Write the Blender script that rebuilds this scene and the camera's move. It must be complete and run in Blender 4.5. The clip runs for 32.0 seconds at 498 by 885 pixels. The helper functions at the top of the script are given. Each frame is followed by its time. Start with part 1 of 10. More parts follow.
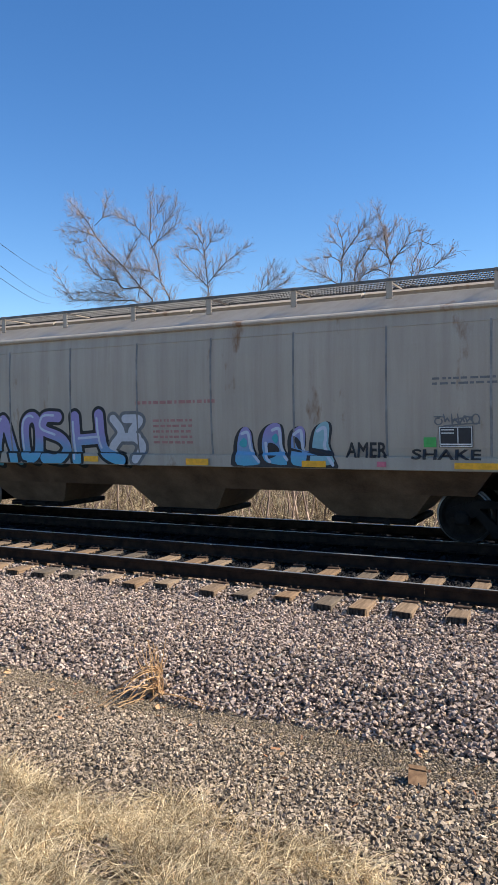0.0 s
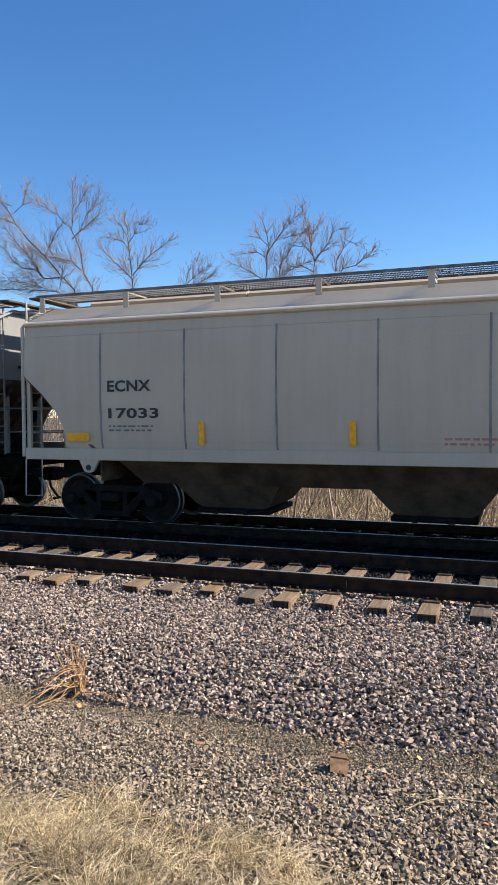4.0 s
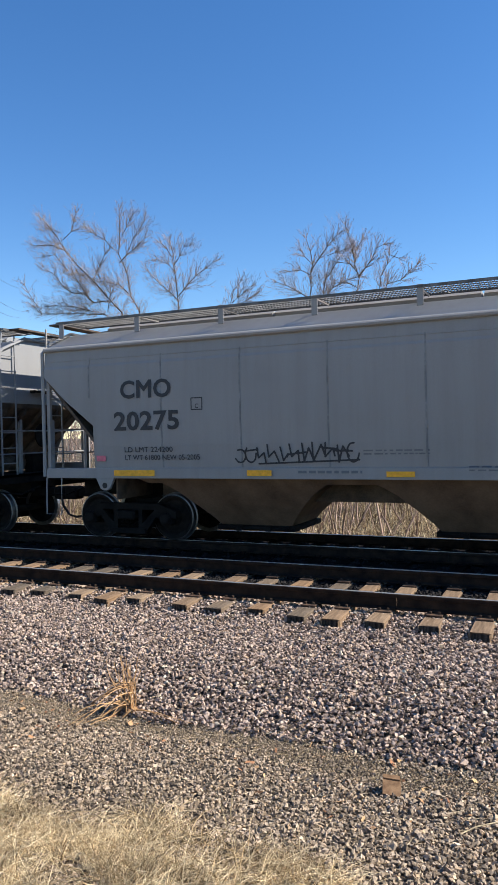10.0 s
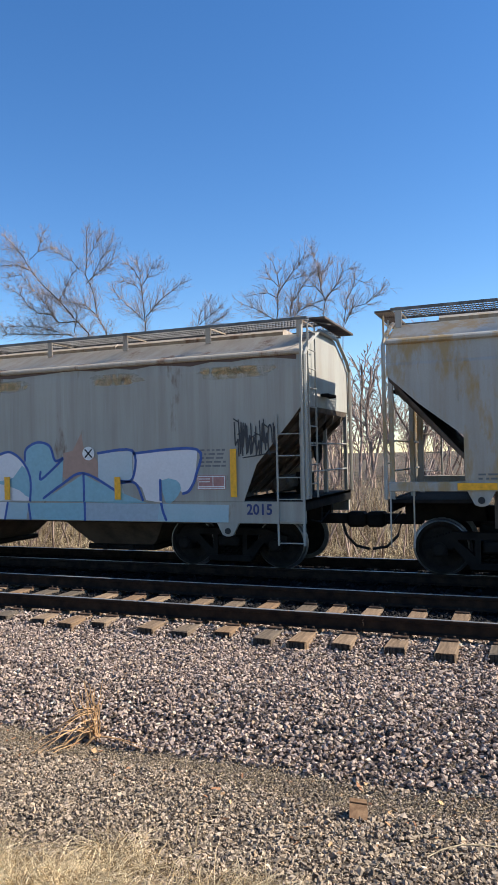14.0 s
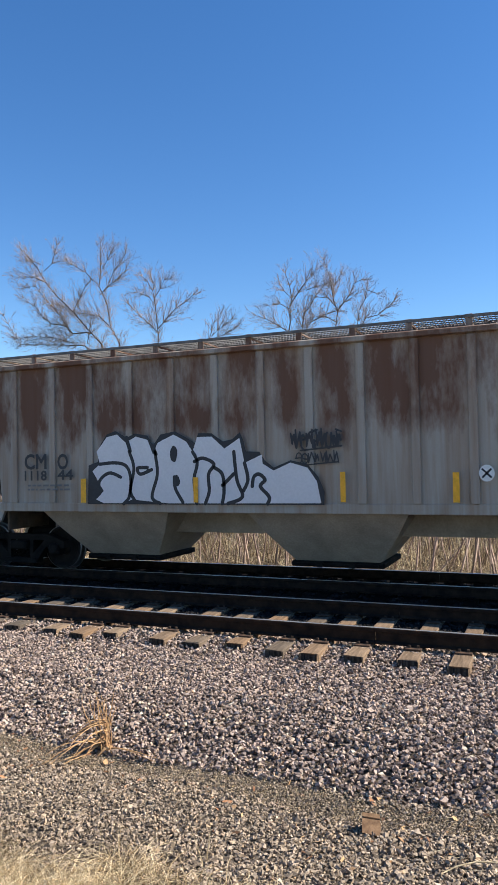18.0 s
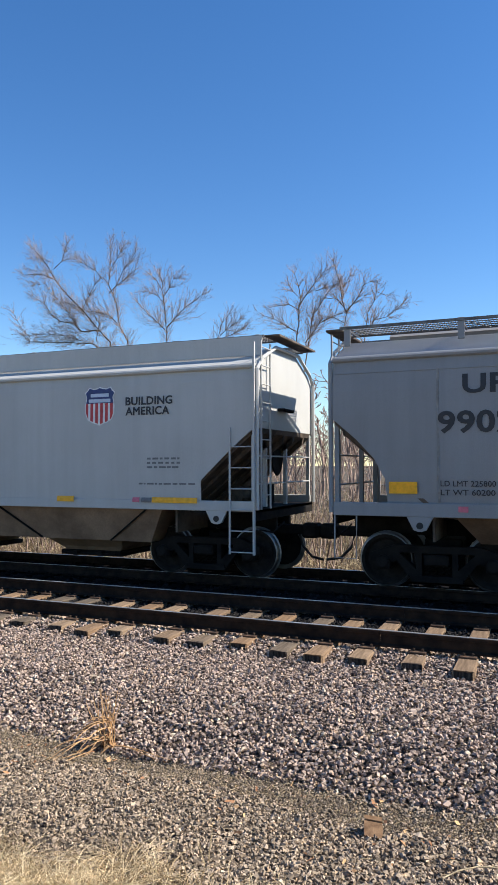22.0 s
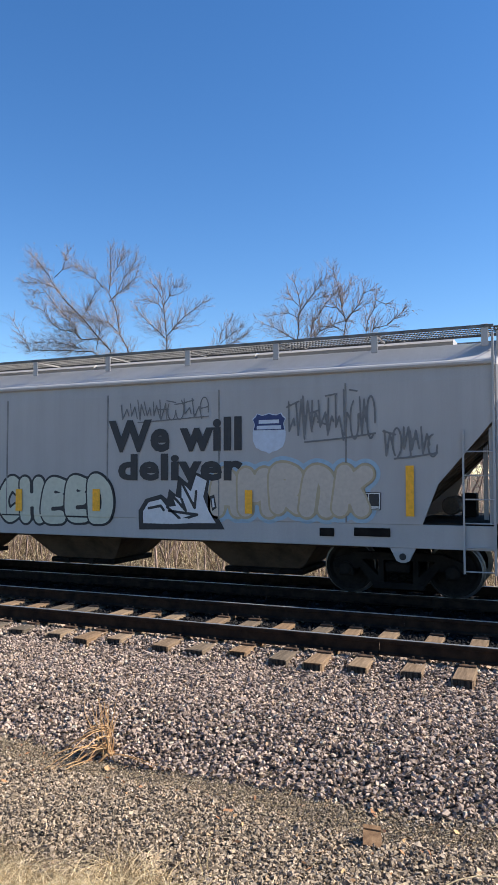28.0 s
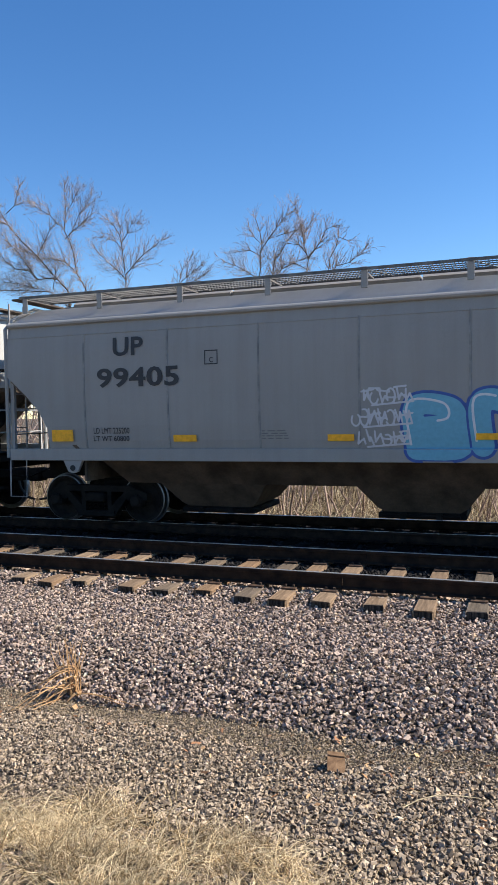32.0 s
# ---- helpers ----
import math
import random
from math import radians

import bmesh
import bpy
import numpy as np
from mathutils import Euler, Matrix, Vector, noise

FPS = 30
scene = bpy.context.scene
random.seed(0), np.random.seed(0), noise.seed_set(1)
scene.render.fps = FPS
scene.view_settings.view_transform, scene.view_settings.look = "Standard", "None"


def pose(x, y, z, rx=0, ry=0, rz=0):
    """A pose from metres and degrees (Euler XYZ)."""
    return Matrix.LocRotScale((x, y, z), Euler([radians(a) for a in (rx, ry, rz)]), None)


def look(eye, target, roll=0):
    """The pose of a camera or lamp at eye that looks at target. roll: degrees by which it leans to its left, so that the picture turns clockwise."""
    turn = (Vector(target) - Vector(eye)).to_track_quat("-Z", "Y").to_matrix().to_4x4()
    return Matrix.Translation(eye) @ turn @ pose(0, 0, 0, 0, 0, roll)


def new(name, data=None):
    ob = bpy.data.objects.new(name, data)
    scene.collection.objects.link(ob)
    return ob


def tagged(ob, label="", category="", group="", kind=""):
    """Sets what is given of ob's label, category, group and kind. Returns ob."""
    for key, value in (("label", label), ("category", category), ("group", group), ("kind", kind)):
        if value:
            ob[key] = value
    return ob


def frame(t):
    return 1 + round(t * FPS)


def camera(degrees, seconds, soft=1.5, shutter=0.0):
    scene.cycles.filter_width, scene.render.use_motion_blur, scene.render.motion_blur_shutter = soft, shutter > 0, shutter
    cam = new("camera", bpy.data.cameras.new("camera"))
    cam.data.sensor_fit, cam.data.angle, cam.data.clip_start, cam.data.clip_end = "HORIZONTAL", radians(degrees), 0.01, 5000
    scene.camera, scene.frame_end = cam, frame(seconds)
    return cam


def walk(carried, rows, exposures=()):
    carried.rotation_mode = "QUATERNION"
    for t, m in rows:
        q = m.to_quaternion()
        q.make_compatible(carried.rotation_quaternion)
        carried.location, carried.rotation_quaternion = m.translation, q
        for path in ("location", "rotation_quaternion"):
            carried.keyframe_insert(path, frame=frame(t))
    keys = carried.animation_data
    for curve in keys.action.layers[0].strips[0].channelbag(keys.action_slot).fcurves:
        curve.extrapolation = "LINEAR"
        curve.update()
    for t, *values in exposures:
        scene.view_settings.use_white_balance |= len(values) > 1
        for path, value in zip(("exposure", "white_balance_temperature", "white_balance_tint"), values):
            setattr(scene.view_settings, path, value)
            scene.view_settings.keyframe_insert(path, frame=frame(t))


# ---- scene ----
# World: x runs along the tracks (the train goes towards -x), y leads away from the eye, z = 0 is the near track's rail top.
cam = camera(38.0, 32.0, soft=1.15)
walk(cam, [
    (0, pose(-0.011, 0.004, 1.957, 88.399, 0.659, 26.526)),
    (0.5, pose(-0.016, 0.017, 1.956, 88.207, 0.516, 25.738)),
    (1, pose(-0.017, 0.018, 1.956, 88.012, 0.266, 24.775)),
    (1.5, pose(-0.025, 0.031, 1.955, 87.814, 0.052, 23.841)),
    (2, pose(-0.024, 0.038, 1.953, 87.742, -0.039, 22.914)),
    (2.5, pose(-0.012, 0.037, 1.953, 87.765, -0.007, 22.174)),
    (3, pose(-0.019, 0.030, 1.953, 87.881, -0.081, 21.496)),
    (3.5, pose(-0.019, 0.017, 1.952, 87.964, 0.004, 20.929)),
    (5.5, pose(-0.013, 0.030, 1.947, 87.256, 0.866, 20.074)),
    (6, pose(-0.014, 0.046, 1.948, 86.940, 0.902, 21.033)),
    (6.5, pose(-0.016, 0.042, 1.949, 86.825, 0.727, 22.274)),
    (7, pose(-0.027, 0.048, 1.954, 86.838, 0.531, 23.418)),
    (7.5, pose(-0.033, 0.035, 1.953, 87.000, 0.409, 24.324)),
    (8, pose(-0.024, 0.031, 1.948, 87.281, 0.638, 25.004)),
    (8.5, pose(-0.012, 0.016, 1.952, 87.678, 0.918, 25.314)),
    (9, pose(-0.002, 0.011, 1.952, 88.195, 1.211, 25.289)),
    (9.5, pose(-0.000, 0.003, 1.955, 88.847, 1.296, 24.906)),
    (10, pose(0.001, -0.002, 1.954, 89.361, 1.275, 24.289)),
    (10.5, pose(-0.002, 0.000, 1.955, 89.661, 1.183, 23.408)),
    (11, pose(0.003, 0.007, 1.957, 89.761, 1.105, 22.528)),
    (11.5, pose(-0.003, 0.016, 1.955, 89.778, 0.863, 21.779)),
    (12, pose(-0.004, 0.015, 1.954, 89.957, 0.751, 21.331)),
    (12.5, pose(-0.002, 0.002, 1.956, 90.216, 0.712, 21.205)),
    (13, pose(0.000, -0.000, 1.954, 90.548, 0.835, 21.283)),
    (13.5, pose(0.007, -0.006, 1.958, 90.801, 1.063, 21.471)),
    (14, pose(0.008, -0.007, 1.958, 90.994, 1.230, 21.683)),
    (14.5, pose(0.011, -0.012, 1.964, 91.097, 1.393, 21.878)),
    (16.5, pose(0.011, -0.019, 1.963, 91.704, 1.265, 22.522)),
    (17, pose(0.015, -0.021, 1.965, 91.992, 1.195, 22.656)),
    (17.5, pose(0.016, -0.018, 1.966, 92.064, 1.191, 22.674)),
    (18, pose(0.004, -0.010, 1.961, 91.846, 1.044, 22.629)),
    (18.5, pose(0.002, -0.007, 1.959, 91.459, 0.819, 22.573)),
    (19, pose(-0.000, -0.004, 1.957, 91.218, 0.608, 22.489)),
    (19.5, pose(-0.003, -0.007, 1.959, 91.252, 0.435, 22.513)),
    (20, pose(-0.000, -0.021, 1.963, 91.547, 0.362, 22.651)),
    (20.5, pose(0.007, -0.021, 1.963, 91.894, 0.393, 22.851)),
    (21, pose(0.007, -0.020, 1.962, 92.069, 0.331, 23.003)),
    (21.5, pose(-0.002, -0.012, 1.958, 92.041, 0.227, 23.060)),
    (22, pose(-0.001, -0.017, 1.964, 91.858, 0.175, 23.125)),
    (22.5, pose(-0.003, -0.018, 1.961, 91.606, 0.084, 23.233)),
    (23, pose(-0.001, -0.012, 1.960, 91.413, 0.112, 23.329)),
    (23.5, pose(0.005, -0.010, 1.962, 91.365, 0.221, 23.376)),
    (24, pose(0.003, -0.015, 1.958, 91.627, 0.287, 23.339)),
    (24.5, pose(0.005, -0.024, 1.960, 92.023, 0.372, 23.289)),
    (25, pose(0.009, -0.026, 1.964, 92.355, 0.390, 23.311)),
    (25.5, pose(0.008, -0.023, 1.964, 92.556, 0.255, 23.311)),
    (27.5, pose(0.014, -0.028, 1.965, 92.553, 0.080, 23.477)),
    (28, pose(0.011, -0.026, 1.960, 92.509, 0.117, 23.120)),
    (28.5, pose(0.007, -0.018, 1.961, 92.184, 0.185, 22.226)),
    (29, pose(0.007, -0.012, 1.957, 91.650, 0.236, 20.728)),
    (29.5, pose(0.010, -0.002, 1.958, 90.944, 0.448, 19.336)),
    (30, pose(0.014, 0.011, 1.951, 90.276, 0.713, 18.380)),
    (30.5, pose(0.018, 0.019, 1.951, 89.573, 0.956, 18.007)),
    (31, pose(0.016, 0.032, 1.949, 88.933, 1.002, 18.081)),
    (31.5, pose(0.003, 0.046, 1.943, 88.342, 0.974, 18.661)),
    (32, pose(-0.007, 0.051, 1.946, 87.807, 0.990, 20.249)),
])

# ---- world, sun ----
SUN_WAY = Vector((1.15, 0.43, 1.02)).normalized()      # towards the sun: behind the train and to the right
SUN_EL = math.asin(SUN_WAY.z)
SUN_AZ = math.atan2(SUN_WAY.x, SUN_WAY.y)
world = bpy.data.worlds.new("world")
scene.world = world
world.use_nodes = True
wn = world.node_tree
sky = wn.nodes.new("ShaderNodeTexSky")
sky.sky_type = "NISHITA"
sky.sun_disc = False
sky.sun_elevation = SUN_EL
sky.sun_rotation = SUN_AZ
sky.altitude = 300
sky.air_density = 1.0
sky.dust_density = 0.0
sky.ozone_density = 3.0
hue = wn.nodes.new("ShaderNodeHueSaturation")
hue.inputs["Saturation"].default_value = 1.25
hue.inputs["Hue"].default_value = 0.505
wn.links.new(sky.outputs[0], hue.inputs["Color"])
wn.links.new(hue.outputs[0], wn.nodes["Background"].inputs[0])
wn.nodes["Background"].inputs[1].default_value = 0.105
sun = new("sun", bpy.data.lights.new("sun", "SUN"))
sun.data.energy = 5.0
sun.data.angle = radians(0.53)
sun.data.color = (1.0, 0.93, 0.82)
sun.matrix_world = look(SUN_WAY * 60, (0, 0, 0))
scene.view_settings.exposure = 0.816

# ---- materials ----
def nodes_of(name):
    m = bpy.data.materials.new(name)
    m.use_nodes = True
    t = m.node_tree
    return m, t, t.nodes["Principled BSDF"]


def ramp(t, fac, stops):
    r = t.nodes.new("ShaderNodeValToRGB")
    e = r.color_ramp.elements
    while len(e) < len(stops):
        e.new(0.5)
    for el, (p, c) in zip(e, stops):
        el.position, el.color = p, (*c, 1)
    t.links.new(fac, r.inputs[0])
    return r.outputs[0]


def noise_tex(t, scale, detail=4, stretch=(1, 1, 1), rough=0.6):
    co = t.nodes.new("ShaderNodeTexCoord")
    mp = t.nodes.new("ShaderNodeMapping")
    mp.inputs["Scale"].default_value = stretch
    n = t.nodes.new("ShaderNodeTexNoise")
    n.inputs["Scale"].default_value = scale
    n.inputs["Detail"].default_value = detail
    n.inputs["Roughness"].default_value = rough
    t.links.new(co.outputs["Object"], mp.inputs[0])
    t.links.new(mp.outputs[0], n.inputs["Vector"])
    return n.outputs["Fac"]


def mix(t, fac, a, b, mode="MIX"):
    n = t.nodes.new("ShaderNodeMix")
    n.data_type, n.blend_type = "RGBA", mode
    for sock, v in ((n.inputs[0], fac), (n.inputs[6], a), (n.inputs[7], b)):
        if isinstance(v, (int, float)):
            sock.default_value = v
        elif isinstance(v, tuple):
            sock.default_value = (*v, 1)
        else:
            t.links.new(v, sock)
    return n.outputs[2]


def bump(t, bsdf, fac, strength, dist=0.01):
    b = t.nodes.new("ShaderNodeBump")
    b.inputs["Strength"].default_value = strength
    b.inputs["Distance"].default_value = dist
    t.links.new(fac, b.inputs["Height"])
    t.links.new(b.outputs[0], bsdf.inputs["Normal"])


def surface(name, a, b, scale=6, rough=0.7, metal=0.0, stretch=(1, 1, 1), bumpy=0.0, fine=None, lo=0.35, hi=0.65, sheen=0.25):
    """A two-tone surface: a and b mixed by noise, a finer grain over it, relief."""
    m, t, p = nodes_of(name)
    n = noise_tex(t, scale, 6, stretch)
    c = ramp(t, n, [(lo, a), (hi, b)])
    g = noise_tex(t, fine or scale * 9, 3)
    c = mix(t, 0.35, c, ramp(t, g, [(0.3, (0.55, 0.55, 0.55)), (0.7, (1.25, 1.25, 1.25))]), "MULTIPLY")
    t.links.new(c, p.inputs["Base Color"])
    p.inputs["Roughness"].default_value = rough
    p.inputs["Metallic"].default_value = metal
    p.inputs["Specular IOR Level"].default_value = sheen
    if bumpy:
        bump(t, p, g, bumpy)
    return m


def car_paint(name, base, streak, dirt=0.35, rust=None, rust_amount=0.0, rough=0.5, rust_up=0.0, bay=None):
    """Weathered wagon paint: rain streaks down the side, blotches, spots of rust."""
    m, t, p = nodes_of(name)
    s = noise_tex(t, 2.2, 6, (3.2, 1.0, 0.16))
    c = mix(t, ramp(t, s, [(0.38, (0, 0, 0)), (0.72, (dirt, dirt, dirt))]), base, streak)
    b = noise_tex(t, 0.55, 5)
    c = mix(t, 0.5, c, ramp(t, b, [(0.3, (0.82, 0.82, 0.82)), (0.7, (1.1, 1.1, 1.1))]), "MULTIPLY")
    f = noise_tex(t, 60, 3)
    c = mix(t, 0.22, c, ramp(t, f, [(0.3, (0.7, 0.7, 0.7)), (0.7, (1.15, 1.15, 1.15))]), "MULTIPLY")
    if rust:
        r = noise_tex(t, 1.7, 8, (1.25, 1.0, 0.42), 0.66)
        e = 0.62 - 0.22 * rust_amount
        if rust_up:                              # the upper sheets have lost more paint
            co = t.nodes.new("ShaderNodeTexCoord")
            sep = t.nodes.new("ShaderNodeSeparateXYZ")
            mr = t.nodes.new("ShaderNodeMapRange")
            for key, v in (("From Min", 1.9), ("From Max", 2.9), ("To Min", -rust_up), ("To Max", rust_up * 0.5)):
                mr.inputs[key].default_value = v
            add = t.nodes.new("ShaderNodeMath")
            t.links.new(co.outputs["Object"], sep.inputs[0])
            t.links.new(sep.outputs["Z"], mr.inputs["Value"])
            t.links.new(r, add.inputs[0])
            t.links.new(mr.outputs[0], add.inputs[1])
            r = add.outputs[0]
        if bay:                                  # rust eats the middle of each bay, the posts keep their paint
            first, width = bay
            ops = []
            for op, v in (("SUBTRACT", first), ("DIVIDE", width), ("FRACT", 0), ("SUBTRACT", 0.5), ("ABSOLUTE", 0), ("POWER", 3.0), ("MULTIPLY", -1.5)):
                n = t.nodes.new("ShaderNodeMath")
                n.operation = op
                n.inputs[1].default_value = v
                t.links.new(ops[-1].outputs[0] if ops else sep.outputs["X"], n.inputs[0])
                ops.append(n)
            add = t.nodes.new("ShaderNodeMath")
            t.links.new(r, add.inputs[0])
            t.links.new(ops[-1].outputs[0], add.inputs[1])
            r = add.outputs[0]
        c = mix(t, ramp(t, r, [(e, (0, 0, 0)), (e + (0.22 if bay else 0.10), (0.9, 0.9, 0.9))]), c, rust)
    t.links.new(c, p.inputs["Base Color"])
    p.inputs["Roughness"].default_value = rough
    p.inputs["Specular IOR Level"].default_value = 0.2
    bump(t, p, b, 0.08, 0.02)
    return m


def plain(name, colour, rough=0.6, metal=0.0, wear=0.25):
    m, t, p = nodes_of(name)
    n = noise_tex(t, 14, 5)
    k = (1 - wear, 1 - wear, 1 - wear)
    t.links.new(mix(t, 1.0, colour, ramp(t, n, [(0.3, k), (0.7, (1.08, 1.08, 1.08))]), "MULTIPLY"), p.inputs["Base Color"])
    p.inputs["Roughness"].default_value = rough
    p.inputs["Metallic"].default_value = metal
    return m


def by_island(name, stops, rough=0.85, grain=60, hue=None, wear=0.6):
    """Colour by loose piece (stones, straws, leaves), with a grain."""
    m, t, p = nodes_of(name)
    g = t.nodes.new("ShaderNodeNewGeometry")
    c = ramp(t, g.outputs["Random Per Island"], stops)
    if hue:                                      # broad patches, lighter and darker
        c = mix(t, 1.0, c, ramp(t, noise_tex(t, hue, 4), [(0.35, (0.4, 0.38, 0.36)), (0.62, (1.2, 1.17, 1.12))]), "MULTIPLY")
    f = noise_tex(t, grain, 3)
    c = mix(t, wear, c, ramp(t, f, [(0.3, (0.5, 0.5, 0.5)), (0.7, (1.35, 1.35, 1.35))]), "MULTIPLY")
    t.links.new(c, p.inputs["Base Color"])
    p.inputs["Roughness"].default_value = rough
    p.inputs["Specular IOR Level"].default_value = 0.2
    return m


M = {}
M["stone"] = by_island("ballast_stone", [(0.0, (0.096, 0.072, 0.061)), (0.3, (0.234, 0.177, 0.144)), (0.6, (0.380, 0.289, 0.232)),
                                         (0.88, (0.531, 0.408, 0.328)), (0.95, (0.433, 0.300, 0.196)), (1.0, (0.680, 0.596, 0.459))], wear=0.35)
M["gravel"] = by_island("gravel_stone", [(0.0, (0.104, 0.079, 0.057)), (0.3, (0.227, 0.175, 0.125)), (0.6, (0.332, 0.260, 0.185)),
                                         (0.87, (0.462, 0.362, 0.266)), (0.94, (0.44, 0.31, 0.19)), (1.0, (0.689, 0.543, 0.390))], wear=0.35)
M["grit"] = by_island("sandy_grit", [(0.0, (0.17, 0.13, 0.08)), (0.5, (0.30, 0.23, 0.15)), (0.9, (0.40, 0.32, 0.215)), (1.0, (0.48, 0.35, 0.20))])
# near-black colours for stones and bed: the train's shade is painted in
M["shade_stone"] = by_island("shade_blackened_ballast", [(0.0, (0.008, 0.0075, 0.0075)), (0.6, (0.018, 0.016, 0.016)), (1.0, (0.035, 0.031, 0.029))])
M["shade_bed"] = surface("shade_blackened_bed", (0.006, 0.0055, 0.0055), (0.015, 0.013, 0.013), 2.5, 0.9, fine=60, bumpy=0.5, sheen=0.05)
M["earth"] = surface("gravelly_earth", (0.035, 0.028, 0.023), (0.10, 0.078, 0.056), 2.5, 0.95, fine=70, bumpy=0.6)
def pebbled(name, a, b, scale):
    """Gravel too far off to pick apart: cells of several tones with dark joints."""
    m, t, p = nodes_of(name)
    co = t.nodes.new("ShaderNodeTexCoord")
    v = t.nodes.new("ShaderNodeTexVoronoi")
    v.inputs["Scale"].default_value = scale
    t.links.new(co.outputs["Object"], v.inputs["Vector"])
    sep = t.nodes.new("ShaderNodeSeparateColor")
    t.links.new(v.outputs["Color"], sep.inputs[0])
    c = ramp(t, sep.outputs[0], [(0.0, a), (1.0, b)])
    c = mix(t, 1.0, c, ramp(t, v.outputs["Distance"], [(0.35, (1, 1, 1)), (0.75, (0.25, 0.24, 0.23))]), "MULTIPLY")
    c = mix(t, 0.7, c, ramp(t, noise_tex(t, 0.7, 5), [(0.35, (0.7, 0.7, 0.68)), (0.65, (1.15, 1.12, 1.08))]), "MULTIPLY")
    t.links.new(c, p.inputs["Base Color"])
    p.inputs["Roughness"].default_value = 0.95
    p.inputs["Specular IOR Level"].default_value = 0.1
    bump(t, p, v.outputs["Distance"], 0.8, -0.02)
    return m


M["pebbles"] = pebbled("wayside_gravel", (0.10, 0.082, 0.066), (0.36, 0.30, 0.24), 26)
M["meadow"] = surface("trodden_dry_grass", (0.13, 0.10, 0.062), (0.36, 0.285, 0.175), 1.8, 0.95, fine=55, bumpy=0.9)
M["field"] = surface("dry_field", (0.035, 0.027, 0.018), (0.16, 0.12, 0.075), 0.6, 0.95, fine=9, bumpy=0.4)
M["tie"] = surface("weathered_tie_wood", (0.115, 0.084, 0.058), (0.245, 0.182, 0.128), 3, 0.85, stretch=(9, 0.8, 9), fine=50, bumpy=0.5)
t_ = M["tie"].node_tree
info = t_.nodes.new("ShaderNodeObjectInfo")
tone = ramp(t_, info.outputs["Random"], [(0.0, (0.62, 0.66, 0.70)), (0.35, (1.0, 0.98, 0.95)), (0.7, (1.2, 1.0, 0.80)), (1.0, (1.32, 1.28, 1.2))])
wood_in = t_.nodes["Principled BSDF"].inputs["Base Color"]
t_.links.new(mix(t_, 1.0, wood_in.links[0].from_socket, tone, "MULTIPLY"), wood_in)
# the train's shade put into the wood colour; far tie plates share it
M["shade_tie"] = surface("shade_blackened_tie_wood", (0.006, 0.005, 0.005), (0.013, 0.011, 0.010), 3, 0.85, stretch=(9, 0.8, 9), fine=50, bumpy=0.5, sheen=0.05)
M["tie_end"] = surface("tie_end_grain", (0.008, 0.007, 0.006), (0.07, 0.055, 0.042), 5, 0.9, stretch=(11, 1, 0.7), fine=80, bumpy=0.6)
M["rail"] = surface("rusty_rail_steel", (0.018, 0.012, 0.010), (0.050, 0.029, 0.018), 5, 0.85, fine=90, bumpy=0.15, sheen=0.06)
M["rail_top"] = surface("polished_rail_head", (0.55, 0.55, 0.55), (0.75, 0.75, 0.74), 4, 0.5, metal=1.0, stretch=(0.3, 1, 1))
M["plate"] = surface("rusted_plate_steel", (0.12, 0.066, 0.034), (0.25, 0.15, 0.08), 12, 0.8, fine=120, bumpy=0.2)
M["tieplate"] = surface("dark_rusty_tie_plate", (0.04, 0.025, 0.018), (0.12, 0.07, 0.042), 12, 0.8, fine=120, bumpy=0.2)
M["straw"] = by_island("dry_straw", [(0.0, (0.34, 0.24, 0.13)), (0.35, (0.58, 0.46, 0.28)), (0.75, (0.80, 0.69, 0.48)), (1.0, (0.45, 0.31, 0.16))], 0.75, hue=3.5)
M["golden"] = by_island("golden_dead_stalk", [(0.0, (0.32, 0.17, 0.07)), (0.5, (0.54, 0.33, 0.16)), (1.0, (0.72, 0.54, 0.33))], 0.7)
M["reed"] = by_island("dry_reed", [(0.0, (0.06, 0.04, 0.025)), (0.35, (0.24, 0.17, 0.10)), (0.65, (0.58, 0.46, 0.29)), (1.0, (0.90, 0.79, 0.57))], 0.8, hue=0.9)
M["twig"] = by_island("bare_twig", [(0.0, (0.19, 0.138, 0.115)), (0.6, (0.39, 0.285, 0.232)), (1.0, (0.56, 0.42, 0.335))], 0.85)
M["leaf"] = by_island("withered_leaf", [(0.0, (0.22, 0.14, 0.05)), (0.6, (0.36, 0.25, 0.09)), (1.0, (0.22, 0.12, 0.05))], 0.8)
M["scrap"] = by_island("brown_leaf_scrap", [(0.0, (0.22, 0.10, 0.05)), (0.5, (0.40, 0.20, 0.10)), (1.0, (0.55, 0.36, 0.18))], 0.8)
M["bark"] = surface("grey_bark", (0.085, 0.066, 0.052), (0.21, 0.165, 0.13), 9, 0.9, stretch=(1, 1, 0.25), fine=50, bumpy=0.6)
M["under"] = surface("sooty_underframe_steel", (0.007, 0.0065, 0.0065), (0.020, 0.017, 0.015), 3, 0.8, fine=40, bumpy=0.2, sheen=0.08)
M["wheel"] = surface("dusty_wheel_steel", (0.010, 0.009, 0.0085), (0.026, 0.021, 0.018), 5, 0.75, fine=40, sheen=0.1)
M["tread"] = surface("bright_wheel_tread", (0.16, 0.157, 0.155), (0.27, 0.265, 0.26), 6, 0.45, metal=1.0)
M["hose"] = plain("black_rubber", (0.02, 0.02, 0.02), 0.7)
M["galv"] = surface("galvanised_grating", (0.16, 0.155, 0.145), (0.30, 0.29, 0.275), 5, 0.55, metal=0.35, fine=40)
M["yellow"] = plain("reflective_yellow", (0.95, 0.44, 0.012), 0.45)
M["black"] = plain("stencil_black", (0.025, 0.026, 0.032), 0.6)
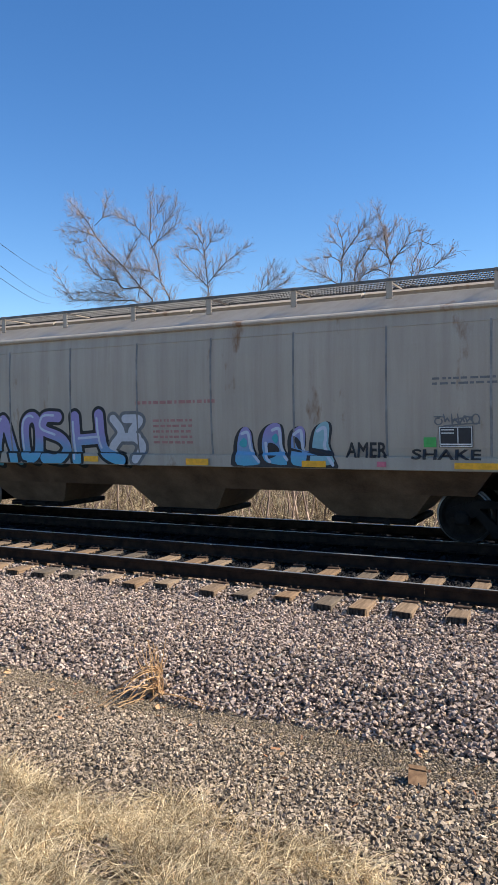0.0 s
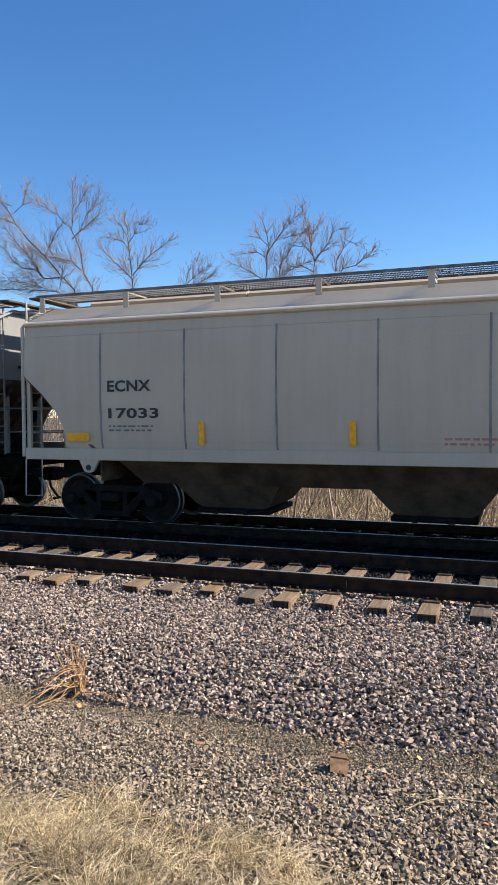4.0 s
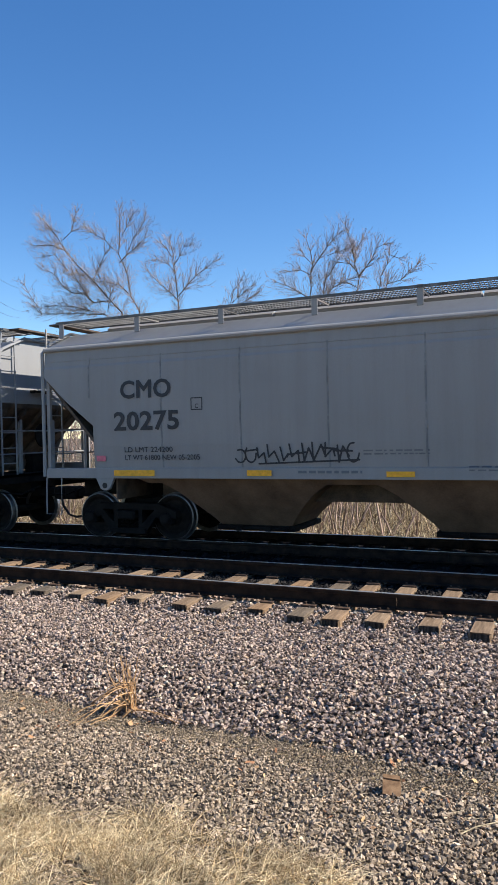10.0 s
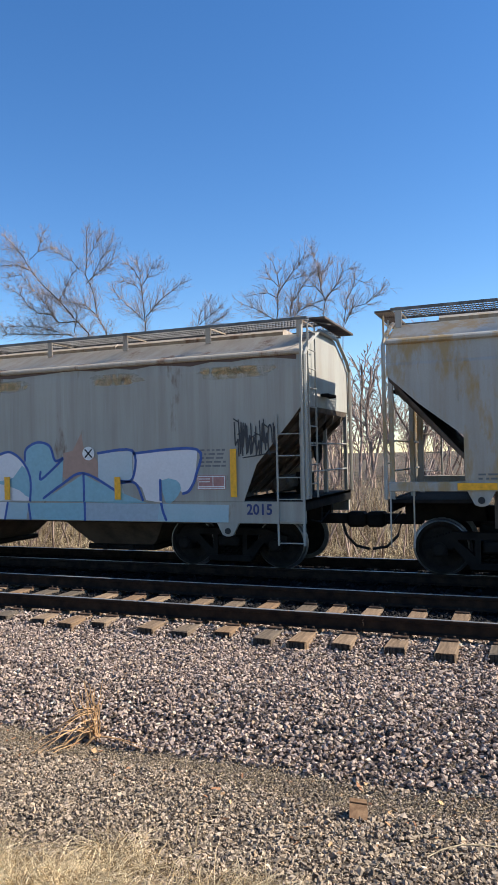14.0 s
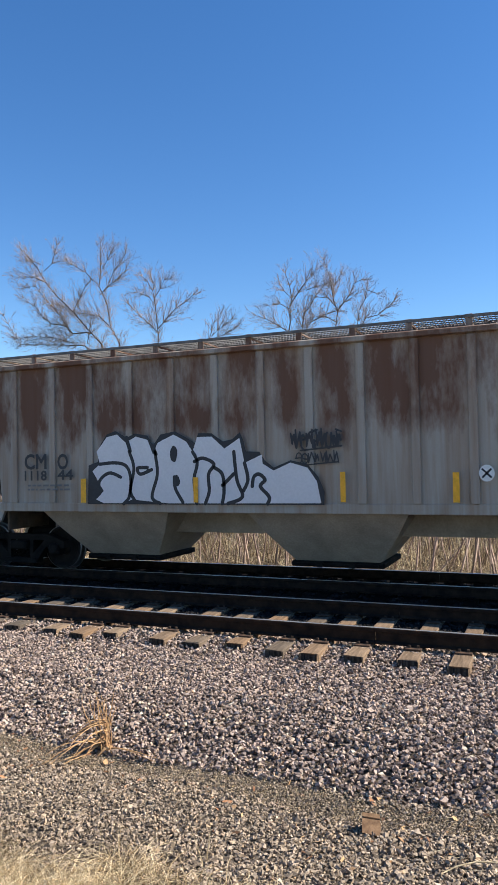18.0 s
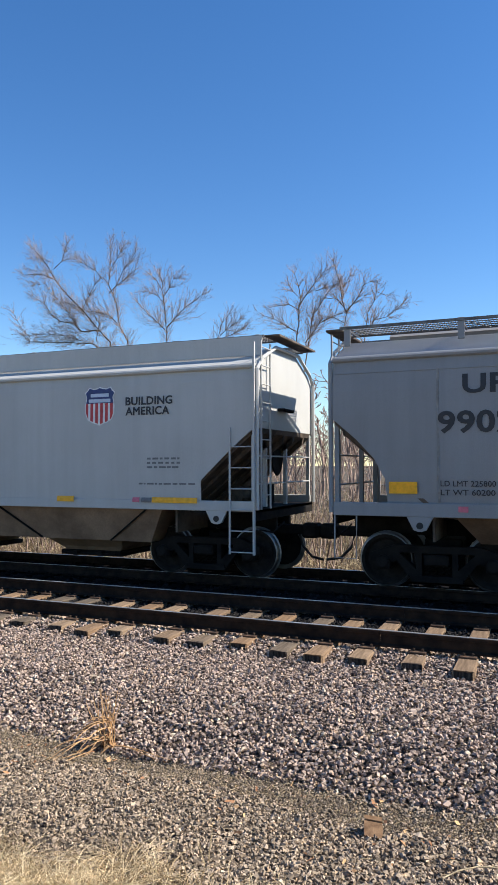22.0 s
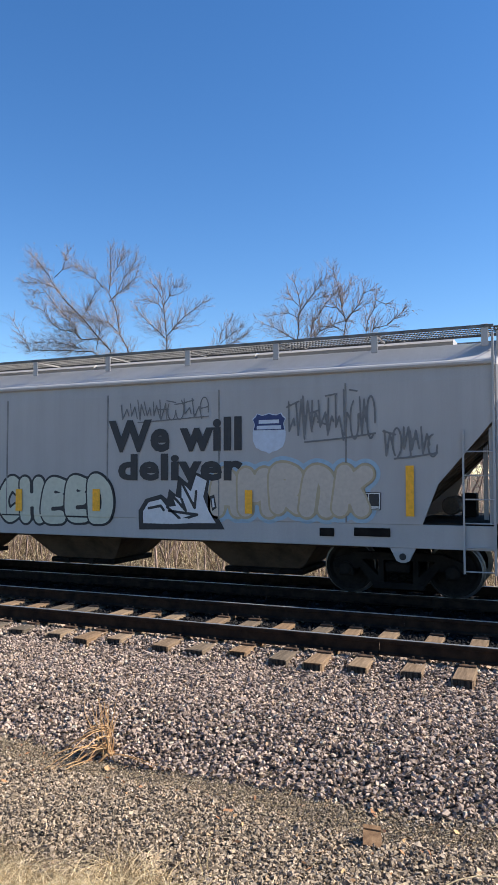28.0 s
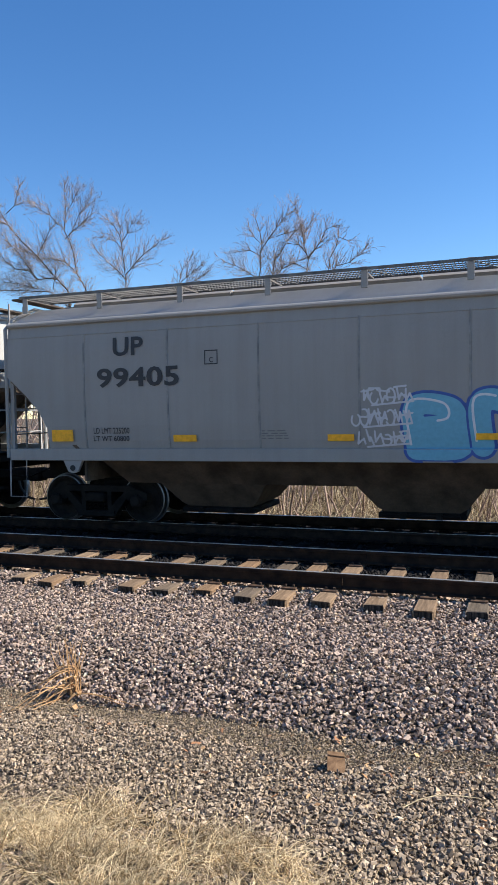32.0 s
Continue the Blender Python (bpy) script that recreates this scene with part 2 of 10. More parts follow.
M["navy"] = plain("navy_paint", (0.016, 0.035, 0.15), 0.5)
M["blue"] = plain("blue_paint", (0.03, 0.09, 0.34), 0.5)
M["red"] = plain("red_paint", (0.50, 0.035, 0.045), 0.5)
M["white"] = plain("white_paint", (0.78, 0.78, 0.76), 0.5, wear=0.15)
M["green"] = plain("green_sticker", (0.06, 0.42, 0.10), 0.5)
M["pink"] = plain("pink_sticker", (0.65, 0.16, 0.22), 0.5)
M["faint"] = plain("faded_lettering", (0.16, 0.16, 0.165), 0.6)
M["redfaint"] = plain("faded_red_lettering", (0.42, 0.20, 0.18), 0.6)

# ---- small mesh helpers ----
def mesh_of(name, bm, smooth=False):
    me = bpy.data.meshes.new(name)
    bm.to_mesh(me)
    bm.free()
    if smooth:
        me.shade_smooth()
    return me


def part(name, bm, material, parent, label="", smooth=False):
    """One bmesh (or ready mesh) as one mesh object under a thing or part."""
    me = bm if isinstance(bm, bpy.types.Mesh) else mesh_of(name, bm, smooth)
    if material is not None and not me.materials:
        me.materials.append(material)
    ob = new(name, me)
    ob.parent = parent
    if label:
        tagged(ob, label)
    return ob


def thing(name, label, category, group="", kind=""):
    return tagged(new(name), label, category, group, kind)


def box(bm, x0, x1, y0, y1, z0, z1, bevel=0.0, m=None):
    r = bmesh.ops.create_cube(bm, size=1, matrix=Matrix.LocRotScale(((x0 + x1) / 2, (y0 + y1) / 2, (z0 + z1) / 2), None, (abs(x1 - x0), abs(y1 - y0), abs(z1 - z0))))
    vs = r["verts"]
    if bevel:
        es = list({e for v in vs for e in v.link_edges})
        g = bmesh.ops.bevel(bm, geom=es, offset=bevel, segments=1, affect="EDGES")
        vs = list({v for f in g["faces"] for v in f.verts} | {v for v in vs if v.is_valid})
    if m is not None:
        bmesh.ops.transform(bm, matrix=m, verts=vs)
    return vs


def prism(bm, outline, axis, lo, hi):
    """An outline (pairs) extruded along axis 'x' or 'y' from lo to hi; pairs are (y, z) or (x, z)."""
    def at(p, d):
        return (d, p[0], p[1]) if axis == "x" else (p[0], d, p[1])
    a = [bm.verts.new(at(p, lo)) for p in outline]
    b = [bm.verts.new(at(p, hi)) for p in outline]
    n = len(outline)
    for i in range(n):
        bm.faces.new((a[i], a[(i + 1) % n], b[(i + 1) % n], b[i]))
    bm.faces.new(a[::-1])
    bm.faces.new(b)
    bmesh.ops.recalc_face_normals(bm, faces=bm.faces[:])


def tube(bm, pts, r, sides=6):
    """A bent round bar through points."""
    rings = []
    pts = [Vector(p) for p in pts]
    for i, p in enumerate(pts):
        d = (pts[min(i + 1, len(pts) - 1)] - pts[max(i - 1, 0)]).normalized()
        u = d.cross(Vector((0.3, 0.2, 0.9)) if abs(d.z) < 0.9 else Vector((1, 0.1, 0))).normalized()
        v = d.cross(u)
        rr = r[i] if isinstance(r, (list, tuple)) else r
        rings.append([bm.verts.new(p + u * rr * math.cos(k * math.tau / sides) + v * rr * math.sin(k * math.tau / sides)) for k in range(sides)])
    for a, b in zip(rings, rings[1:]):
        for k in range(sides):
            bm.faces.new((a[k], a[(k + 1) % sides], b[(k + 1) % sides], b[k]))
    bm.faces.new(rings[0][::-1])
    bm.faces.new(rings[-1])


def lathe(bm, profile, segments=24, m=None):
    """Turns (radius, y) pairs round the y axis."""
    rings = []
    for r, y in profile:
        rings.append([bm.verts.new((r * math.cos(k * math.tau / segments), y, r * math.sin(k * math.tau / segments))) for k in range(segments)])
    for a, b in zip(rings, rings[1:]):
        for k in range(segments):
            bm.faces.new((a[k], b[k], b[(k + 1) % segments], a[(k + 1) % segments]))
    bm.faces.new(rings[0])
    bm.faces.new(rings[-1][::-1])
    if m is not None:
        bmesh.ops.transform(bm, matrix=m, verts=bm.verts[:])


def raw_mesh(name, verts, faces_n, idx, material, flat=False):
    """A big mesh from arrays: verts (n, 3), idx flat, all faces with faces_n corners."""
    me = bpy.data.meshes.new(name)
    verts = np.asarray(verts, np.float32)
    idx = np.asarray(idx, np.int32)
    nf = len(idx) // faces_n
    me.vertices.add(len(verts))
    me.vertices.foreach_set("co", verts.ravel())
    me.loops.add(len(idx))
    me.loops.foreach_set("vertex_index", idx)
    me.polygons.add(nf)
    me.polygons.foreach_set("loop_start", np.arange(nf, dtype=np.int32) * faces_n)
    me.update(calc_edges=True)
    if flat:
        me.shade_flat()
    me.materials.append(material)
    return me


# ---- the ground ----
Y_R1, GAUGE, SPACING = 8.61, 1.507, 3.87
Y_NEAR = Y_R1 + GAUGE / 2                 # middle of the near track
Y_TRAIN = Y_R1 + SPACING + GAUGE / 2      # middle of the train's track
Z_TRAIN = -0.107                          # its rail top
PROFILE = [(-60, 0.35), (-3, 0.32), (1.0, 0.28), (2.2, -0.10), (3.4, -0.32), (4.4, -0.42), (5.0, -0.475), (5.3, -0.47), (6.0, -0.35),
           (6.6, -0.315), (7.4, -0.335), (8.0, -0.325), (8.4, -0.255), (10.9, -0.25), (11.6, -0.36), (12.0, -0.36), (15.3, -0.36), (16.6, -0.75), (18.5, -1.05), (24, -1.0),
           (30, -0.7), (60, -0.3), (3000, 0.2)]


def ground_z(x, y):
    ys, zs = zip(*PROFILE)
    z = np.interp(y, ys, zs)
    near = np.clip((7.0 - y) / 2, 0, 1)
    z = z + near * (0.035 * np.sin(x * 0.9 + y * 1.3) + 0.02 * np.sin(x * 2.7 - y * 2.1))
    return z + 0.05 * np.clip((y - 17) / 6, 0, 1) * np.sin(x * 0.31 + y * 0.23)


def build_ground():
    xs = np.unique(np.concatenate([np.linspace(-3000, -60, 12), np.linspace(-60, -12, 60), np.linspace(-12, 4, 120), np.linspace(4, 60, 60), np.linspace(60, 3000, 12)]))
    ys = np.unique(np.concatenate([np.linspace(-2000, -10, 8), np.linspace(-10, 2, 14), np.linspace(2, 9, 80), np.linspace(9, 20, 60), np.linspace(20, 60, 30), np.linspace(60, 3000, 14)]))
    gx, gy = np.meshgrid(xs, ys)
    gz = ground_z(gx, gy)
    n, k = len(xs), len(ys)
    a = (np.arange(k - 1)[:, None] * n + np.arange(n - 1)).ravel()
    me = raw_mesh("ground", np.stack([gx, gy, gz], -1).reshape(-1, 3), 4, np.stack([a, a + 1, a + n + 1, a + n], 1).ravel(), M["earth"])
    me.materials.append(M["field"])
    me.materials.append(M["shade_bed"])
    me.materials.append(M["pebbles"])
    me.materials.append(M["meadow"])
    fx, fy = np.meshgrid((xs[:-1] + xs[1:]) / 2, (ys[:-1] + ys[1:]) / 2)
    built = (fx < 0.9) & (fx > -1.12 * fy - 1.0)
    near = np.where(built, 0, 3)
    near = np.where(fy < 2.6, 4, near)
    # beyond y = 9.1 the ground takes the colour that holds the train's shade
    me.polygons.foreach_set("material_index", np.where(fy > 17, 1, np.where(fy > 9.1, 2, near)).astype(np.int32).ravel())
    me.shade_smooth()
    tagged(new("ground", me), "stony grey-brown trackside ground with dry field behind", "ground", kind="structure")


build_ground()


def stone_shapes(rng, count):
    """Crushed rock: two uneven four-cornered faces twisted on one another, with a corner or two struck off."""
    tri = np.array([(0, 2, 1), (0, 3, 2), (4, 5, 6), (4, 6, 7)] + [q for k in range(4) for q in ((k, (k + 1) % 4, 4 + k), ((k + 1) % 4, 4 + (k + 1) % 4, 4 + k))])
    out = []
    for _ in range(count):
        turn = rng.uniform(0.25, 1.1)
        a = np.concatenate([np.arange(4) * math.tau / 4, np.arange(4) * math.tau / 4 + turn]) + rng.uniform(-0.35, 0.35, 8)
        r = np.concatenate([rng.uniform(0.8, 1.45, 4), rng.uniform(0.45, 1.25, 4)])
        w = np.stack([np.cos(a) * r, np.sin(a) * r, np.repeat([-0.85, 0.85], 4) + rng.uniform(-0.3, 0.3, 8)], 1)
        w = w * np.array([rng.uniform(0.85, 1.25), rng.uniform(0.6, 0.95), rng.uniform(0.5, 0.85)])
        k = rng.integers(0, 8)
        w[k] *= rng.uniform(0.25, 0.6)
        k = rng.integers(0, 8)
        w[k] *= rng.uniform(0.5, 0.8)
        out.append(w)
    return out, tri


def scatter_stones(name, label, xy, size, lift, material, rng):
    """Loose stones at the places xy with the half-sizes given, turned at random: one mesh."""
    shapes, tri = stone_shapes(rng, 60)
    n = len(xy)
    which = rng.integers(0, len(shapes), n)
    local = np.array(shapes)[which]
    ang = rng.uniform(0, math.tau, (n, 3))
    ca, sa = np.cos(ang), np.sin(ang)
    tilt = 0.9
    ca[:, 1], sa[:, 1] = np.cos(ang[:, 1] * tilt), np.sin(ang[:, 1] * tilt)
    rz = np.zeros((n, 3, 3)); rx = np.zeros((n, 3, 3))
    rz[:, 0, 0] = ca[:, 0]; rz[:, 0, 1] = -sa[:, 0]; rz[:, 1, 0] = sa[:, 0]; rz[:, 1, 1] = ca[:, 0]; rz[:, 2, 2] = 1
    rx[:, 0, 0] = 1; rx[:, 1, 1] = ca[:, 1]; rx[:, 1, 2] = -sa[:, 1]; rx[:, 2, 1] = sa[:, 1]; rx[:, 2, 2] = ca[:, 1]
    w = np.einsum("nij,nkj->nki", rz @ rx, local) * size[:, None, None]
    z = ground_z(xy[:, 0], xy[:, 1]) + lift
    w += np.stack([xy[:, 0], xy[:, 1], z], -1)[:, None, :]
    k = local.shape[1]
    idx = (tri[None] + (np.arange(n) * k)[:, None, None]).ravel()
    return tagged(new(name, raw_mesh(name, w.reshape(-1, 3), 3, idx, material, True)), label, "gravel", kind="stuff")


def spots(rng, y0, y1, density, left=1.12, right=0.9, cap=None):
    """Random places in the strip y0..y1 that fans out to the left along the tracks."""
    area = (y1 - y0) * (left * y1 + 1.0 + right)
    n = int(area * density)
    y = rng.uniform(y0, y1, n)
    x = rng.uniform(-left * y1 - 1.0, right, n)
    ok = x > -left * y - 1.0
    return np.stack([x[ok], y[ok]], 1)


def build_ballast():
    rng = np.random.default_rng(11)
    a = spots(rng, 5.28, 8.45, 2050)
    s = rng.uniform(0.009, 0.022, len(a)) * np.where(rng.random(len(a)) < 0.06, 1.35, 1.0)
    scatter_stones("ballast_shoulder", "coarse angular grey-pink railway ballast", a, s, s * 0.4 + rng.uniform(-0.022, 0.042, len(a)), M["stone"], rng)
    # stones past y = 9.02 are coloured black in place of shade
    for y0, y1, label, mat in ((8.45, 9.02, "coarse ballast round the ties of the near track", "stone"), (9.02, 10.2, "ballast between the near rails, coloured dark for the train's shade", "shade_stone")):
        b = spots(rng, y0, y1, 800)
        s = rng.uniform(0.016, 0.032, len(b))
        scatter_stones("ballast_bed", label, b, s, s * 0.2 + rng.uniform(-0.02, 0.012, len(b)), M[mat], rng)
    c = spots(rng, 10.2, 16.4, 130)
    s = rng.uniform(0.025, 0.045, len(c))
    scatter_stones("ballast_bed", "shaded ballast under the train", c, s, s * 0.3, M["shade_stone"], rng)
    d = spots(rng, 2.6, 5.4, 3800)
    s = rng.uniform(0.0055, 0.0145, len(d)) * np.where(rng.random(len(d)) < 0.08, 1.45, 1.0)
    # a seam of fines at the ballast's foot, coarser stones to the other side
    s = s * np.where(np.abs(d[:, 1] - 5.12 - 0.08 * np.sin(d[:, 0] * 1.7)) < 0.16, 0.62, 1.0) * (1.0 + 0.12 * np.clip(d[:, 0] + 2.2, 0, 2))
    scatter_stones("gravel_verge", "mixed fine gravel and small stones on the verge", d, s, s * 0.35 + rng.uniform(-0.010, 0.018, len(d)), M["gravel"], rng)
    e = spots(rng, 4.93, 5.32, 7000)
    s = rng.uniform(0.003, 0.0075, len(e))
    scatter_stones("fine_grit", "sandy fine grit at the ballast's foot", e, s, s * 0.3 + rng.uniform(0.0, 0.008, len(e)), M["grit"], rng)


build_ballast()


# ---- the tracks ----
RAIL = [(-0.068, -0.180), (0.068, -0.180), (0.068, -0.166), (0.012, -0.150), (0.009, -0.052), (0.036, -0.042), (0.036, -0.008), (0.030, 0.0),
        (-0.030, 0.0), (-0.036, -0.008), (-0.036, -0.042), (-0.009, -0.052), (-0.012, -0.150), (-0.068, -0.166)]


def build_rail(name, y, z, shine):
    ob = thing(name, "rusty brown steel rail with a worn bright head", "rail", "rails of the two tracks", "structure")
    ob.matrix_basis = pose(0, y, z)
    bm = bmesh.new()
    prism(bm, RAIL, "x", -90, -1.99)
    prism(bm, RAIL, "x", -1.984, 60)
    part("rail_body", bm, M["rail"], ob)
    bm = bmesh.new()
    box(bm, -90, 60, -shine, shine, -0.004, 0.003)
    part("rail_head", bm, M["rail_top"], ob, "bright worn running surface")


TIE_STEP = 0.52


def tie_mesh(rng, wood):
    bm = bmesh.new()
    box(bm, -0.115, 0.115, -1.30, 1.30, -0.18, 0.0, 0.012)
    for v in bm.verts:
        v.co += Vector((rng.uniform(-0.008, 0.008), rng.uniform(-0.03, 0.03), rng.uniform(-0.006, 0.004)))
    me = mesh_of("tie", bm)
    me.materials.append(wood)
    me.materials.append(M["tie_end"])
    for p in me.polygons:
        if abs(p.normal.y) > 0.8:
            p.material_index = 1
    return me


# where the near track's ties lie, uneven as they are, and how far their ends stick out
NEAR_TIES = [(-8.01, -0.04), (-7.51, -0.04), (-7.02, 0.04), (-6.36, 0.03), (-5.85, -0.07), (-5.42, 0.06), (-4.68, -0.02), (-4.17, 0.0),
             (-3.63, 0.06), (-3.06, -0.06), (-2.63, -0.09), (-2.12, -0.04), (-1.52, 0.0), (-0.96, -0.12), (-0.40, -0.01)]


def build_track(name, label, y, z, x0, x1, rng, wood, steel, known=()):
    """Ties with plates and spikes; the ends stand proud of the ballast."""
    shapes = [tie_mesh(rng, wood) for _ in range(6)]
    bed = thing(name, label, "railway track", kind="structure")
    plate = bmesh.new()
    for yy in (-GAUGE / 2, GAUGE / 2):
        box(plate, -0.095, 0.095, yy - 0.17, yy + 0.17, 0.0, 0.022, 0.005)
        for sx in (-0.05, 0.05):
            box(plate, sx - 0.012, sx + 0.012, yy - 0.115, yy - 0.085, 0.02, 0.05)
            box(plate, sx - 0.012, sx + 0.012, yy + 0.085, yy + 0.115, 0.02, 0.05)
    plates = mesh_of("tie_plate", plate)
    plates.materials.append(steel)
    places = [(x, dy, 0.4) for x, dy in known]
    for x, way in ((min(p[0] for p in places) if known else x0, 1 if not known else -1), (max(p[0] for p in places) if known else x1, 1)):
        x += way * TIE_STEP if known else 0
        while x0 <= x < x1:
            places.append((x, rng.uniform(-0.06, 0.06), 1.3))
            x += way * (TIE_STEP + rng.uniform(-0.045, 0.045))
    for x, dy, skew in places:
        t = part("tie", rng.choice(shapes), None, bed)
        t.matrix_basis = pose(x, y + dy, z - 0.18 - 0.022 + rng.uniform(-0.006, 0.004), 0, 0, rng.uniform(-skew, skew))
        p = part("tie_plate", plates, None, bed)
        p.matrix_basis = pose(x, y, z - 0.18 - 0.022)


for yy, zz, w in ((Y_R1, 0, 0.022), (Y_R1 + GAUGE, 0, 0.026), (Y_R1 + SPACING, Z_TRAIN, 0.027), (Y_R1 + SPACING + GAUGE, Z_TRAIN, 0.027)):
    build_rail("rail", yy, zz, w)
build_track("near_track", "weathered brown wooden ties with steel plates", Y_NEAR, 0.0, -26, 6, random.Random(5), M["tie"], M["tieplate"], NEAR_TIES)
build_track("far_track", "shaded wooden ties under the passing train", Y_TRAIN, Z_TRAIN, -34, 10, random.Random(6), M["shade_tie"], M["shade_tie"])
# ---- the train ----
def paint_set():
    P = {}
    P["tan"] = car_paint("tan_grey_car_paint", (0.441, 0.385, 0.317), (0.322, 0.252, 0.201), 0.55, (0.227, 0.124, 0.067), 0.0)
    P["white"] = car_paint("dull_white_car_paint", (0.430, 0.444, 0.434), (0.375, 0.375, 0.355), 0.4, (0.373, 0.267, 0.172), 0.25)
    P["grey"] = car_paint("mid_grey_car_paint", (0.305, 0.292, 0.278), (0.245, 0.222, 0.208), 0.4)
    P["dark"] = car_paint("slate_grey_car_paint", (0.269, 0.273, 0.281), (0.214, 0.209, 0.216), 0.4)
    P["pale"] = car_paint("pale_grey_car_paint", (0.420, 0.408, 0.404), (0.336, 0.314, 0.307), 0.35)
    P["clean"] = car_paint("clean_light_grey_car_paint", (0.475, 0.473, 0.457), (0.380, 0.364, 0.347), 0.35)
    P["beige"] = car_paint("beige_grey_car_paint", (0.520, 0.440, 0.345), (0.430, 0.345, 0.265), 0.4)
    P["blotched"] = car_paint("blotched_cream_car_paint", (0.403, 0.385, 0.350), (0.315, 0.261, 0.194), 0.6, (0.366, 0.247, 0.114), 0.55)
    P["stained"] = car_paint("stained_grey_car_paint", (0.387, 0.373, 0.329), (0.271, 0.225, 0.182), 0.6, (0.171, 0.104, 0.068), 0.02)
    P["rusted"] = car_paint("rusted_grey_car_paint", (0.40, 0.358, 0.305), (0.279, 0.175, 0.111), 0.8, (0.125, 0.055, 0.032), 0.84, 0.75, 0.26, (2.83 - 8.33, 0.885))
    P["rustroof"] = car_paint("dusty_tan_roof_paint", (0.42, 0.365, 0.295), (0.29, 0.215, 0.155), 0.6, (0.17, 0.09, 0.055), 0.2, 0.75)
    P["bluish"] = car_paint("pale_blue_grey_car_paint", (0.342, 0.352, 0.368), (0.284, 0.279, 0.292), 0.35)
    return P


PAINT = paint_set()
HALF = 1.60     # half the width of a wagon's body
SHAPES = {
    # side profile (z, inset), end cut (z, inset from the end), sill bottom and top
    "curved": dict(side=[(1.47, 0.075), (1.62, 0.045), (1.9, 0.02), (2.3, 0.005), (2.9, 0.0), (3.3, 0.01), (3.62, 0.035), (3.84, 0.07)],
                   cut=[(1.47, 0.90), (1.85, 0.87), (2.2, 0.68), (2.5, 0.40), (2.85, 0.0)], sill=(1.25, 1.47)),
    "round": dict(side=[(1.47, 0.075), (1.62, 0.045), (1.9, 0.02), (2.3, 0.005), (2.9, 0.0), (3.3, 0.01), (3.62, 0.035), (3.84, 0.07)],
                  cut=[(1.47, 1.10), (1.7, 1.07), (2.36, 0.88), (2.9, 0.5), (3.2, 0.0)], sill=(1.30, 1.47)),
    "angled": dict(side=[(1.47, 0.06), (1.9, 0.02), (2.4, 0.0), (2.9, 0.0), (3.45, 0.01), (3.50, 0.03), (3.84, 0.06)],
                   cut=[(1.47, 1.18), (1.86, 1.18), (2.3, 1.18), (2.83, 0.5), (3.3, 0.0)], sill=(1.27, 1.47)),
    "smooth": dict(side=[(1.45, 0.03), (1.9, 0.01), (2.6, 0.0), (3.3, 0.01), (3.6, 0.02), (3.84, 0.05)],
                   cut=[(1.45, 1.06), (1.81, 1.06), (2.35, 0.48), (2.75, 0.0)], sill=(1.27, 1.45)),
    "flat": dict(side=[(1.26, 0.0), (2.0, 0.0), (3.0, 0.0), (3.55, 0.0), (3.80, 0.02)],
                 cut=[(1.26, 1.1), (1.9, 0.85), (2.6, 0.25), (2.9, 0.0)], sill=(0.88, 1.26)),
    "posted": dict(side=[(1.41, 0.045), (2.0, 0.045), (3.0, 0.045), (4.10, 0.045)],
                   cut=[(1.41, 1.55), (1.9, 1.50), (2.0, 1.45), (3.0, 0.45), (3.3, 0.0)], sill=(1.24, 1.41)),
}


SHAPES["high"] = dict(SHAPES["angled"], side=[(1.58, 0.05)] + SHAPES["angled"]["side"][1:], cut=[(1.58, 1.18)] + SHAPES["angled"]["cut"][1:], sill=(1.43, 1.58))


def side_y(shape, z):
    """Near side's face (negative y) at a height."""
    s = SHAPES[shape]
    if z < s["sill"][1]:
        return -HALF + 0.012
    zs, ins = zip(*s["side"])
    return -HALF + float(np.interp(z, zs, ins))


def cut_x(shape, z):
    zs, ins = zip(*SHAPES[shape]["cut"])
    return float(np.interp(z, zs, ins))


def side_panel(shape, length, far):
    s = SHAPES[shape]
    zs = sorted({z for z, _ in s["side"]} | {z for z, _ in s["cut"]} | {1.55, 1.75, 2.05, 2.65})
    zs = [z for z in zs if s["side"][0][0] <= z <= s["side"][-1][0]]
    bm = bmesh.new()
    k = -1 if far else 1
    rows = []
    for z in zs:
        c = length / 2 - cut_x(shape, z)
        y = side_y(shape, z + 1e-6)
        rows.append([bm.verts.new(p) for p in ((-c, k * y, z), (c, k * y, z), (c, k * (y + 0.02), z), (-c, k * (y + 0.02), z))])
    for a, b in zip(rows, rows[1:]):
        for i in range(4):
            bm.faces.new((a[i], a[(i + 1) % 4], b[(i + 1) % 4], b[i]))
    bm.faces.new(rows[0][::-1])
    bm.faces.new(rows[-1])
    bmesh.ops.recalc_face_normals(bm, faces=bm.faces[:])
    return bm


def strip(bm, shape, x, w, d, z0, z1):
    """An upright rib on the near side that follows its profile."""
    zs = [z0] + [z for z, _ in SHAPES[shape]["side"] if z0 < z < z1] + [z1]
    rows = []
    for z in zs:
        y = side_y(shape, z)
        rows.append([bm.verts.new((x + dx, y + dy, z)) for dx, dy in ((-w / 2, 0.01), (-w * 0.32, -d), (w * 0.32, -d), (w / 2, 0.01))])
    for a, b in zip(rows, rows[1:]):
        for k in range(3):
            bm.faces.new((a[k], a[k + 1], b[k + 1], b[k]))
    bm.faces.new(rows[0][::-1])
    bm.faces.new(rows[-1])


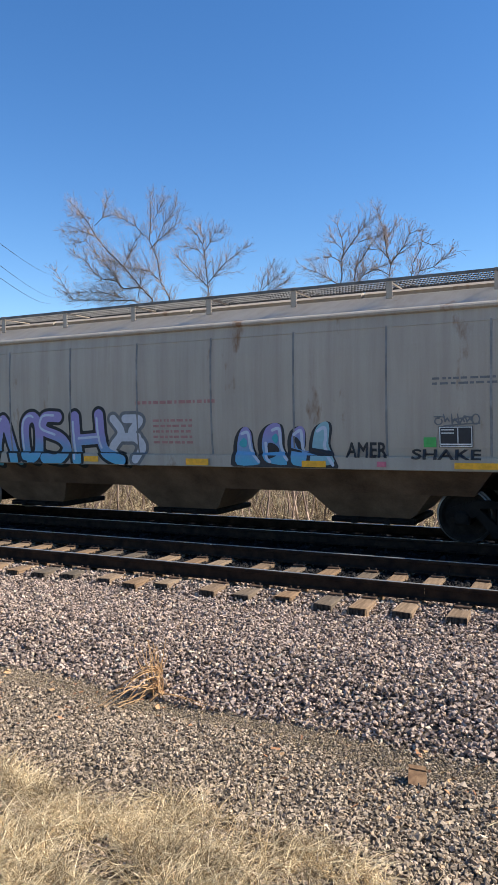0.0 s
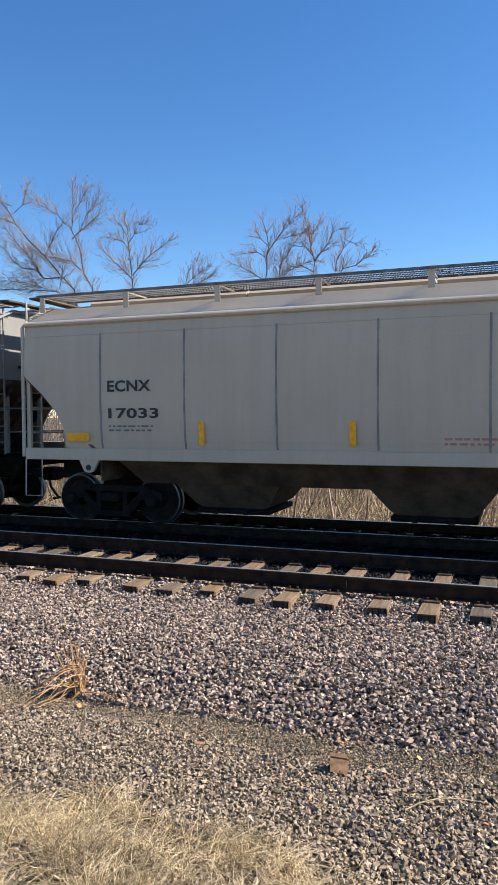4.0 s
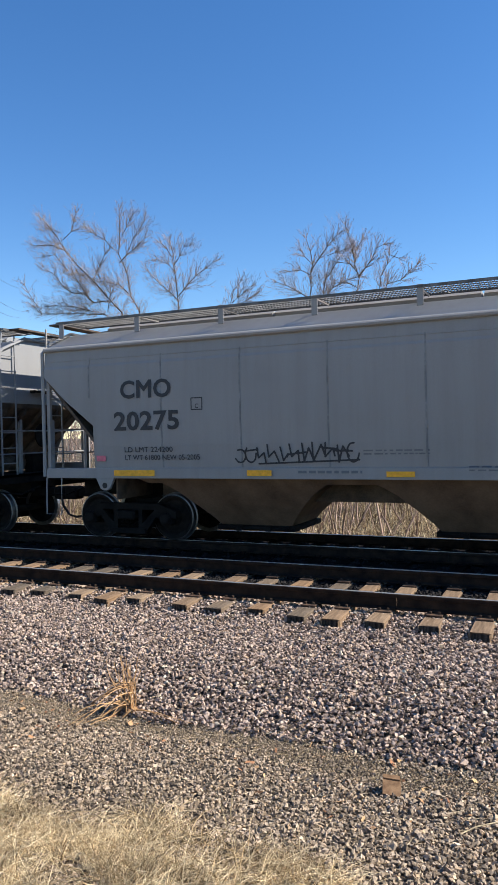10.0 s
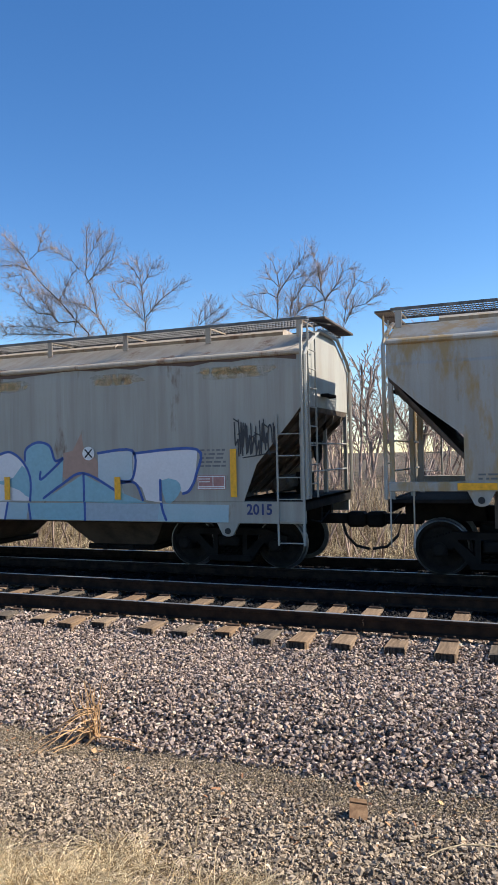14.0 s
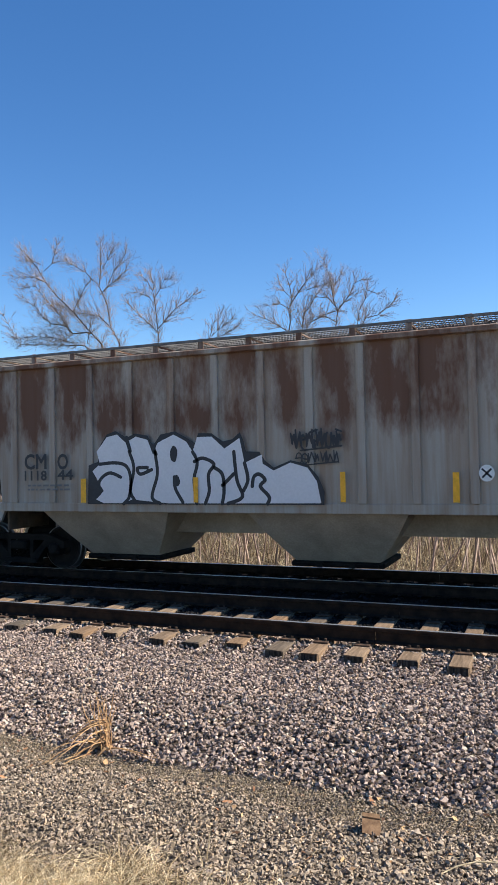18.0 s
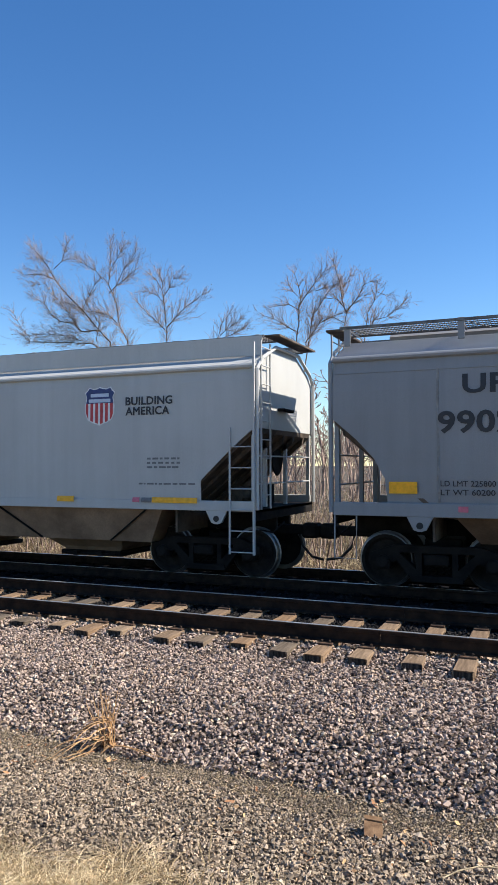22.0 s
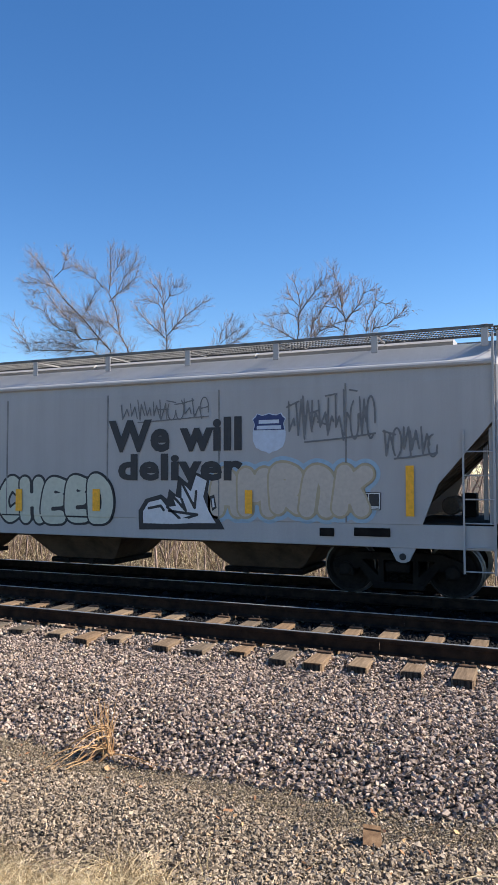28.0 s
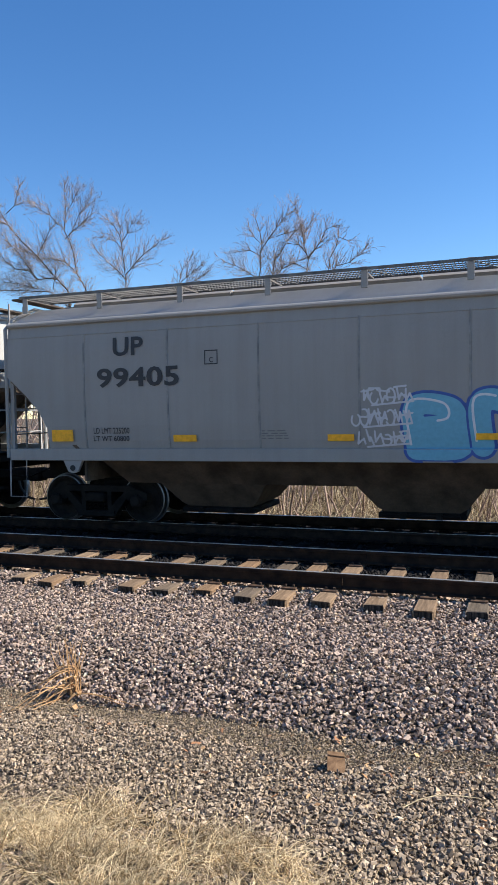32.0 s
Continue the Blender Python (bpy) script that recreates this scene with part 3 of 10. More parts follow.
def wheelset_mesh():
    bm = bmesh.new()
    lathe(bm, [(0.075, -1.05), (0.08, -0.9), (0.08, 0.9), (0.075, 1.05)], 12)
    for sgn in (-1, 1):
        w = bmesh.new()
        y0 = sgn * GAUGE / 2
        prof = [(0.12, -0.10), (0.15, -0.075), (0.17, -0.02), (0.33, -0.015), (0.38, -0.06), (0.432, -0.066), (0.454, -0.058), (0.457, 0.02), (0.462, 0.045),
                (0.487, 0.055), (0.487, 0.075), (0.40, 0.08), (0.38, 0.03), (0.33, 0.01), (0.17, 0.02), (0.12, 0.06)]
        lathe(w, [(r, y0 - sgn * 0.0 + (y if sgn < 0 else -y)) for r, y in prof], 32)
        me = mesh_of("w", w)
        bm.from_mesh(me)
        bpy.data.meshes.remove(me)
    bmesh.ops.recalc_face_normals(bm, faces=bm.faces[:])
    me = mesh_of("wheelset", bm)
    me.materials.append(M["wheel"])
    me.materials.append(M["tread"])
    for p in me.polygons:
        c = p.center
        r = math.hypot(c.x, c.z)
        if r > 0.44 or (r > 0.425 and abs(p.normal.y) < 0.75):
            p.material_index = 1
    return me


def frame_mesh():
    """A cast truck side frame: sloping tension and compression members round two openings."""
    bm = bmesh.new()
    y0, y1 = -0.085, 0.085
    bar = [((-1.06, 0.60), (-1.06, 0.40), (-0.70, 0.40), (-0.70, 0.60))]
    prism(bm, [(-1.10, 0.46), (-0.68, 0.46), (-0.60, 0.62), (0.60, 0.62), (0.68, 0.46), (1.10, 0.46), (1.10, 0.60), (0.70, 0.74), (-0.70, 0.74), (-1.10, 0.60)], "y", y0, y1)
    prism(bm, [(-0.72, 0.56), (-0.60, 0.60), (-0.26, 0.28), (-0.30, 0.16), (-0.40, 0.16)], "y", y0, y1)
    prism(bm, [(0.72, 0.56), (0.40, 0.16), (0.30, 0.16), (0.26, 0.28), (0.60, 0.60)], "y", y0, y1)
    prism(bm, [(-0.42, 0.15), (0.42, 0.15), (0.40, 0.25), (-0.40, 0.25)], "y", y0 - 0.03, y1 + 0.03)
    for sx in (-0.29, 0.29):
        box(bm, sx - 0.045, sx + 0.045, y0, y1, 0.24, 0.64)
    for sx in (-0.89, 0.89):
        box(bm, sx - 0.12, sx + 0.12, y0 - 0.05, y1, 0.33, 0.50, 0.02)
    return mesh_of("side_frame", bm)


def cap_mesh():
    bm = bmesh.new()
    lathe(bm, [(0.115, 0.0), (0.115, -0.06), (0.085, -0.085), (0.03, -0.09)], 14)
    return mesh_of("bearing_cap", bm)


def spring_mesh():
    bm = bmesh.new()
    tube(bm, [(0.045 * math.cos(a * 0.9), 0.045 * math.sin(a * 0.9), 0.25 + a * 0.0098) for a in range(0, 24)], 0.012, 4)
    return mesh_of("spring", bm)


SHARED = dict(wheelset=wheelset_mesh(), frame=frame_mesh(), cap=cap_mesh(), spring=spring_mesh())
for k in ("frame", "cap", "spring"):
    SHARED[k].materials.append(M["under"])
WHEELS = []


def build_truck(car, x):
    bm = bmesh.new()
    box(bm, -0.20, 0.20, -1.18, 1.18, 0.42, 0.60, 0.03)
    box(bm, -0.32, 0.32, -0.3, 0.3, 0.58, 0.80, 0.03)
    box(bm, -0.55, 0.55, -0.62, 0.62, 0.20, 0.46, 0.02)
    tk = part("truck", bm, M["under"], car, "sooty cast-steel two-axle truck")
    tk.matrix_basis = pose(x, 0, 0)
    for sy in (-1, 1):
        f = part("side_frame", SHARED["frame"], None, tk)
        f.matrix_basis = pose(0, sy * 1.0, 0)
        for sx in (-0.17, -0.06, 0.06, 0.17):
            s = part("spring", SHARED["spring"], None, tk)
            s.matrix_basis = pose(sx, sy * 1.0, 0)
        for sx in (-0.89, 0.89):
            c = part("bearing_cap", SHARED["cap"], None, tk)
            c.matrix_basis = pose(sx, sy * 1.10, 0.457, 0, 0, 0 if sy < 0 else 180)
    for sx in (-0.89, 0.89):
        w = part("wheelset", SHARED["wheelset"], None, tk, "steel wheels with bright treads on one axle")
        w.matrix_basis = pose(sx, 0, 0.457)
        WHEELS.append((w, sx, car))
    return tk


ARCH = ((1.0, 0.49), (0.96, 0.445), (0.87, 0.395), (0.68, 0.325), (0.42, 0.26), (0.15, 0.20), (0.0, 0.175))


STRAIGHT = ((1.0, 0.325), (0.55, 0.265), (0.0, 0.175))


def arched_bay(pitch, z_top, profile):
    """A discharge bay between rounded arches: wide at the sill, curving in to the gate."""
    bm = bmesh.new()
    rings = []
    for k, h in profile:
        z = 0.34 + (z_top - 0.34) * k
        hy = float(np.interp(z, [0.34, 0.8, z_top], [0.70, 1.10, HALF - 0.12]))
        rings.append([bm.verts.new((sx * h * pitch, sy * hy, z)) for sx, sy in ((-1, -1), (1, -1), (1, 1), (-1, 1))])
    for a, b in zip(rings, rings[1:]):
        for k in range(4):
            bm.faces.new((a[k], a[(k + 1) % 4], b[(k + 1) % 4], b[k]))
    bm.faces.new(rings[0])
    bm.faces.new(rings[-1][::-1])
    bmesh.ops.recalc_face_normals(bm, faces=bm.faces[:])
    return bm


def hopper_mesh(w_top, w_bot, z_top):
    """One discharge bay: a tapering box with a gate frame under it."""
    bm = bmesh.new()
    rings = []
    for z, hx, hy in ((z_top, w_top / 2, 1.02), (0.42, w_bot / 2 + 0.12, 0.72), (0.34, w_bot / 2, 0.66)):
        rings.append([bm.verts.new((sx * hx, sy * hy, z)) for sx, sy in ((-1, -1), (1, -1), (1, 1), (-1, 1))])
    for a, b in zip(rings, rings[1:]):
        for k in range(4):
            bm.faces.new((a[k], a[(k + 1) % 4], b[(k + 1) % 4], b[k]))
    bm.faces.new(rings[0])
    bm.faces.new(rings[-1][::-1])
    bmesh.ops.recalc_face_normals(bm, faces=bm.faces[:])
    return bm


def gate_mesh(w):
    bm = bmesh.new()
    box(bm, -w / 2 - 0.10, w / 2 + 0.10, -0.75, 0.75, 0.235, 0.335, 0.015)
    tube(bm, [(-w / 2, -0.80, 0.29), (w / 2, -0.80, 0.29)], 0.025, 8)
    for sx in (-0.3, 0.3):
        box(bm, sx - 0.05, sx + 0.05, -0.86, -0.74, 0.24, 0.34)
    return bm


def ladder(car, x, y, wide, z0, z1, step, material, rungs_out=0.04, tall=None):
    """Two stiles and rungs on a side; the outer stile may run taller."""
    bm = bmesh.new()
    box(bm, x - wide / 2 - 0.014, x - wide / 2 + 0.014, y - 0.025, y + 0.012, z0, z1)
    lad = part("ladder", bm, material, car, "thin steel corner ladder")
    bm = bmesh.new()
    box(bm, x + wide / 2 - 0.018, x + wide / 2 + 0.018, y - 0.025, y + 0.025, z0, tall or z1)
    part("stile", bm, material, lad)
    z = z0 + 0.04
    while z < z1:
        bm = bmesh.new()
        tube(bm, [(x - wide / 2, y - rungs_out * 0.4, z), (x + wide / 2, y - rungs_out * 0.4, z)], 0.011, 6)
        part("rung", bm, material, lad)
        z += step
    return lad


def grating(bm, x0, x1, y0, y1, z, step=0.058):
    """An open running board: edge bars and cross bars with daylight between."""
    for k in range(6):
        yy, w = y0 + (y1 - y0) * k / 5, (0.012 if k in (0, 5) else 0.004)
        box(bm, x0, x1, yy - w, yy + w, z - (0.045 if k in (0, 5) else 0.02), z)
    n = int((x1 - x0) / step)
    for k in range(n + 1):
        x = x0 + (x1 - x0) * k / n
        v = [bm.verts.new((x + sx * 0.004, yy, z + dz)) for yy in (y0, y1) for dz in (-0.021, 0.003) for sx in (-1, 1)]
        for f in ((0, 1, 5, 4), (2, 6, 7, 3), (0, 4, 6, 2), (1, 3, 7, 5), (0, 2, 3, 1), (4, 5, 7, 6)):
            bm.faces.new([v[i] for i in f])


def build_roof(car, shape, length, mat, tall=0.0):
    s = SHAPES[shape]
    ze = s["side"][-1][0]
    ye = -HALF + s["side"][-1][1]
    zr = 4.30 if shape != "posted" else 4.34
    a = length / 2
    bm = bmesh.new()
    outline = [(ye - 0.03, ze - 0.03), (ye - 0.03, ze + 0.02), (-1.30, ze + 0.14), (-0.62, zr - 0.04), (-0.42, zr), (0.42, zr), (0.62, zr - 0.04), (1.30, ze + 0.14),
               (-ye + 0.03, ze + 0.02), (-ye + 0.03, ze - 0.03)]
    prism(bm, outline, "x", -a + 0.035, a - 0.035)
    roof = part("roof", bm, mat, car, "sloping sheet roof")
    # eave tube
    bm = bmesh.new()
    for sy in (-1, 1):
        if shape == "posted":
            box(bm, -a, a, sy * (HALF + 0.0) - 0.05, sy * HALF + 0.05, ze - 0.02, ze + 0.07, 0.01)
        else:
            tube(bm, [(-a, sy * (ye - 0.025), ze), (a, sy * (ye - 0.025), ze)], 0.045, 8)
    part("eave", bm, mat, roof, "rounded eave rail", smooth=False)
    # long trough hatch
    bm = bmesh.new()
    n = 4
    for k in range(n):
        x0 = -a + 0.7 + (length - 1.4) * k / n
        x1 = -a + 0.7 + (length - 1.4) * (k + 1) / n - 0.05
        prism(bm, [(-0.33, zr), (-0.33, zr + 0.08), (-0.24, zr + 0.14), (0.24, zr + 0.14), (0.33, zr + 0.08), (0.33, zr)], "x", x0, x1)
    part("hatch", bm, mat, roof, "long trough hatch covers")
    # running boards on both sides of the hatch, and across the ends
    zb = 4.46 if shape != "posted" else 4.44
    for sy in (-1, 1):
        bm = bmesh.new()
        y0, y1 = sorted((sy * 1.20, sy * 0.36))
        if shape == "smooth":
            y0, y1 = sorted((sy * 1.10, sy * 0.45))
        grating(bm, -a + 0.02, a - 0.02, y0, y1, zb)
        rb = part("running_board", bm, M["board"], car, "open steel grating walkway along the roof")
        tagged(rb, kind="stuff")
        if sy < 0:
            box_step = 1.72 if shape != "posted" else 0.93
            k = int(length / box_step)
            for i in range(k + 1):
                x = -a + 0.15 + (length - 0.3) * i / k
                bm = bmesh.new()
                if shape == "smooth":
                    box(bm, x - 0.05, x + 0.05, y0, y0 + 0.03, zb - 0.07, zb + 0.015)
                else:
                    box(bm, x - 0.055, x + 0.055, y0 + 0.0, y0 + 0.03, zb - 0.34, zb + 0.012, 0.006)
                    box(bm, x - 0.012, x + 0.012, y0, y1, zb - 0.06, zb - 0.03)
                    bm2 = bmesh.new()
                    tube(bm2, [(x + 0.05, y0 + 0.02, zb - 0.05), (x + 0.42, y0 + 0.55, zb - 0.09)], 0.010, 5)
                    part("brace", bm2, M["board"], rb)
                part("bracket", bm, mat, rb)
    for sx in (-1, 1):
        bm = bmesh.new()
        x0, x1 = sorted((sx * (a - 0.01), sx * (a + 0.27)))
        for k in range(9):
            x = x0 + (x1 - x0) * k / 8
            box(bm, x - 0.006, x + 0.006, -1.05, 1.05, zb - 0.036, zb)
        for yy in (-1.05, -0.5, 0, 0.5, 1.05):
            box(bm, x0, x1, yy - 0.012, yy + 0.012, zb - 0.03, zb - 0.002)
        tagged(part("end_walkway", bm, M["shade_brown"], car, "short grating over the wagon's end"), kind="stuff")
    if shape == "smooth":
        # solid fascia along the walkway, and a lower slotted toe rail
        bm = bmesh.new()
        box(bm, -a + 0.04, a - 0.04, -1.125, -1.11, 4.09, zb - 0.012)
        part("fascia", bm, mat, car, "plain walkway fascia plate")
    return roof


def build_end(car, shape, length, sx, mat, zr=4.28):
    """One end: end wall, slope sheet, posts, platform, brake gear."""
    s = SHAPES[shape]
    a = length / 2
    zc = s["cut"][-1][0]
    ze = s["side"][-1][0]
    w = HALF - 0.04
    bm = bmesh.new()
    top = 4.30 if shape != "posted" else 4.34
    out = [(-w, zc), (-w, ze + 0.02), (-1.30, ze + 0.145), (-0.62, top - 0.035), (-0.42, top + 0.005), (0.42, top + 0.005), (0.62, top - 0.035), (1.30, ze + 0.145), (w, ze + 0.02), (w, zc)]
    bm_f = bmesh.new()
    xf = sx * (a + 0.045)
    tube(bm_f, [(xf, -w - 0.01, 1.3), (xf, -w - 0.01, ze - 0.05), (xf, -1.32, ze + 0.16), (xf, -0.64, top - 0.01), (xf, 0.64, top - 0.01), (xf, 1.32, ze + 0.16), (xf, w + 0.01, ze - 0.05), (xf, w + 0.01, 1.3)], 0.036, 6)
    part("end_frame", bm_f, mat, car, "bent tube frame round the end")
    prism(bm, out, "x", sx * (a - 0.03), sx * (a - 0.005))
    bmesh.ops.recalc_face_normals(bm, faces=bm.faces[:])
    part("end_wall", bm, mat if mat != PAINT["rusted"] else PAINT["beige"], car)
    # slope sheet in to the hopper
    run = 2.1
    bm = bmesh.new()
    foot = s["sill"][0] + 0.05
    run *= (zc - foot) / (zc - 0.96)
    prism(bm, [(sx * (a - 0.01), zc), (sx * (a - 0.03), zc - 0.09), (sx * (a - run), foot - 0.06), (sx * (a - run - 0.03), foot)], "y", -w + 0.02, w - 0.02)
    bmesh.ops.recalc_face_normals(bm, faces=bm.faces[:])
    # the sheet's dark brown is painted shade with ground bounce in it
    sl = part("slope_sheet", bm, M["shade_brown"], car, "steep slope sheet under the end")
    for yy in (-1.15, -0.55, 0.0, 0.55, 1.15):
        bm = bmesh.new()
        prism(bm, [(sx * (a - 0.03), zc - 0.085), (sx * (a - 0.06), zc - 0.24), (sx * (a - run - 0.02), foot - 0.1), (sx * (a - run), foot - 0.04)], "y", yy - 0.035, yy + 0.035)
        bmesh.ops.recalc_face_normals(bm, faces=bm.faces[:])
        part("stiffener", bm, M["shade_brown"], sl)
    # bolster web and platform
    bm = bmesh.new()
    box(bm, sx * (a - 1.62) - 0.02, sx * (a - 1.62) + 0.02, -w + 0.1, w - 0.1, 0.85, 1.75)
    part("bolster_web", bm, M["shade_brown"], car, "upright plate over the truck")
    bm = bmesh.new()
    x0, x1 = sorted((sx * (a + 0.02), sx * (a - 1.3)))
    box(bm, x0, x1, -w, w, 1.24, 1.30, 0.008)
    box(bm, *sorted((sx * (a + 0.02), sx * (a - 0.06))), -w - 0.02, w + 0.02, 1.10, 1.31, 0.01)
    for k in range(2):
        box(bm, *sorted((sx * (a - 0.06), sx * (a - 1.4))), (-0.42, 0.30)[k], (-0.30, 0.42)[k], 0.86, 1.24)
    part("end_platform", bm, M["under"], car, "end sill and step platform")
    for yy in (-w + 0.06, -0.55, 0.55, w - 0.06):
        bm = bmesh.new()
        x = sx * (a - (0.05 if abs(yy) > 1 else 0.22))
        box(bm, x - 0.035, x + 0.035, yy - 0.035, yy + 0.035, 1.28, zc + 0.02)
        part("end_post", bm, mat, car)
    bm = bmesh.new()
    for z in (1.75, 2.25):
        tube(bm, [(sx * (a - 0.03), -w + 0.06, z), (sx * (a - 0.03), w - 0.06, z)], 0.015, 6)
    part("handrail", bm, mat, car)
    # end ladder
    bm = bmesh.new()
    xo = sx * (a + 0.06)
    for yy in (-1.42, -0.98):
        box(bm, xo - 0.014, xo + 0.014, yy - 0.014, yy + 0.014, 1.3, 4.3)
    le = part("end_ladder", bm, mat, car, "ladder up the wagon's end")
    for k in range(9):
        bm = bmesh.new()
        tube(bm, [(xo, -1.42, 1.55 + 0.33 * k), (xo, -0.98, 1.55 + 0.33 * k)], 0.012, 6)
        part("rung", bm, mat, le)
    # brake platform and box
    bm = bmesh.new()
    x0, x1 = sorted((sx * (a + 0.01), sx * (a + 0.15)))
    for k in range(5):
        x = x0 + (x1 - x0) * k / 4
        box(bm, x - 0.01, x + 0.01, -0.45, 0.05, 3.12, 3.15)
    for yy in (-0.45, 0.05):
        box(bm, x0, x1, yy - 0.012, yy + 0.012, 3.10, 3.16)
    tagged(part("brake_step", bm, M["under"], car, "small grating step"), kind="stuff")
    if sx > 0:
        bm = bmesh.new()
        lathe(bm, [(0.26, -0.015), (0.28, 0.0), (0.26, 0.015), (0.245, 0.0)], 20, Matrix.Rotation(radians(90), 4, "Z"))
        for k in range(5):
            t = k * math.tau / 5
            tube(bm, [(0, 0, 0), (0, 0.25 * math.cos(t), 0.25 * math.sin(t))], 0.014, 5)
        bw = part("brake_wheel", bm, M["under"], car, "spoked hand brake wheel")
        bw.matrix_basis = pose(a - 0.30, 0.30, 2.15)
        bm = bmesh.new()
        lathe(bm, [(0.0001, -0.5), (0.14, -0.47), (0.16, -0.38), (0.16, 0.38), (0.14, 0.47), (0.0001, 0.5)], 16, Matrix.Translation((a - 0.80, -0.1, 1.52)))
        part("air_tank", bm, M["shade_brown"], car, "horizontal air reservoir")
        bm = bmesh.new()
        box(bm, a - 0.70, a - 0.45, 0.1, 0.55, 1.30, 1.72, 0.02)
        part("brake_valve", bm, M["under"], car)
    # coupler with hoses
    bm = bmesh.new()
    box(bm, *sorted((sx * (a - 0.3), sx * (a + 0.42))), -0.10, 0.10, 0.76, 0.94, 0.02)
    box(bm, *sorted((sx * (a + 0.36), sx * (a + 0.70))), -0.19, 0.17, 0.70, 0.98, 0.05)
    cp = part("coupler", bm, M["under"], car, "knuckle coupler")
    bm = bmesh.new()
    tube(bm, [(sx * (a + 0.15), 0.35, 0.75), (sx * (a + 0.22), 0.34, 0.5), (sx * (a + 0.42), 0.30, 0.30), (sx * (a + 0.68), 0.22, 0.26)], 0.028, 6)
    part("air_hose", bm, M["hose"], cp)
    bm = bmesh.new()
    tube(bm, [(sx * (a + 0.05), -0.25, 1.0), (sx * (a + 0.08), -0.9, 0.86), (sx * (a + 0.06), -1.5, 0.95)], 0.016, 6)
    part("uncoupling_lever", bm, M["under"], cp)


def build_car(spec):
    """A covered hopper wagon; its origin lies at rail top under its middle."""
    shape, length, mat = spec["shape"], spec["len"], PAINT[spec["paint"]]
    s = SHAPES[shape]
    a = length / 2
    car = thing("hopper_car", spec["label"], "hopper car", "cars of the passing train")
    part("side_panel", side_panel(shape, length, False), mat, car, "shaded steel side sheet", smooth=False)
    part("side_panel", side_panel(shape, length, True), mat, car)
    z0, z1 = s["sill"]
    for sy in (-1, 1):
        bm = bmesh.new()
        y0, y1 = sorted((sy * (HALF - 0.012), sy * (HALF - 0.12)))
        box(bm, -a, a, y0, y1, z0, z1, 0.008)
        part("side_sill", bm, mat, car, "long side sill")
    for d in spec.get("ribs", ()):
        bm = bmesh.new()
        x = d - a
        if shape == "posted":
            box(bm, x - 0.07, x + 0.07, -HALF - 0.012, -HALF + 0.06, 1.41, 4.06, 0.008)
            part("side_post", bm, mat, car)
        else:
            zlo = max(s["side"][0][0], min([z for z, c in s["cut"] if min(d, length - d) >= c] or [s["side"][0][0]]))
            strip(bm, shape, x, 0.045 if shape == "curved" else 0.038, 0.012, zlo + 0.01, s["side"][-1][0] - 0.22)
            part("side_rib", bm, mat if shape == "high" else M["seam"], car)
    if shape in ("curved", "angled", "round"):
        bm = bmesh.new()
        zt = s["side"][-1][0] - 0.24
        y = side_y(shape, zt)
        box(bm, -a + 0.02, a - 0.02, y - 0.010, y + 0.01, zt - 0.008, zt + 0.008, 0.003)
        part("chord_seam", bm, mat, car, "lap seam under the top chord")
    build_roof(car, shape, length, PAINT["rustroof"] if spec["paint"] == "stained" else mat)
    for sx in (-1, 1):
        build_end(car, shape, length, sx, mat)
        build_truck(car, sx * (a - (1.22 if shape == "smooth" else 1.6)))
        # jacking pad with its round hole, beside the truck
        bm = bmesh.new()
        px = sx * (a - (0.75 if shape == "smooth" else 1.42))
        prism(bm, [(px - 0.21, z0 + 0.005), (px - 0.10, z0 - 0.21), (px - 0.03, z0 - 0.235), (px + 0.03, z0 - 0.235), (px + 0.10, z0 - 0.21), (px + 0.21, z0 + 0.005)], "y", -HALF + 0.02, -HALF + 0.09)
        jp = part("jacking_pad", bm, mat, car)
        bm = bmesh.new()
        lathe(bm, [(0.055, 0.0), (0.055, -0.012), (0.02, -0.014)], 14, Matrix.Translation((px, -HALF + 0.018, z0 - 0.14)))
        part("lifting_hole", bm, M["hose"], jp, "dark round lifting hole")
        if sx > 0:
            ladder(car, a - 0.23, -HALF - 0.02, 0.46, 0.52, 2.75, 0.37, mat, tall=4.25)
        else:
            ladder(car, -a + 0.23, HALF + 0.02, 0.46, 0.52, 2.75, 0.37, mat)
            bm = bmesh.new()
            tube(bm, [(-a + 0.03, -HALF - 0.01, z0), (-a + 0.03, -HALF - 0.03, 0.55), (-a + 0.40, -HALF - 0.03, 0.55), (-a + 0.40, -HALF - 0.01, z0)], 0.014, 6)
            part("stirrup", bm, mat, car, "bent step iron")
    # lower shell and bays
    n = spec.get("bays", 3)
    pitch = (length - 4.3) / n if shape != "posted" else 4.42
    low = M["lower_" + spec["lower"]]
    bm = bmesh.new()
    zt, zm = z0 + 0.06, {"smooth": 0.62, "angled": z0 - 0.10, "high": z0 - 0.08, "posted": z0 - 0.02}.get(shape, 0.80)
    e = a - 2.15
    rings = []
    for z, hx, hy in ((zt, e + 0.25, HALF - 0.13), (zm, e - 0.15, {"smooth": 1.22, "angled": HALF - 0.22, "high": HALF - 0.2, "posted": HALF - 0.3}.get(shape, 1.02))):
        rings.append([bm.verts.new((kx * hx, ky * hy, z)) for kx, ky in ((-1, -1), (1, -1), (1, 1), (-1, 1))])
    for k in range(4):
        bm.faces.new((rings[0][k], rings[0][(k + 1) % 4], rings[1][(k + 1) % 4], rings[1][k]))
    bm.faces.new(rings[0])
    bm.faces.new(rings[1][::-1])
    bmesh.ops.recalc_face_normals(bm, faces=bm.faces[:])
    part("lower_shell", bm, low, car, "grimy lower body over the bays, darker paints hold shade")
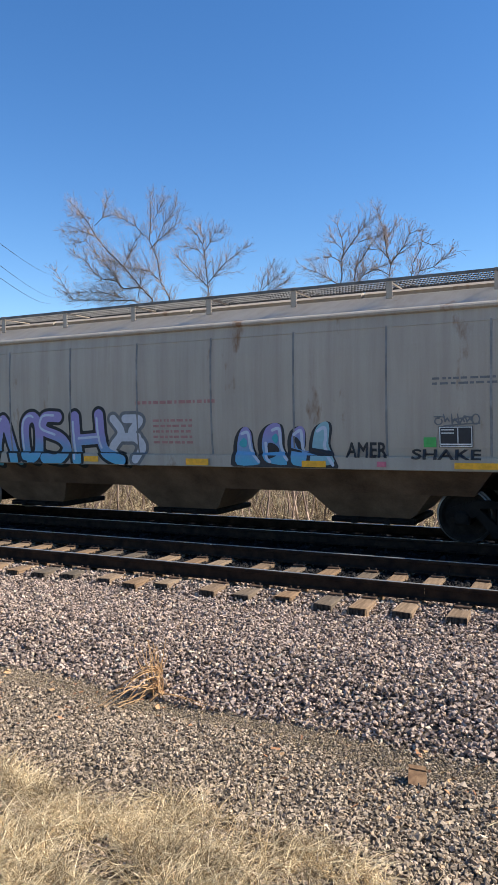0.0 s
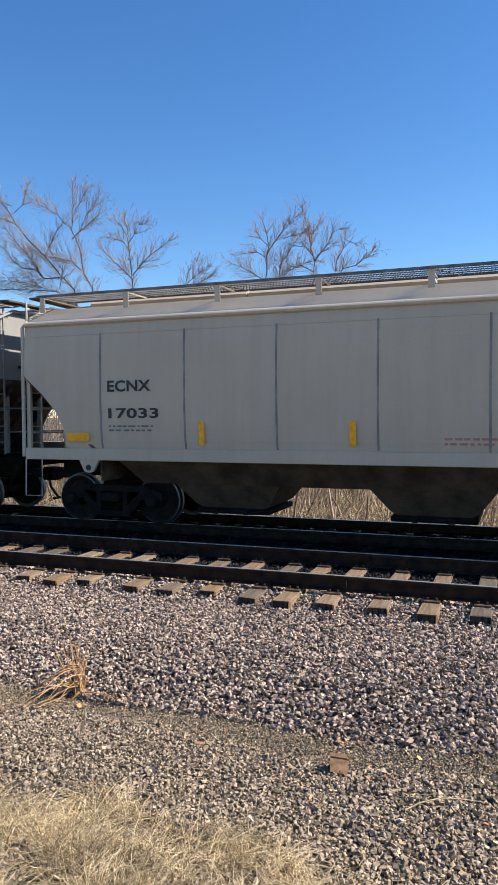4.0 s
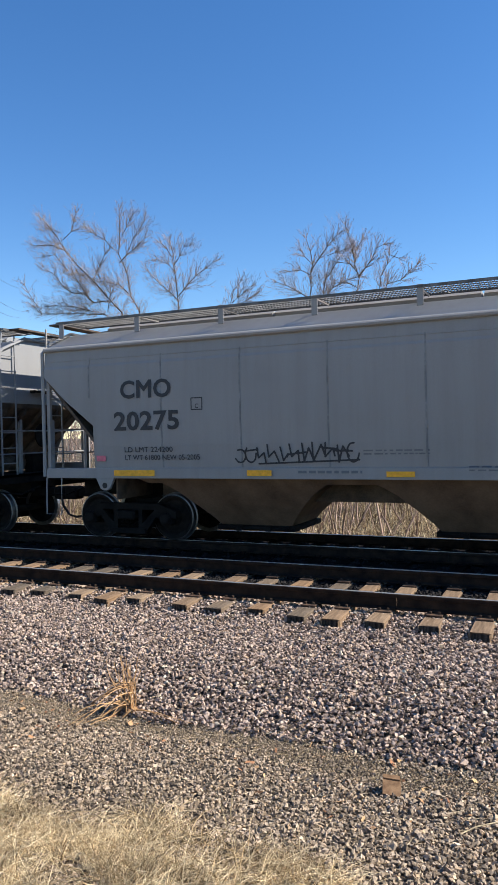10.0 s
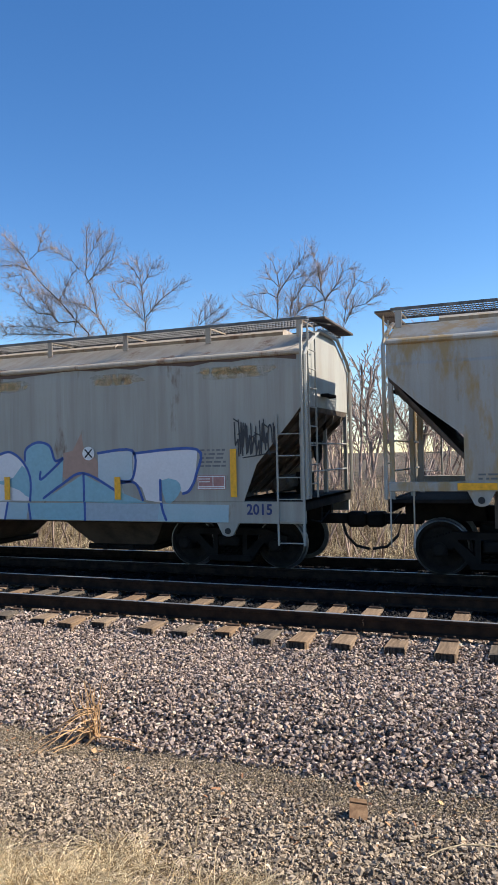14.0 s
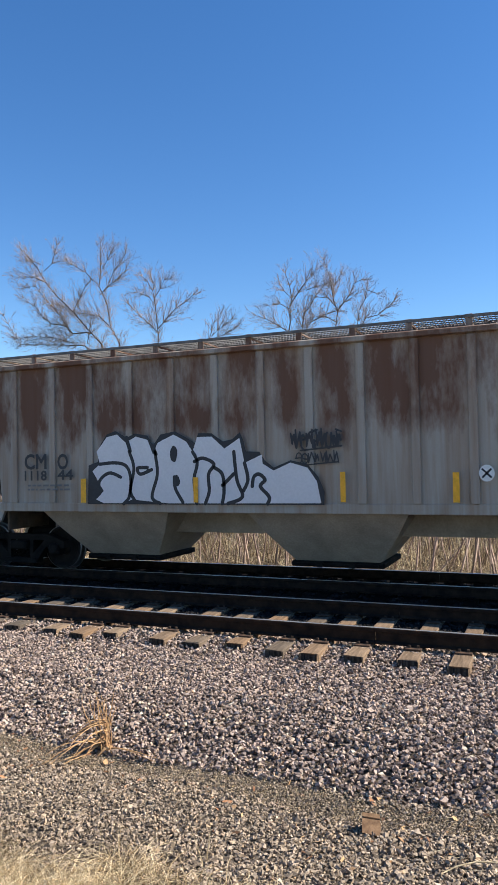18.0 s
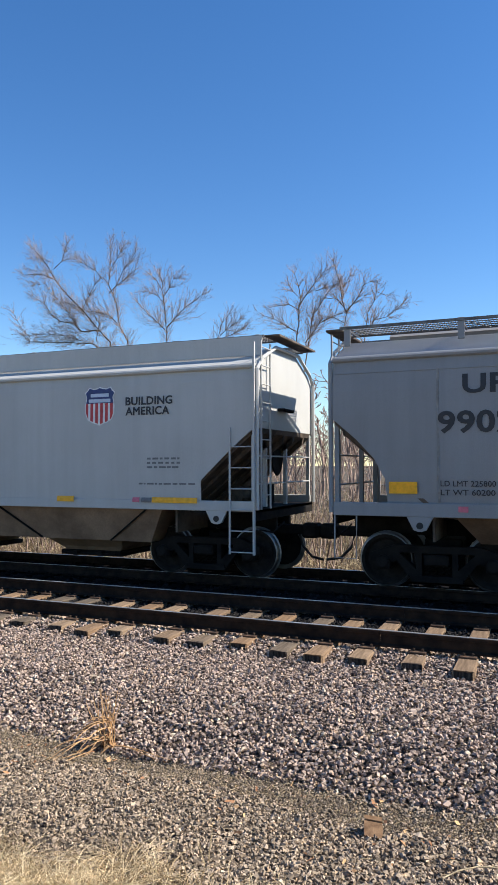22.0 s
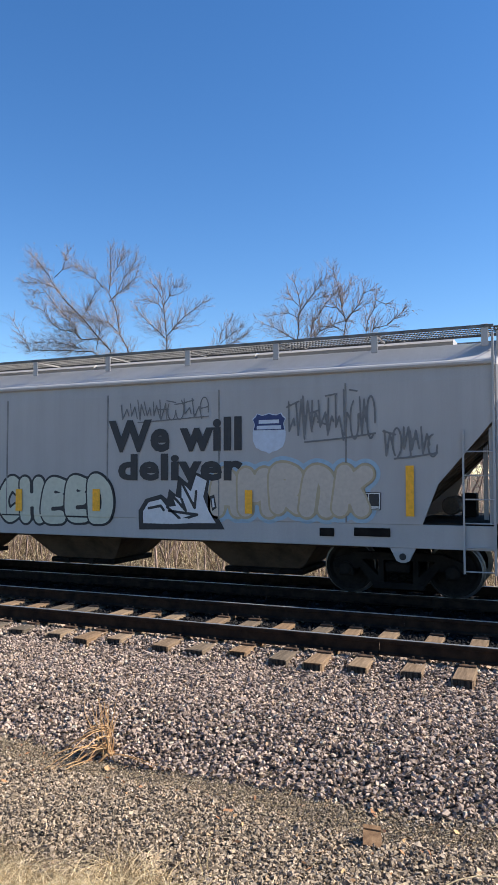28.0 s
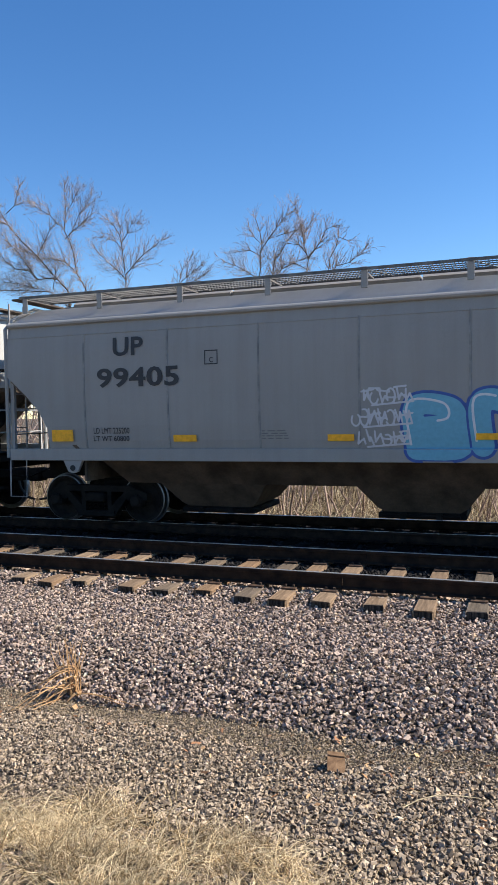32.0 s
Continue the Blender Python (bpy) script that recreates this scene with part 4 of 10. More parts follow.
    for k in range(n):
        x = (k - (n - 1) / 2) * pitch
        if shape in ("angled", "high", "posted"):
            bay = arched_bay(pitch, z0 + 0.03, STRAIGHT if shape == "posted" else ARCH)
        else:
            bay = hopper_mesh(pitch * (0.56 if shape != "smooth" else 0.5), pitch * 0.34, zm + 0.002)
        h = part("hopper_bay", bay, low, car, "grimy tapering discharge bay, darker paints hold shade")
        h.matrix_basis = pose(x, 0, 0)
        part("discharge_gate", gate_mesh(pitch * 0.34), M["under"], h)
        if shape == "smooth":
            for kx in (-1, 1):
                bm = bmesh.new()
                p0, p1 = (x + kx * pitch * 0.47, -HALF + 0.12, zt - 0.07), (x + kx * pitch * 0.22, -1.235, zm + 0.01)
                tube(bm, [p0, p1], 0.022, 4)
                part("bay_seam", bm, M["under"], car, "dark slanting seam between bays")
    if shape in ("angled", "high", "posted"):    # the saddle between the bays
        bm = bmesh.new()
        box(bm, -e, e, -0.62, 0.62, 0.80, z0 + 0.02)
        part("saddle", bm, low if shape == "posted" else M["shade_brown"], car, "saddle plate between the bays")
    bm = bmesh.new()
    box(bm, -a + 0.3, a - 0.3, -0.2, 0.2, 0.84, 1.1)
    part("center_sill", bm, M["under"], car)
    spec["ob"] = car
    return car


M["seam"] = surface("grey_weld_seam", (0.18, 0.178, 0.175), (0.30, 0.29, 0.28), 3, 0.7)
# shade and brown bounce light at the wagon ends, put into the steel's colour
M["shade_brown"] = surface("shade_browned_steel", (0.055, 0.042, 0.033), (0.15, 0.11, 0.08), 2.5, 0.8, fine=40)
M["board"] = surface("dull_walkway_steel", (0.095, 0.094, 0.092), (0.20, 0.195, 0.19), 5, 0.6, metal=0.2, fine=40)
# lower paints: soot, and in dark and brown also shade from the body above
M["lower_dark"] = surface("grimy_shaded_dark_lower_paint", (0.05, 0.034, 0.025), (0.12, 0.084, 0.06), 2.0, 0.7, fine=30)
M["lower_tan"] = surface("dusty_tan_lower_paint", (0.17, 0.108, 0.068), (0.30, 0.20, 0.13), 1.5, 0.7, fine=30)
M["lower_brown"] = surface("grimy_shaded_brown_lower_paint", (0.10, 0.062, 0.040), (0.20, 0.128, 0.082), 1.5, 0.7, fine=30)
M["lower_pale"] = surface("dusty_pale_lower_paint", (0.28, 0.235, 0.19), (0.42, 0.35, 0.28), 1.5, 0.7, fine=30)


def even(first, step, count):
    return [first + step * k for k in range(count)]


CARS = [
    # never in view: added ahead to keep sun off the track at left
    dict(at=-33.2, len=15.9, shape="curved", paint="grey", lower="dark", ribs=even(1.72, 1.72, 8), label="plain grey covered hopper car added out of view ahead for its shadow"),
    dict(at=-15.75, len=16.05, shape="curved", paint="tan", lower="brown", ribs=even(0.9, 1.65, 9), label="tan-grey covered hopper car sprayed with purple graffiti"),
    dict(at=1.63, len=16.45, shape="high", paint="white", lower="pale", ribs=[0.92, 2.32, 3.8, 5.25, 6.68, 8.16, 9.65, 11.1, 12.6, 14.1, 15.5], label="dull white covered hopper car with patched brown spots"),
    dict(at=19.34, len=15.85, shape="curved", paint="grey", lower="dark", ribs=even(1.7, 1.74, 8), label="grey covered hopper car with yellow-outlined bubble graffiti"),
    dict(at=36.23, len=15.3, shape="curved", paint="beige", lower="dark", ribs=even(1.7, 1.72, 8), label="beige-grey covered hopper car with black lettering"),
    dict(at=52.94, len=15.65, shape="curved", paint="beige", lower="dark", ribs=even(1.72, 1.73, 8), label="clean beige-grey covered hopper car with a shield emblem"),
    dict(at=69.91, len=15.0, shape="curved", paint="beige", lower="brown", ribs=[1.48, 2.97, 4.3, 5.73, 7.04, 8.0, 9.4, 10.75, 12.1, 13.53], label="beige-grey covered hopper car with huge red block graffiti"),
    dict(at=86.29, len=15.5, shape="curved", paint="dark", lower="brown", ribs=even(1.72, 1.715, 8), label="slate-grey covered hopper car with black tags"),
    dict(at=103.15, len=16.8, shape="angled", paint="grey", lower="brown", ribs=even(1.1, 1.63, 10), label="grey covered hopper car with black scrawled tags"),
    dict(at=121.26, len=15.55, shape="smooth", paint="clean", lower="tan", label="smooth pale grey hopper car under blue, violet and white graffiti"),
    dict(at=138.15, len=16.1, shape="flat", paint="stained", lower="dark", label="rust-stained grey hopper car with pale blue graffiti"),
    dict(at=155.67, len=16.2, shape="high", paint="blotched", lower="pale", ribs=even(1.1, 1.63, 9), label="cream hopper car with orange-brown blotches"),
    dict(at=173.4, len=16.0, shape="curved", paint="beige", lower="brown", ribs=[0.6, 2.4, 4.1, 5.85, 7.6, 9.1, 10.9, 12.7, 14.2], label="clean beige-grey covered hopper car with yellow marker strips"),
    dict(at=190.85, len=16.66, shape="posted", paint="rusted", lower="pale", ribs=[0.9, 1.9] + even(2.83, 0.885, 13) + [15.3], label="heavily rusted grey hopper car with upright side posts"),
    dict(at=208.89, len=16.86, shape="round", paint="bluish", lower="dark", ribs=even(1.21, 1.305, 12), label="pale blue-grey covered hopper car with a shield emblem"),
    dict(at=227.0, len=15.57, shape="smooth", paint="clean", lower="tan", label="smooth pale grey hopper car with black lettering"),
    dict(at=243.99, len=15.47, shape="curved", paint="dark", lower="brown", ribs=even(1.72, 1.715, 8), label="slate-grey covered hopper car with a shield emblem"),
    dict(at=260.85, len=17.09, shape="round", paint="bluish", lower="dark", ribs=even(1.21, 1.30, 12), label="pale blue-grey covered hopper car with black scrawls"),
    dict(at=279.35, len=16.2, shape="curved", paint="grey", lower="brown", ribs=even(1.72, 1.72, 8), label="grey covered hopper car with black lettering"),
    dict(at=297.0, len=16.42, shape="flat", paint="pale", lower="dark", ribs=[2.2, 4.6, 6.96, 9.39, 11.75, 14.08], label="pale grey hopper car with a slogan half hidden by graffiti"),
    dict(at=314.93, len=16.06, shape="flat", paint="stained", lower="dark", ribs=[1.2, 2.93, 4.68, 6.44, 8.14, 9.9, 11.65, 13.4], label="stained grey hopper car with green and outline graffiti"),
    dict(at=332.36, len=15.6, shape="smooth", paint="clean", lower="tan", label="smooth pale grey hopper car with a shield emblem"),
    dict(at=349.46, len=15.5, shape="curved", paint="grey", lower="dark", ribs=even(1.72, 1.72, 8), label="grey covered hopper car with blue bubble graffiti"),
    # never in view: added behind the last seen wagon to block the sun
    dict(at=366.4, len=15.5, shape="curved", paint="grey", lower="dark", ribs=even(1.72, 1.72, 8), label="plain grey covered hopper car added out of view behind for its shadow"),
]
for spec in CARS:
    build_car(spec)


# ---- plants, litter and distance ----
def tubes(name, a, b, ra, rb, material, sides=3):
    """Tapered round pieces from points a to b (arrays), one mesh."""
    a, b = np.asarray(a, float), np.asarray(b, float)
    ra, rb = np.broadcast_to(ra, len(a)), np.broadcast_to(rb, len(a))
    d = b - a
    d /= np.maximum(np.linalg.norm(d, axis=1, keepdims=True), 1e-9)
    ref = np.where(np.abs(d[:, 2:3]) > 0.8, np.array([[1.0, 0.2, 0.0]]), np.array([[0.1, 0.2, 1.0]]))
    u = np.cross(d, ref)
    u /= np.linalg.norm(u, axis=1, keepdims=True)
    v = np.cross(d, u)
    k = np.arange(sides) * math.tau / sides
    ring = u[:, None] * np.cos(k)[None, :, None] + v[:, None] * np.sin(k)[None, :, None]
    w = np.concatenate([a[:, None] + ring * ra[:, None, None], b[:, None] + ring * rb[:, None, None]], 1)
    n = len(a)
    i = np.arange(sides)
    quad = np.stack([i, (i + 1) % sides, (i + 1) % sides + sides, i + sides], 1)
    idx = (quad[None] + (np.arange(n) * 2 * sides)[:, None, None]).ravel()
    return raw_mesh(name, w.reshape(-1, 3), 4, idx, material)


class Wood:
    """Grows limbs into lists of tapered pieces: thick wood and thin twigs apart."""

    def __init__(self, seed):
        self.r = random.Random(seed)
        self.thick, self.thin, self.tips = [], [], []

    def limb(self, p, d, length, r0, level):
        r = self.r
        n = max(3, int(length / (0.55 if level < 2 else 0.28)))
        step = length / n
        p = Vector(p)
        d = Vector(d).normalized()
        for i in range(n):
            k = i / n
            d = (d + Vector((r.gauss(0, 0.09), r.gauss(0, 0.09), r.gauss(0.03, 0.08)))).normalized()
            q = p + d * step
            ra, rb = r0 * (1 - 0.5 * k), r0 * (1 - 0.5 * (k + 1 / n))
            (self.thick if ra > 0.022 else self.thin).append((p[:], q[:], ra, rb))
            if level < 4 and k > (0.25 if level == 0 else 0.1) and r.random() < (0.75, 0.95, 0.95, 0.8)[level]:
                self.branch(q, d, length * (1 - 0.6 * k), rb, level)
            p = q
        self.tips.append(p[:])

    def branch(self, p, d, rest, r0, level):
        r = self.r
        side = d.cross(Vector((r.gauss(0, 1), r.gauss(0, 1), r.gauss(0, 1)))).normalized()
        ang = radians(r.uniform(20, 52))
        nd = d * math.cos(ang) + side * math.sin(ang) + Vector((0, 0, 0.06))
        self.limb(p, nd, rest * r.uniform(0.32, 0.58), max(r0 * r.uniform(0.42, 0.62), (0.010, 0.0076, 0.0066, 0.006, 0.0056)[level]), level + 1)


def tree(label, limbs, seed, leaves=0.25, y=32.0, clear=7.2):
    """A bare tree: each limb is a run of (x, z) waypoints with a foot radius; limbs sway towards and away from the track."""
    w = Wood(seed)
    main = [[] for _ in limbs]
    for n, (pts, r0) in enumerate(limbs):
        sway = 0.0 if n == 0 else w.r.uniform(-0.28, 0.28)
        pts = [Vector((x, y + sway * min(z - pts[0][1], 1.8), z)) for x, z in pts]
        total = sum((b - a).length for a, b in zip(pts, pts[1:]))
        run = 0
        for a, b in zip(pts, pts[1:]):
            seg = (b - a).length
            m = max(1, round(seg / 0.45))
            for i in range(m):
                k0, k1 = (run + seg * i / m) / total, (run + seg * (i + 1) / m) / total
                p, q = a.lerp(b, i / m), a.lerp(b, (i + 1) / m)
                ra, rb = 0.72 * r0 * (1 - 0.82 * k0) + 0.007, 0.72 * r0 * (1 - 0.82 * k1) + 0.007
                main[n].append((p[:], q[:], ra, rb))
                for _ in range(int(13 + 15 * (1 - k1))):
                    if q.z > clear:
                        w.branch(q, (b - a).normalized(), w.r.uniform(1.1, 3.0) * (1 - 0.52 * k1), max(rb * 0.3, 0.0075), 2 if w.r.random() < 0.5 else 1)
            run += seg
    ob = thing("tree", label, "tree", "bare trees behind the railway")
    base = Vector((limbs[0][0][0][0], y, limbs[0][0][0][1]))
    ob.matrix_basis = Matrix.Translation(base)

    def mesh(name, segs, mat, sides):
        a, b, ra, rb = (np.array(c) for c in zip(*segs))
        return tubes(name, a - np.array(base), b - np.array(base), ra, rb, mat, sides)
    for n, segs in enumerate(main):
        name = "limb" if n else "trunk"
        part(name, mesh(name, segs, M["bark"], 6), None, ob, "" if n else "grey-brown trunk")
    cr = part("crown", mesh("crown", w.thick + w.thin, M["twig"], 3), None, ob, "sparse bare twigs")
    tagged(cr, kind="stuff")
    tips = [p for p in w.tips if w.r.random() < leaves]
    if tips:
        rng = np.random.default_rng(seed)
        t = np.array(tips) - np.array(base)
        t = np.repeat(t, 2, 0) + rng.normal(0, 0.10, (len(t) * 2, 3))
        e = rng.normal(0, 0.012, (len(t), 2, 3))
        quad = np.stack([t - e[:, 0], t - e[:, 1], t + e[:, 0], t + e[:, 1]], 1)
        lv = part("withered_foliage", raw_mesh("withered_foliage", quad.reshape(-1, 3), 4, np.arange(len(quad) * 4), M["leaf"]), None, ob, "a few withered yellow leaves")
        tagged(lv, kind="stuff")
    return ob


def build_trees():
    left = [
        ([(-21.6, -1.0), (-21.2, 5.9), (-21.6, 8.5), (-22.5, 9.4), (-23.4, 10.4), (-24.4, 11.3), (-25.2, 12.2), (-25.7, 13.0), (-26.3, 13.7), (-26.9, 14.3)], 0.085),
        ([(-25.2, 12.2), (-26.1, 12.6), (-27.5, 12.8)], 0.022),
        ([(-25.3, 12.8), (-24.8, 13.2), (-24.6, 14.2)], 0.018),
        ([(-25.5, 13.2), (-26.1, 13.5), (-26.8, 13.7)], 0.018),
        ([(-23.4, 10.4), (-23.0, 11.1), (-22.7, 11.7), (-22.4, 12.0)], 0.022),
        ([(-21.2, 9.5), (-21.8, 10.0), (-22.5, 10.2), (-23.0, 10.3), (-23.8, 10.6), (-24.5, 10.9)], 0.028),
        ([(-22.4, 9.2), (-23.4, 9.2), (-24.0, 9.7), (-24.9, 9.9), (-25.6, 10.4), (-26.1, 11.0), (-26.9, 11.5)], 0.034)]
    right = [
        ([(-21.3, 1.5), (-20.6, 7.3), (-20.8, 8.6), (-21.3, 9.4), (-21.5, 10.6), (-21.7, 11.1), (-22.0, 11.7), (-21.9, 12.4), (-21.9, 13.2), (-21.9, 14.0)], 0.060),
        ([(-21.7, 11.1), (-21.3, 11.5), (-20.7, 11.9), (-20.3, 12.3)], 0.026),
        ([(-21.1, 11.7), (-20.9, 12.3), (-20.6, 12.7), (-20.3, 13.2)], 0.018),
        ([(-22.1, 11.9), (-22.5, 12.4), (-23.0, 12.7), (-23.6, 13.1)], 0.022),
        ([(-21.5, 12.5), (-21.2, 12.9), (-20.8, 13.5)], 0.016),
        ([(-21.1, 7.3), (-22.7, 8.5), (-23.6, 8.6), (-24.5, 8.7), (-25.8, 8.8), (-26.9, 8.9), (-27.5, 9.7), (-28.1, 10.6)], 0.032),
        ([(-23.6, 9.3), (-24.3, 10.3), (-24.8, 10.8), (-25.4, 11.4), (-26.0, 12.1), (-26.7, 12.1)], 0.026),
        ([(-23.4, 8.7), (-24.7, 9.1), (-26.0, 9.3), (-27.4, 9.3)], 0.022),
        ([(-22.5, 8.6), (-22.2, 9.5), (-22.5, 10.0), (-22.8, 10.5)], 0.02)]
    tree("large bare tree with a few yellow leaves", left + right, 3, 0.30)
    tree("slim forked bare tree", [
        ([(-18.3, -1.0), (-18.2, 7.1), (-18.2, 8.7), (-18.3, 9.7), (-18.4, 10.6), (-18.5, 11.0), (-18.8, 11.5), (-19.1, 11.8)], 0.055),
        ([(-18.4, 10.6), (-18.0, 11.0), (-17.7, 11.4), (-17.4, 11.4)], 0.018),
        ([(-18.2, 8.8), (-18.7, 9.3), (-19.2, 9.7), (-19.6, 10.1), (-20.0, 10.5)], 0.024),
        ([(-18.2, 9.0), (-17.7, 9.6), (-17.3, 10.0), (-16.8, 10.3), (-16.4, 10.6)], 0.024),
        ([(-18.4, 10.3), (-18.7, 10.7), (-19.4, 11.0)], 0.015),
        ([(-18.4, 10.9), (-18.4, 11.3), (-18.5, 11.7)], 0.014)], 5, 0.12)
    tree("small bare tree with slanting shoots", [
        ([(-15.8, -1.0), (-15.5, 7.8), (-15.2, 8.6), (-15.1, 9.0), (-14.7, 9.4)], 0.035),
        ([(-15.2, 8.4), (-14.6, 8.8), (-14.1, 9.1)], 0.014),
        ([(-15.3, 8.2), (-14.5, 8.4), (-14.0, 8.6)], 0.014)], 7, 0.05)
    tree("rounded bare tree with crowded fine branches", [
        ([(-11.3, -1.0), (-11.3, 6.6), (-11.2, 8.1), (-11.1, 8.7), (-11.1, 9.4), (-11.0, 9.8), (-11.1, 10.4), (-11.3, 11.0)], 0.075),
        ([(-11.1, 9.5), (-10.7, 10.0), (-10.3, 10.5), (-9.8, 11.0)], 0.026),
        ([(-10.9, 6.1), (-10.6, 8.4), (-10.5, 9.1), (-10.2, 9.4), (-9.9, 9.9), (-9.5, 10.3)], 0.04),
        ([(-11.1, 9.3), (-11.6, 9.6), (-12.2, 9.6)], 0.02),
        ([(-11.3, 8.3), (-11.9, 8.7), (-12.4, 9.0), (-12.9, 9.2)], 0.026),
        ([(-10.3, 10.1), (-9.9, 10.2), (-9.3, 10.3)], 0.015),
        ([(-10.8, 7.7), (-10.1, 8.6), (-9.4, 8.9), (-8.9, 9.0)], 0.026),
        ([(-11.0, 9.8), (-11.4, 10.2), (-11.6, 10.5)], 0.016)], 9, 0.10)
    tree("upright bare tree with slender forks", [
        ([(-9.2, -1.0), (-9.0, 6.5), (-8.9, 8.3), (-8.8, 8.9), (-9.0, 9.6), (-9.1, 10.4), (-9.3, 11.0), (-9.4, 11.4)], 0.06),
        ([(-8.8, 9.0), (-8.5, 9.3), (-8.2, 9.6), (-7.9, 10.1), (-7.6, 10.2)], 0.028),
        ([(-9.0, 9.4), (-9.0, 10.2), (-8.7, 10.7)], 0.018),
        ([(-8.9, 9.2), (-9.2, 9.6), (-9.7, 9.7)], 0.018),
        ([(-8.9, 8.5), (-9.4, 8.8), (-9.9, 8.8)], 0.02)], 15, 0.08)
    tree("thin young bare tree with a leaning shoot", [
        ([(-8.3, -1.0), (-8.0, 7.4), (-7.8, 8.9), (-7.5, 9.4), (-7.4, 9.8), (-7.0, 9.6)], 0.045),
        ([(-7.9, 7.8), (-7.5, 8.5), (-6.9, 8.6), (-6.2, 9.1)], 0.022)], 17, 0.05)
    tree("old leaning tree beside the embankment", [
        ([(-3.6, -0.9), (-3.9, 2.0), (-3.4, 4.2), (-3.8, 6.4)], 0.14),
        ([(-3.8, 1.6), (-4.9, 3.6), (-5.2, 5.6)], 0.07),
        ([(-3.5, 3.0), (-2.4, 4.6), (-1.6, 6.0)], 0.06)], 13, 0.05, 27.0, 2.2)


build_trees()


def stems(rng, n, x0, x1, y0, y1, h0, h1, lean, r0, segs=3):
    """Random leaning stems as pieces, heights h0..h1."""
    x, y = rng.uniform(x0, x1, n), rng.uniform(y0, y1, n)
    p = np.stack([x, y, ground_z(x, y) - 0.03], 1)
    h = rng.uniform(h0, h1, n)
    d = np.stack([rng.normal(0, lean, n), rng.normal(0, lean, n), np.ones(n)], 1)
    bend = rng.normal(0, lean * 0.7, (n, 3)) * np.array([1, 1, 0.4])
    A, B, RA, RB = [], [], [], []
    for k in range(segs):
        q = p + d * (h / segs)[:, None]
        A.append(p); B.append(q)
        RA.append(r0 * (1 - k / segs * 0.8)); RB.append(r0 * (1 - (k + 1) / segs * 0.8))
        p = q
        d = d + bend
    n1 = np.ones(n)
    return np.concatenate(A), np.concatenate(B), np.concatenate([v * n1 for v in RA]), np.concatenate([v * n1 for v in RB])


def build_brush():
    rng = np.random.default_rng(21)
    a = stems(rng, 15000, -36, 4, 16.3, 25, 0.12, 0.62, 0.6, 0.008)
    tagged(new("dry_grass", tubes("dry_grass", *a, M["reed"])), "dense tan dry grass beyond the tracks", "grass", kind="stuff")
    a = stems(rng, 6500, -42, 5, 20, 30, 0.8, 2.3, 0.16, 0.009)
    tagged(new("reeds", tubes("reeds", *a, M["reed"])), "tall pale dry reeds along the ditch", "reeds", kind="stuff")
    # thorny thicket: stems that fork again and again
    w = Wood(33)
    for _ in range(700):
        x, y = w.r.uniform(-38, 4), w.r.uniform(22, 33)
        if w.r.random() < 0.6:
            y = w.r.uniform(16.6, 22)
        z = float(ground_z(np.array(x), np.array(y)))
        tall = w.r.uniform(1.5, 4.8) * (0.4 if y < 22 else 1.0)
        w.limb((x, y, z), (w.r.gauss(0, 0.25), w.r.gauss(0, 0.25), 1), tall, w.r.uniform(0.018, 0.045), 1)
    s = w.thick + w.thin
    a, b, ra, rb = (np.array(c) for c in zip(*s))
    tagged(new("thicket", tubes("thicket", a, b, ra, rb, M["twig"])), "tangled bare grey-brown bushes behind the train", "bushes", kind="stuff")
    # far woods
    w = Wood(44)
    for _ in range(170):
        x, y = w.r.uniform(-80, 14), w.r.uniform(40, 80)
        w.limb((x, y, -0.3), (w.r.gauss(0, 0.12), w.r.gauss(0, 0.12), 1), w.r.uniform(4.0, 8.6), w.r.uniform(0.07, 0.15), 1)
    s = w.thick + w.thin
    a, b, ra, rb = (np.array(c) for c in zip(*s))
    tagged(new("far_woods", tubes("far_woods", a, b, np.maximum(ra, 0.03), np.maximum(rb, 0.03), M["twig"])), "distant line of bare brown woods", "woods", kind="stuff")


build_brush()


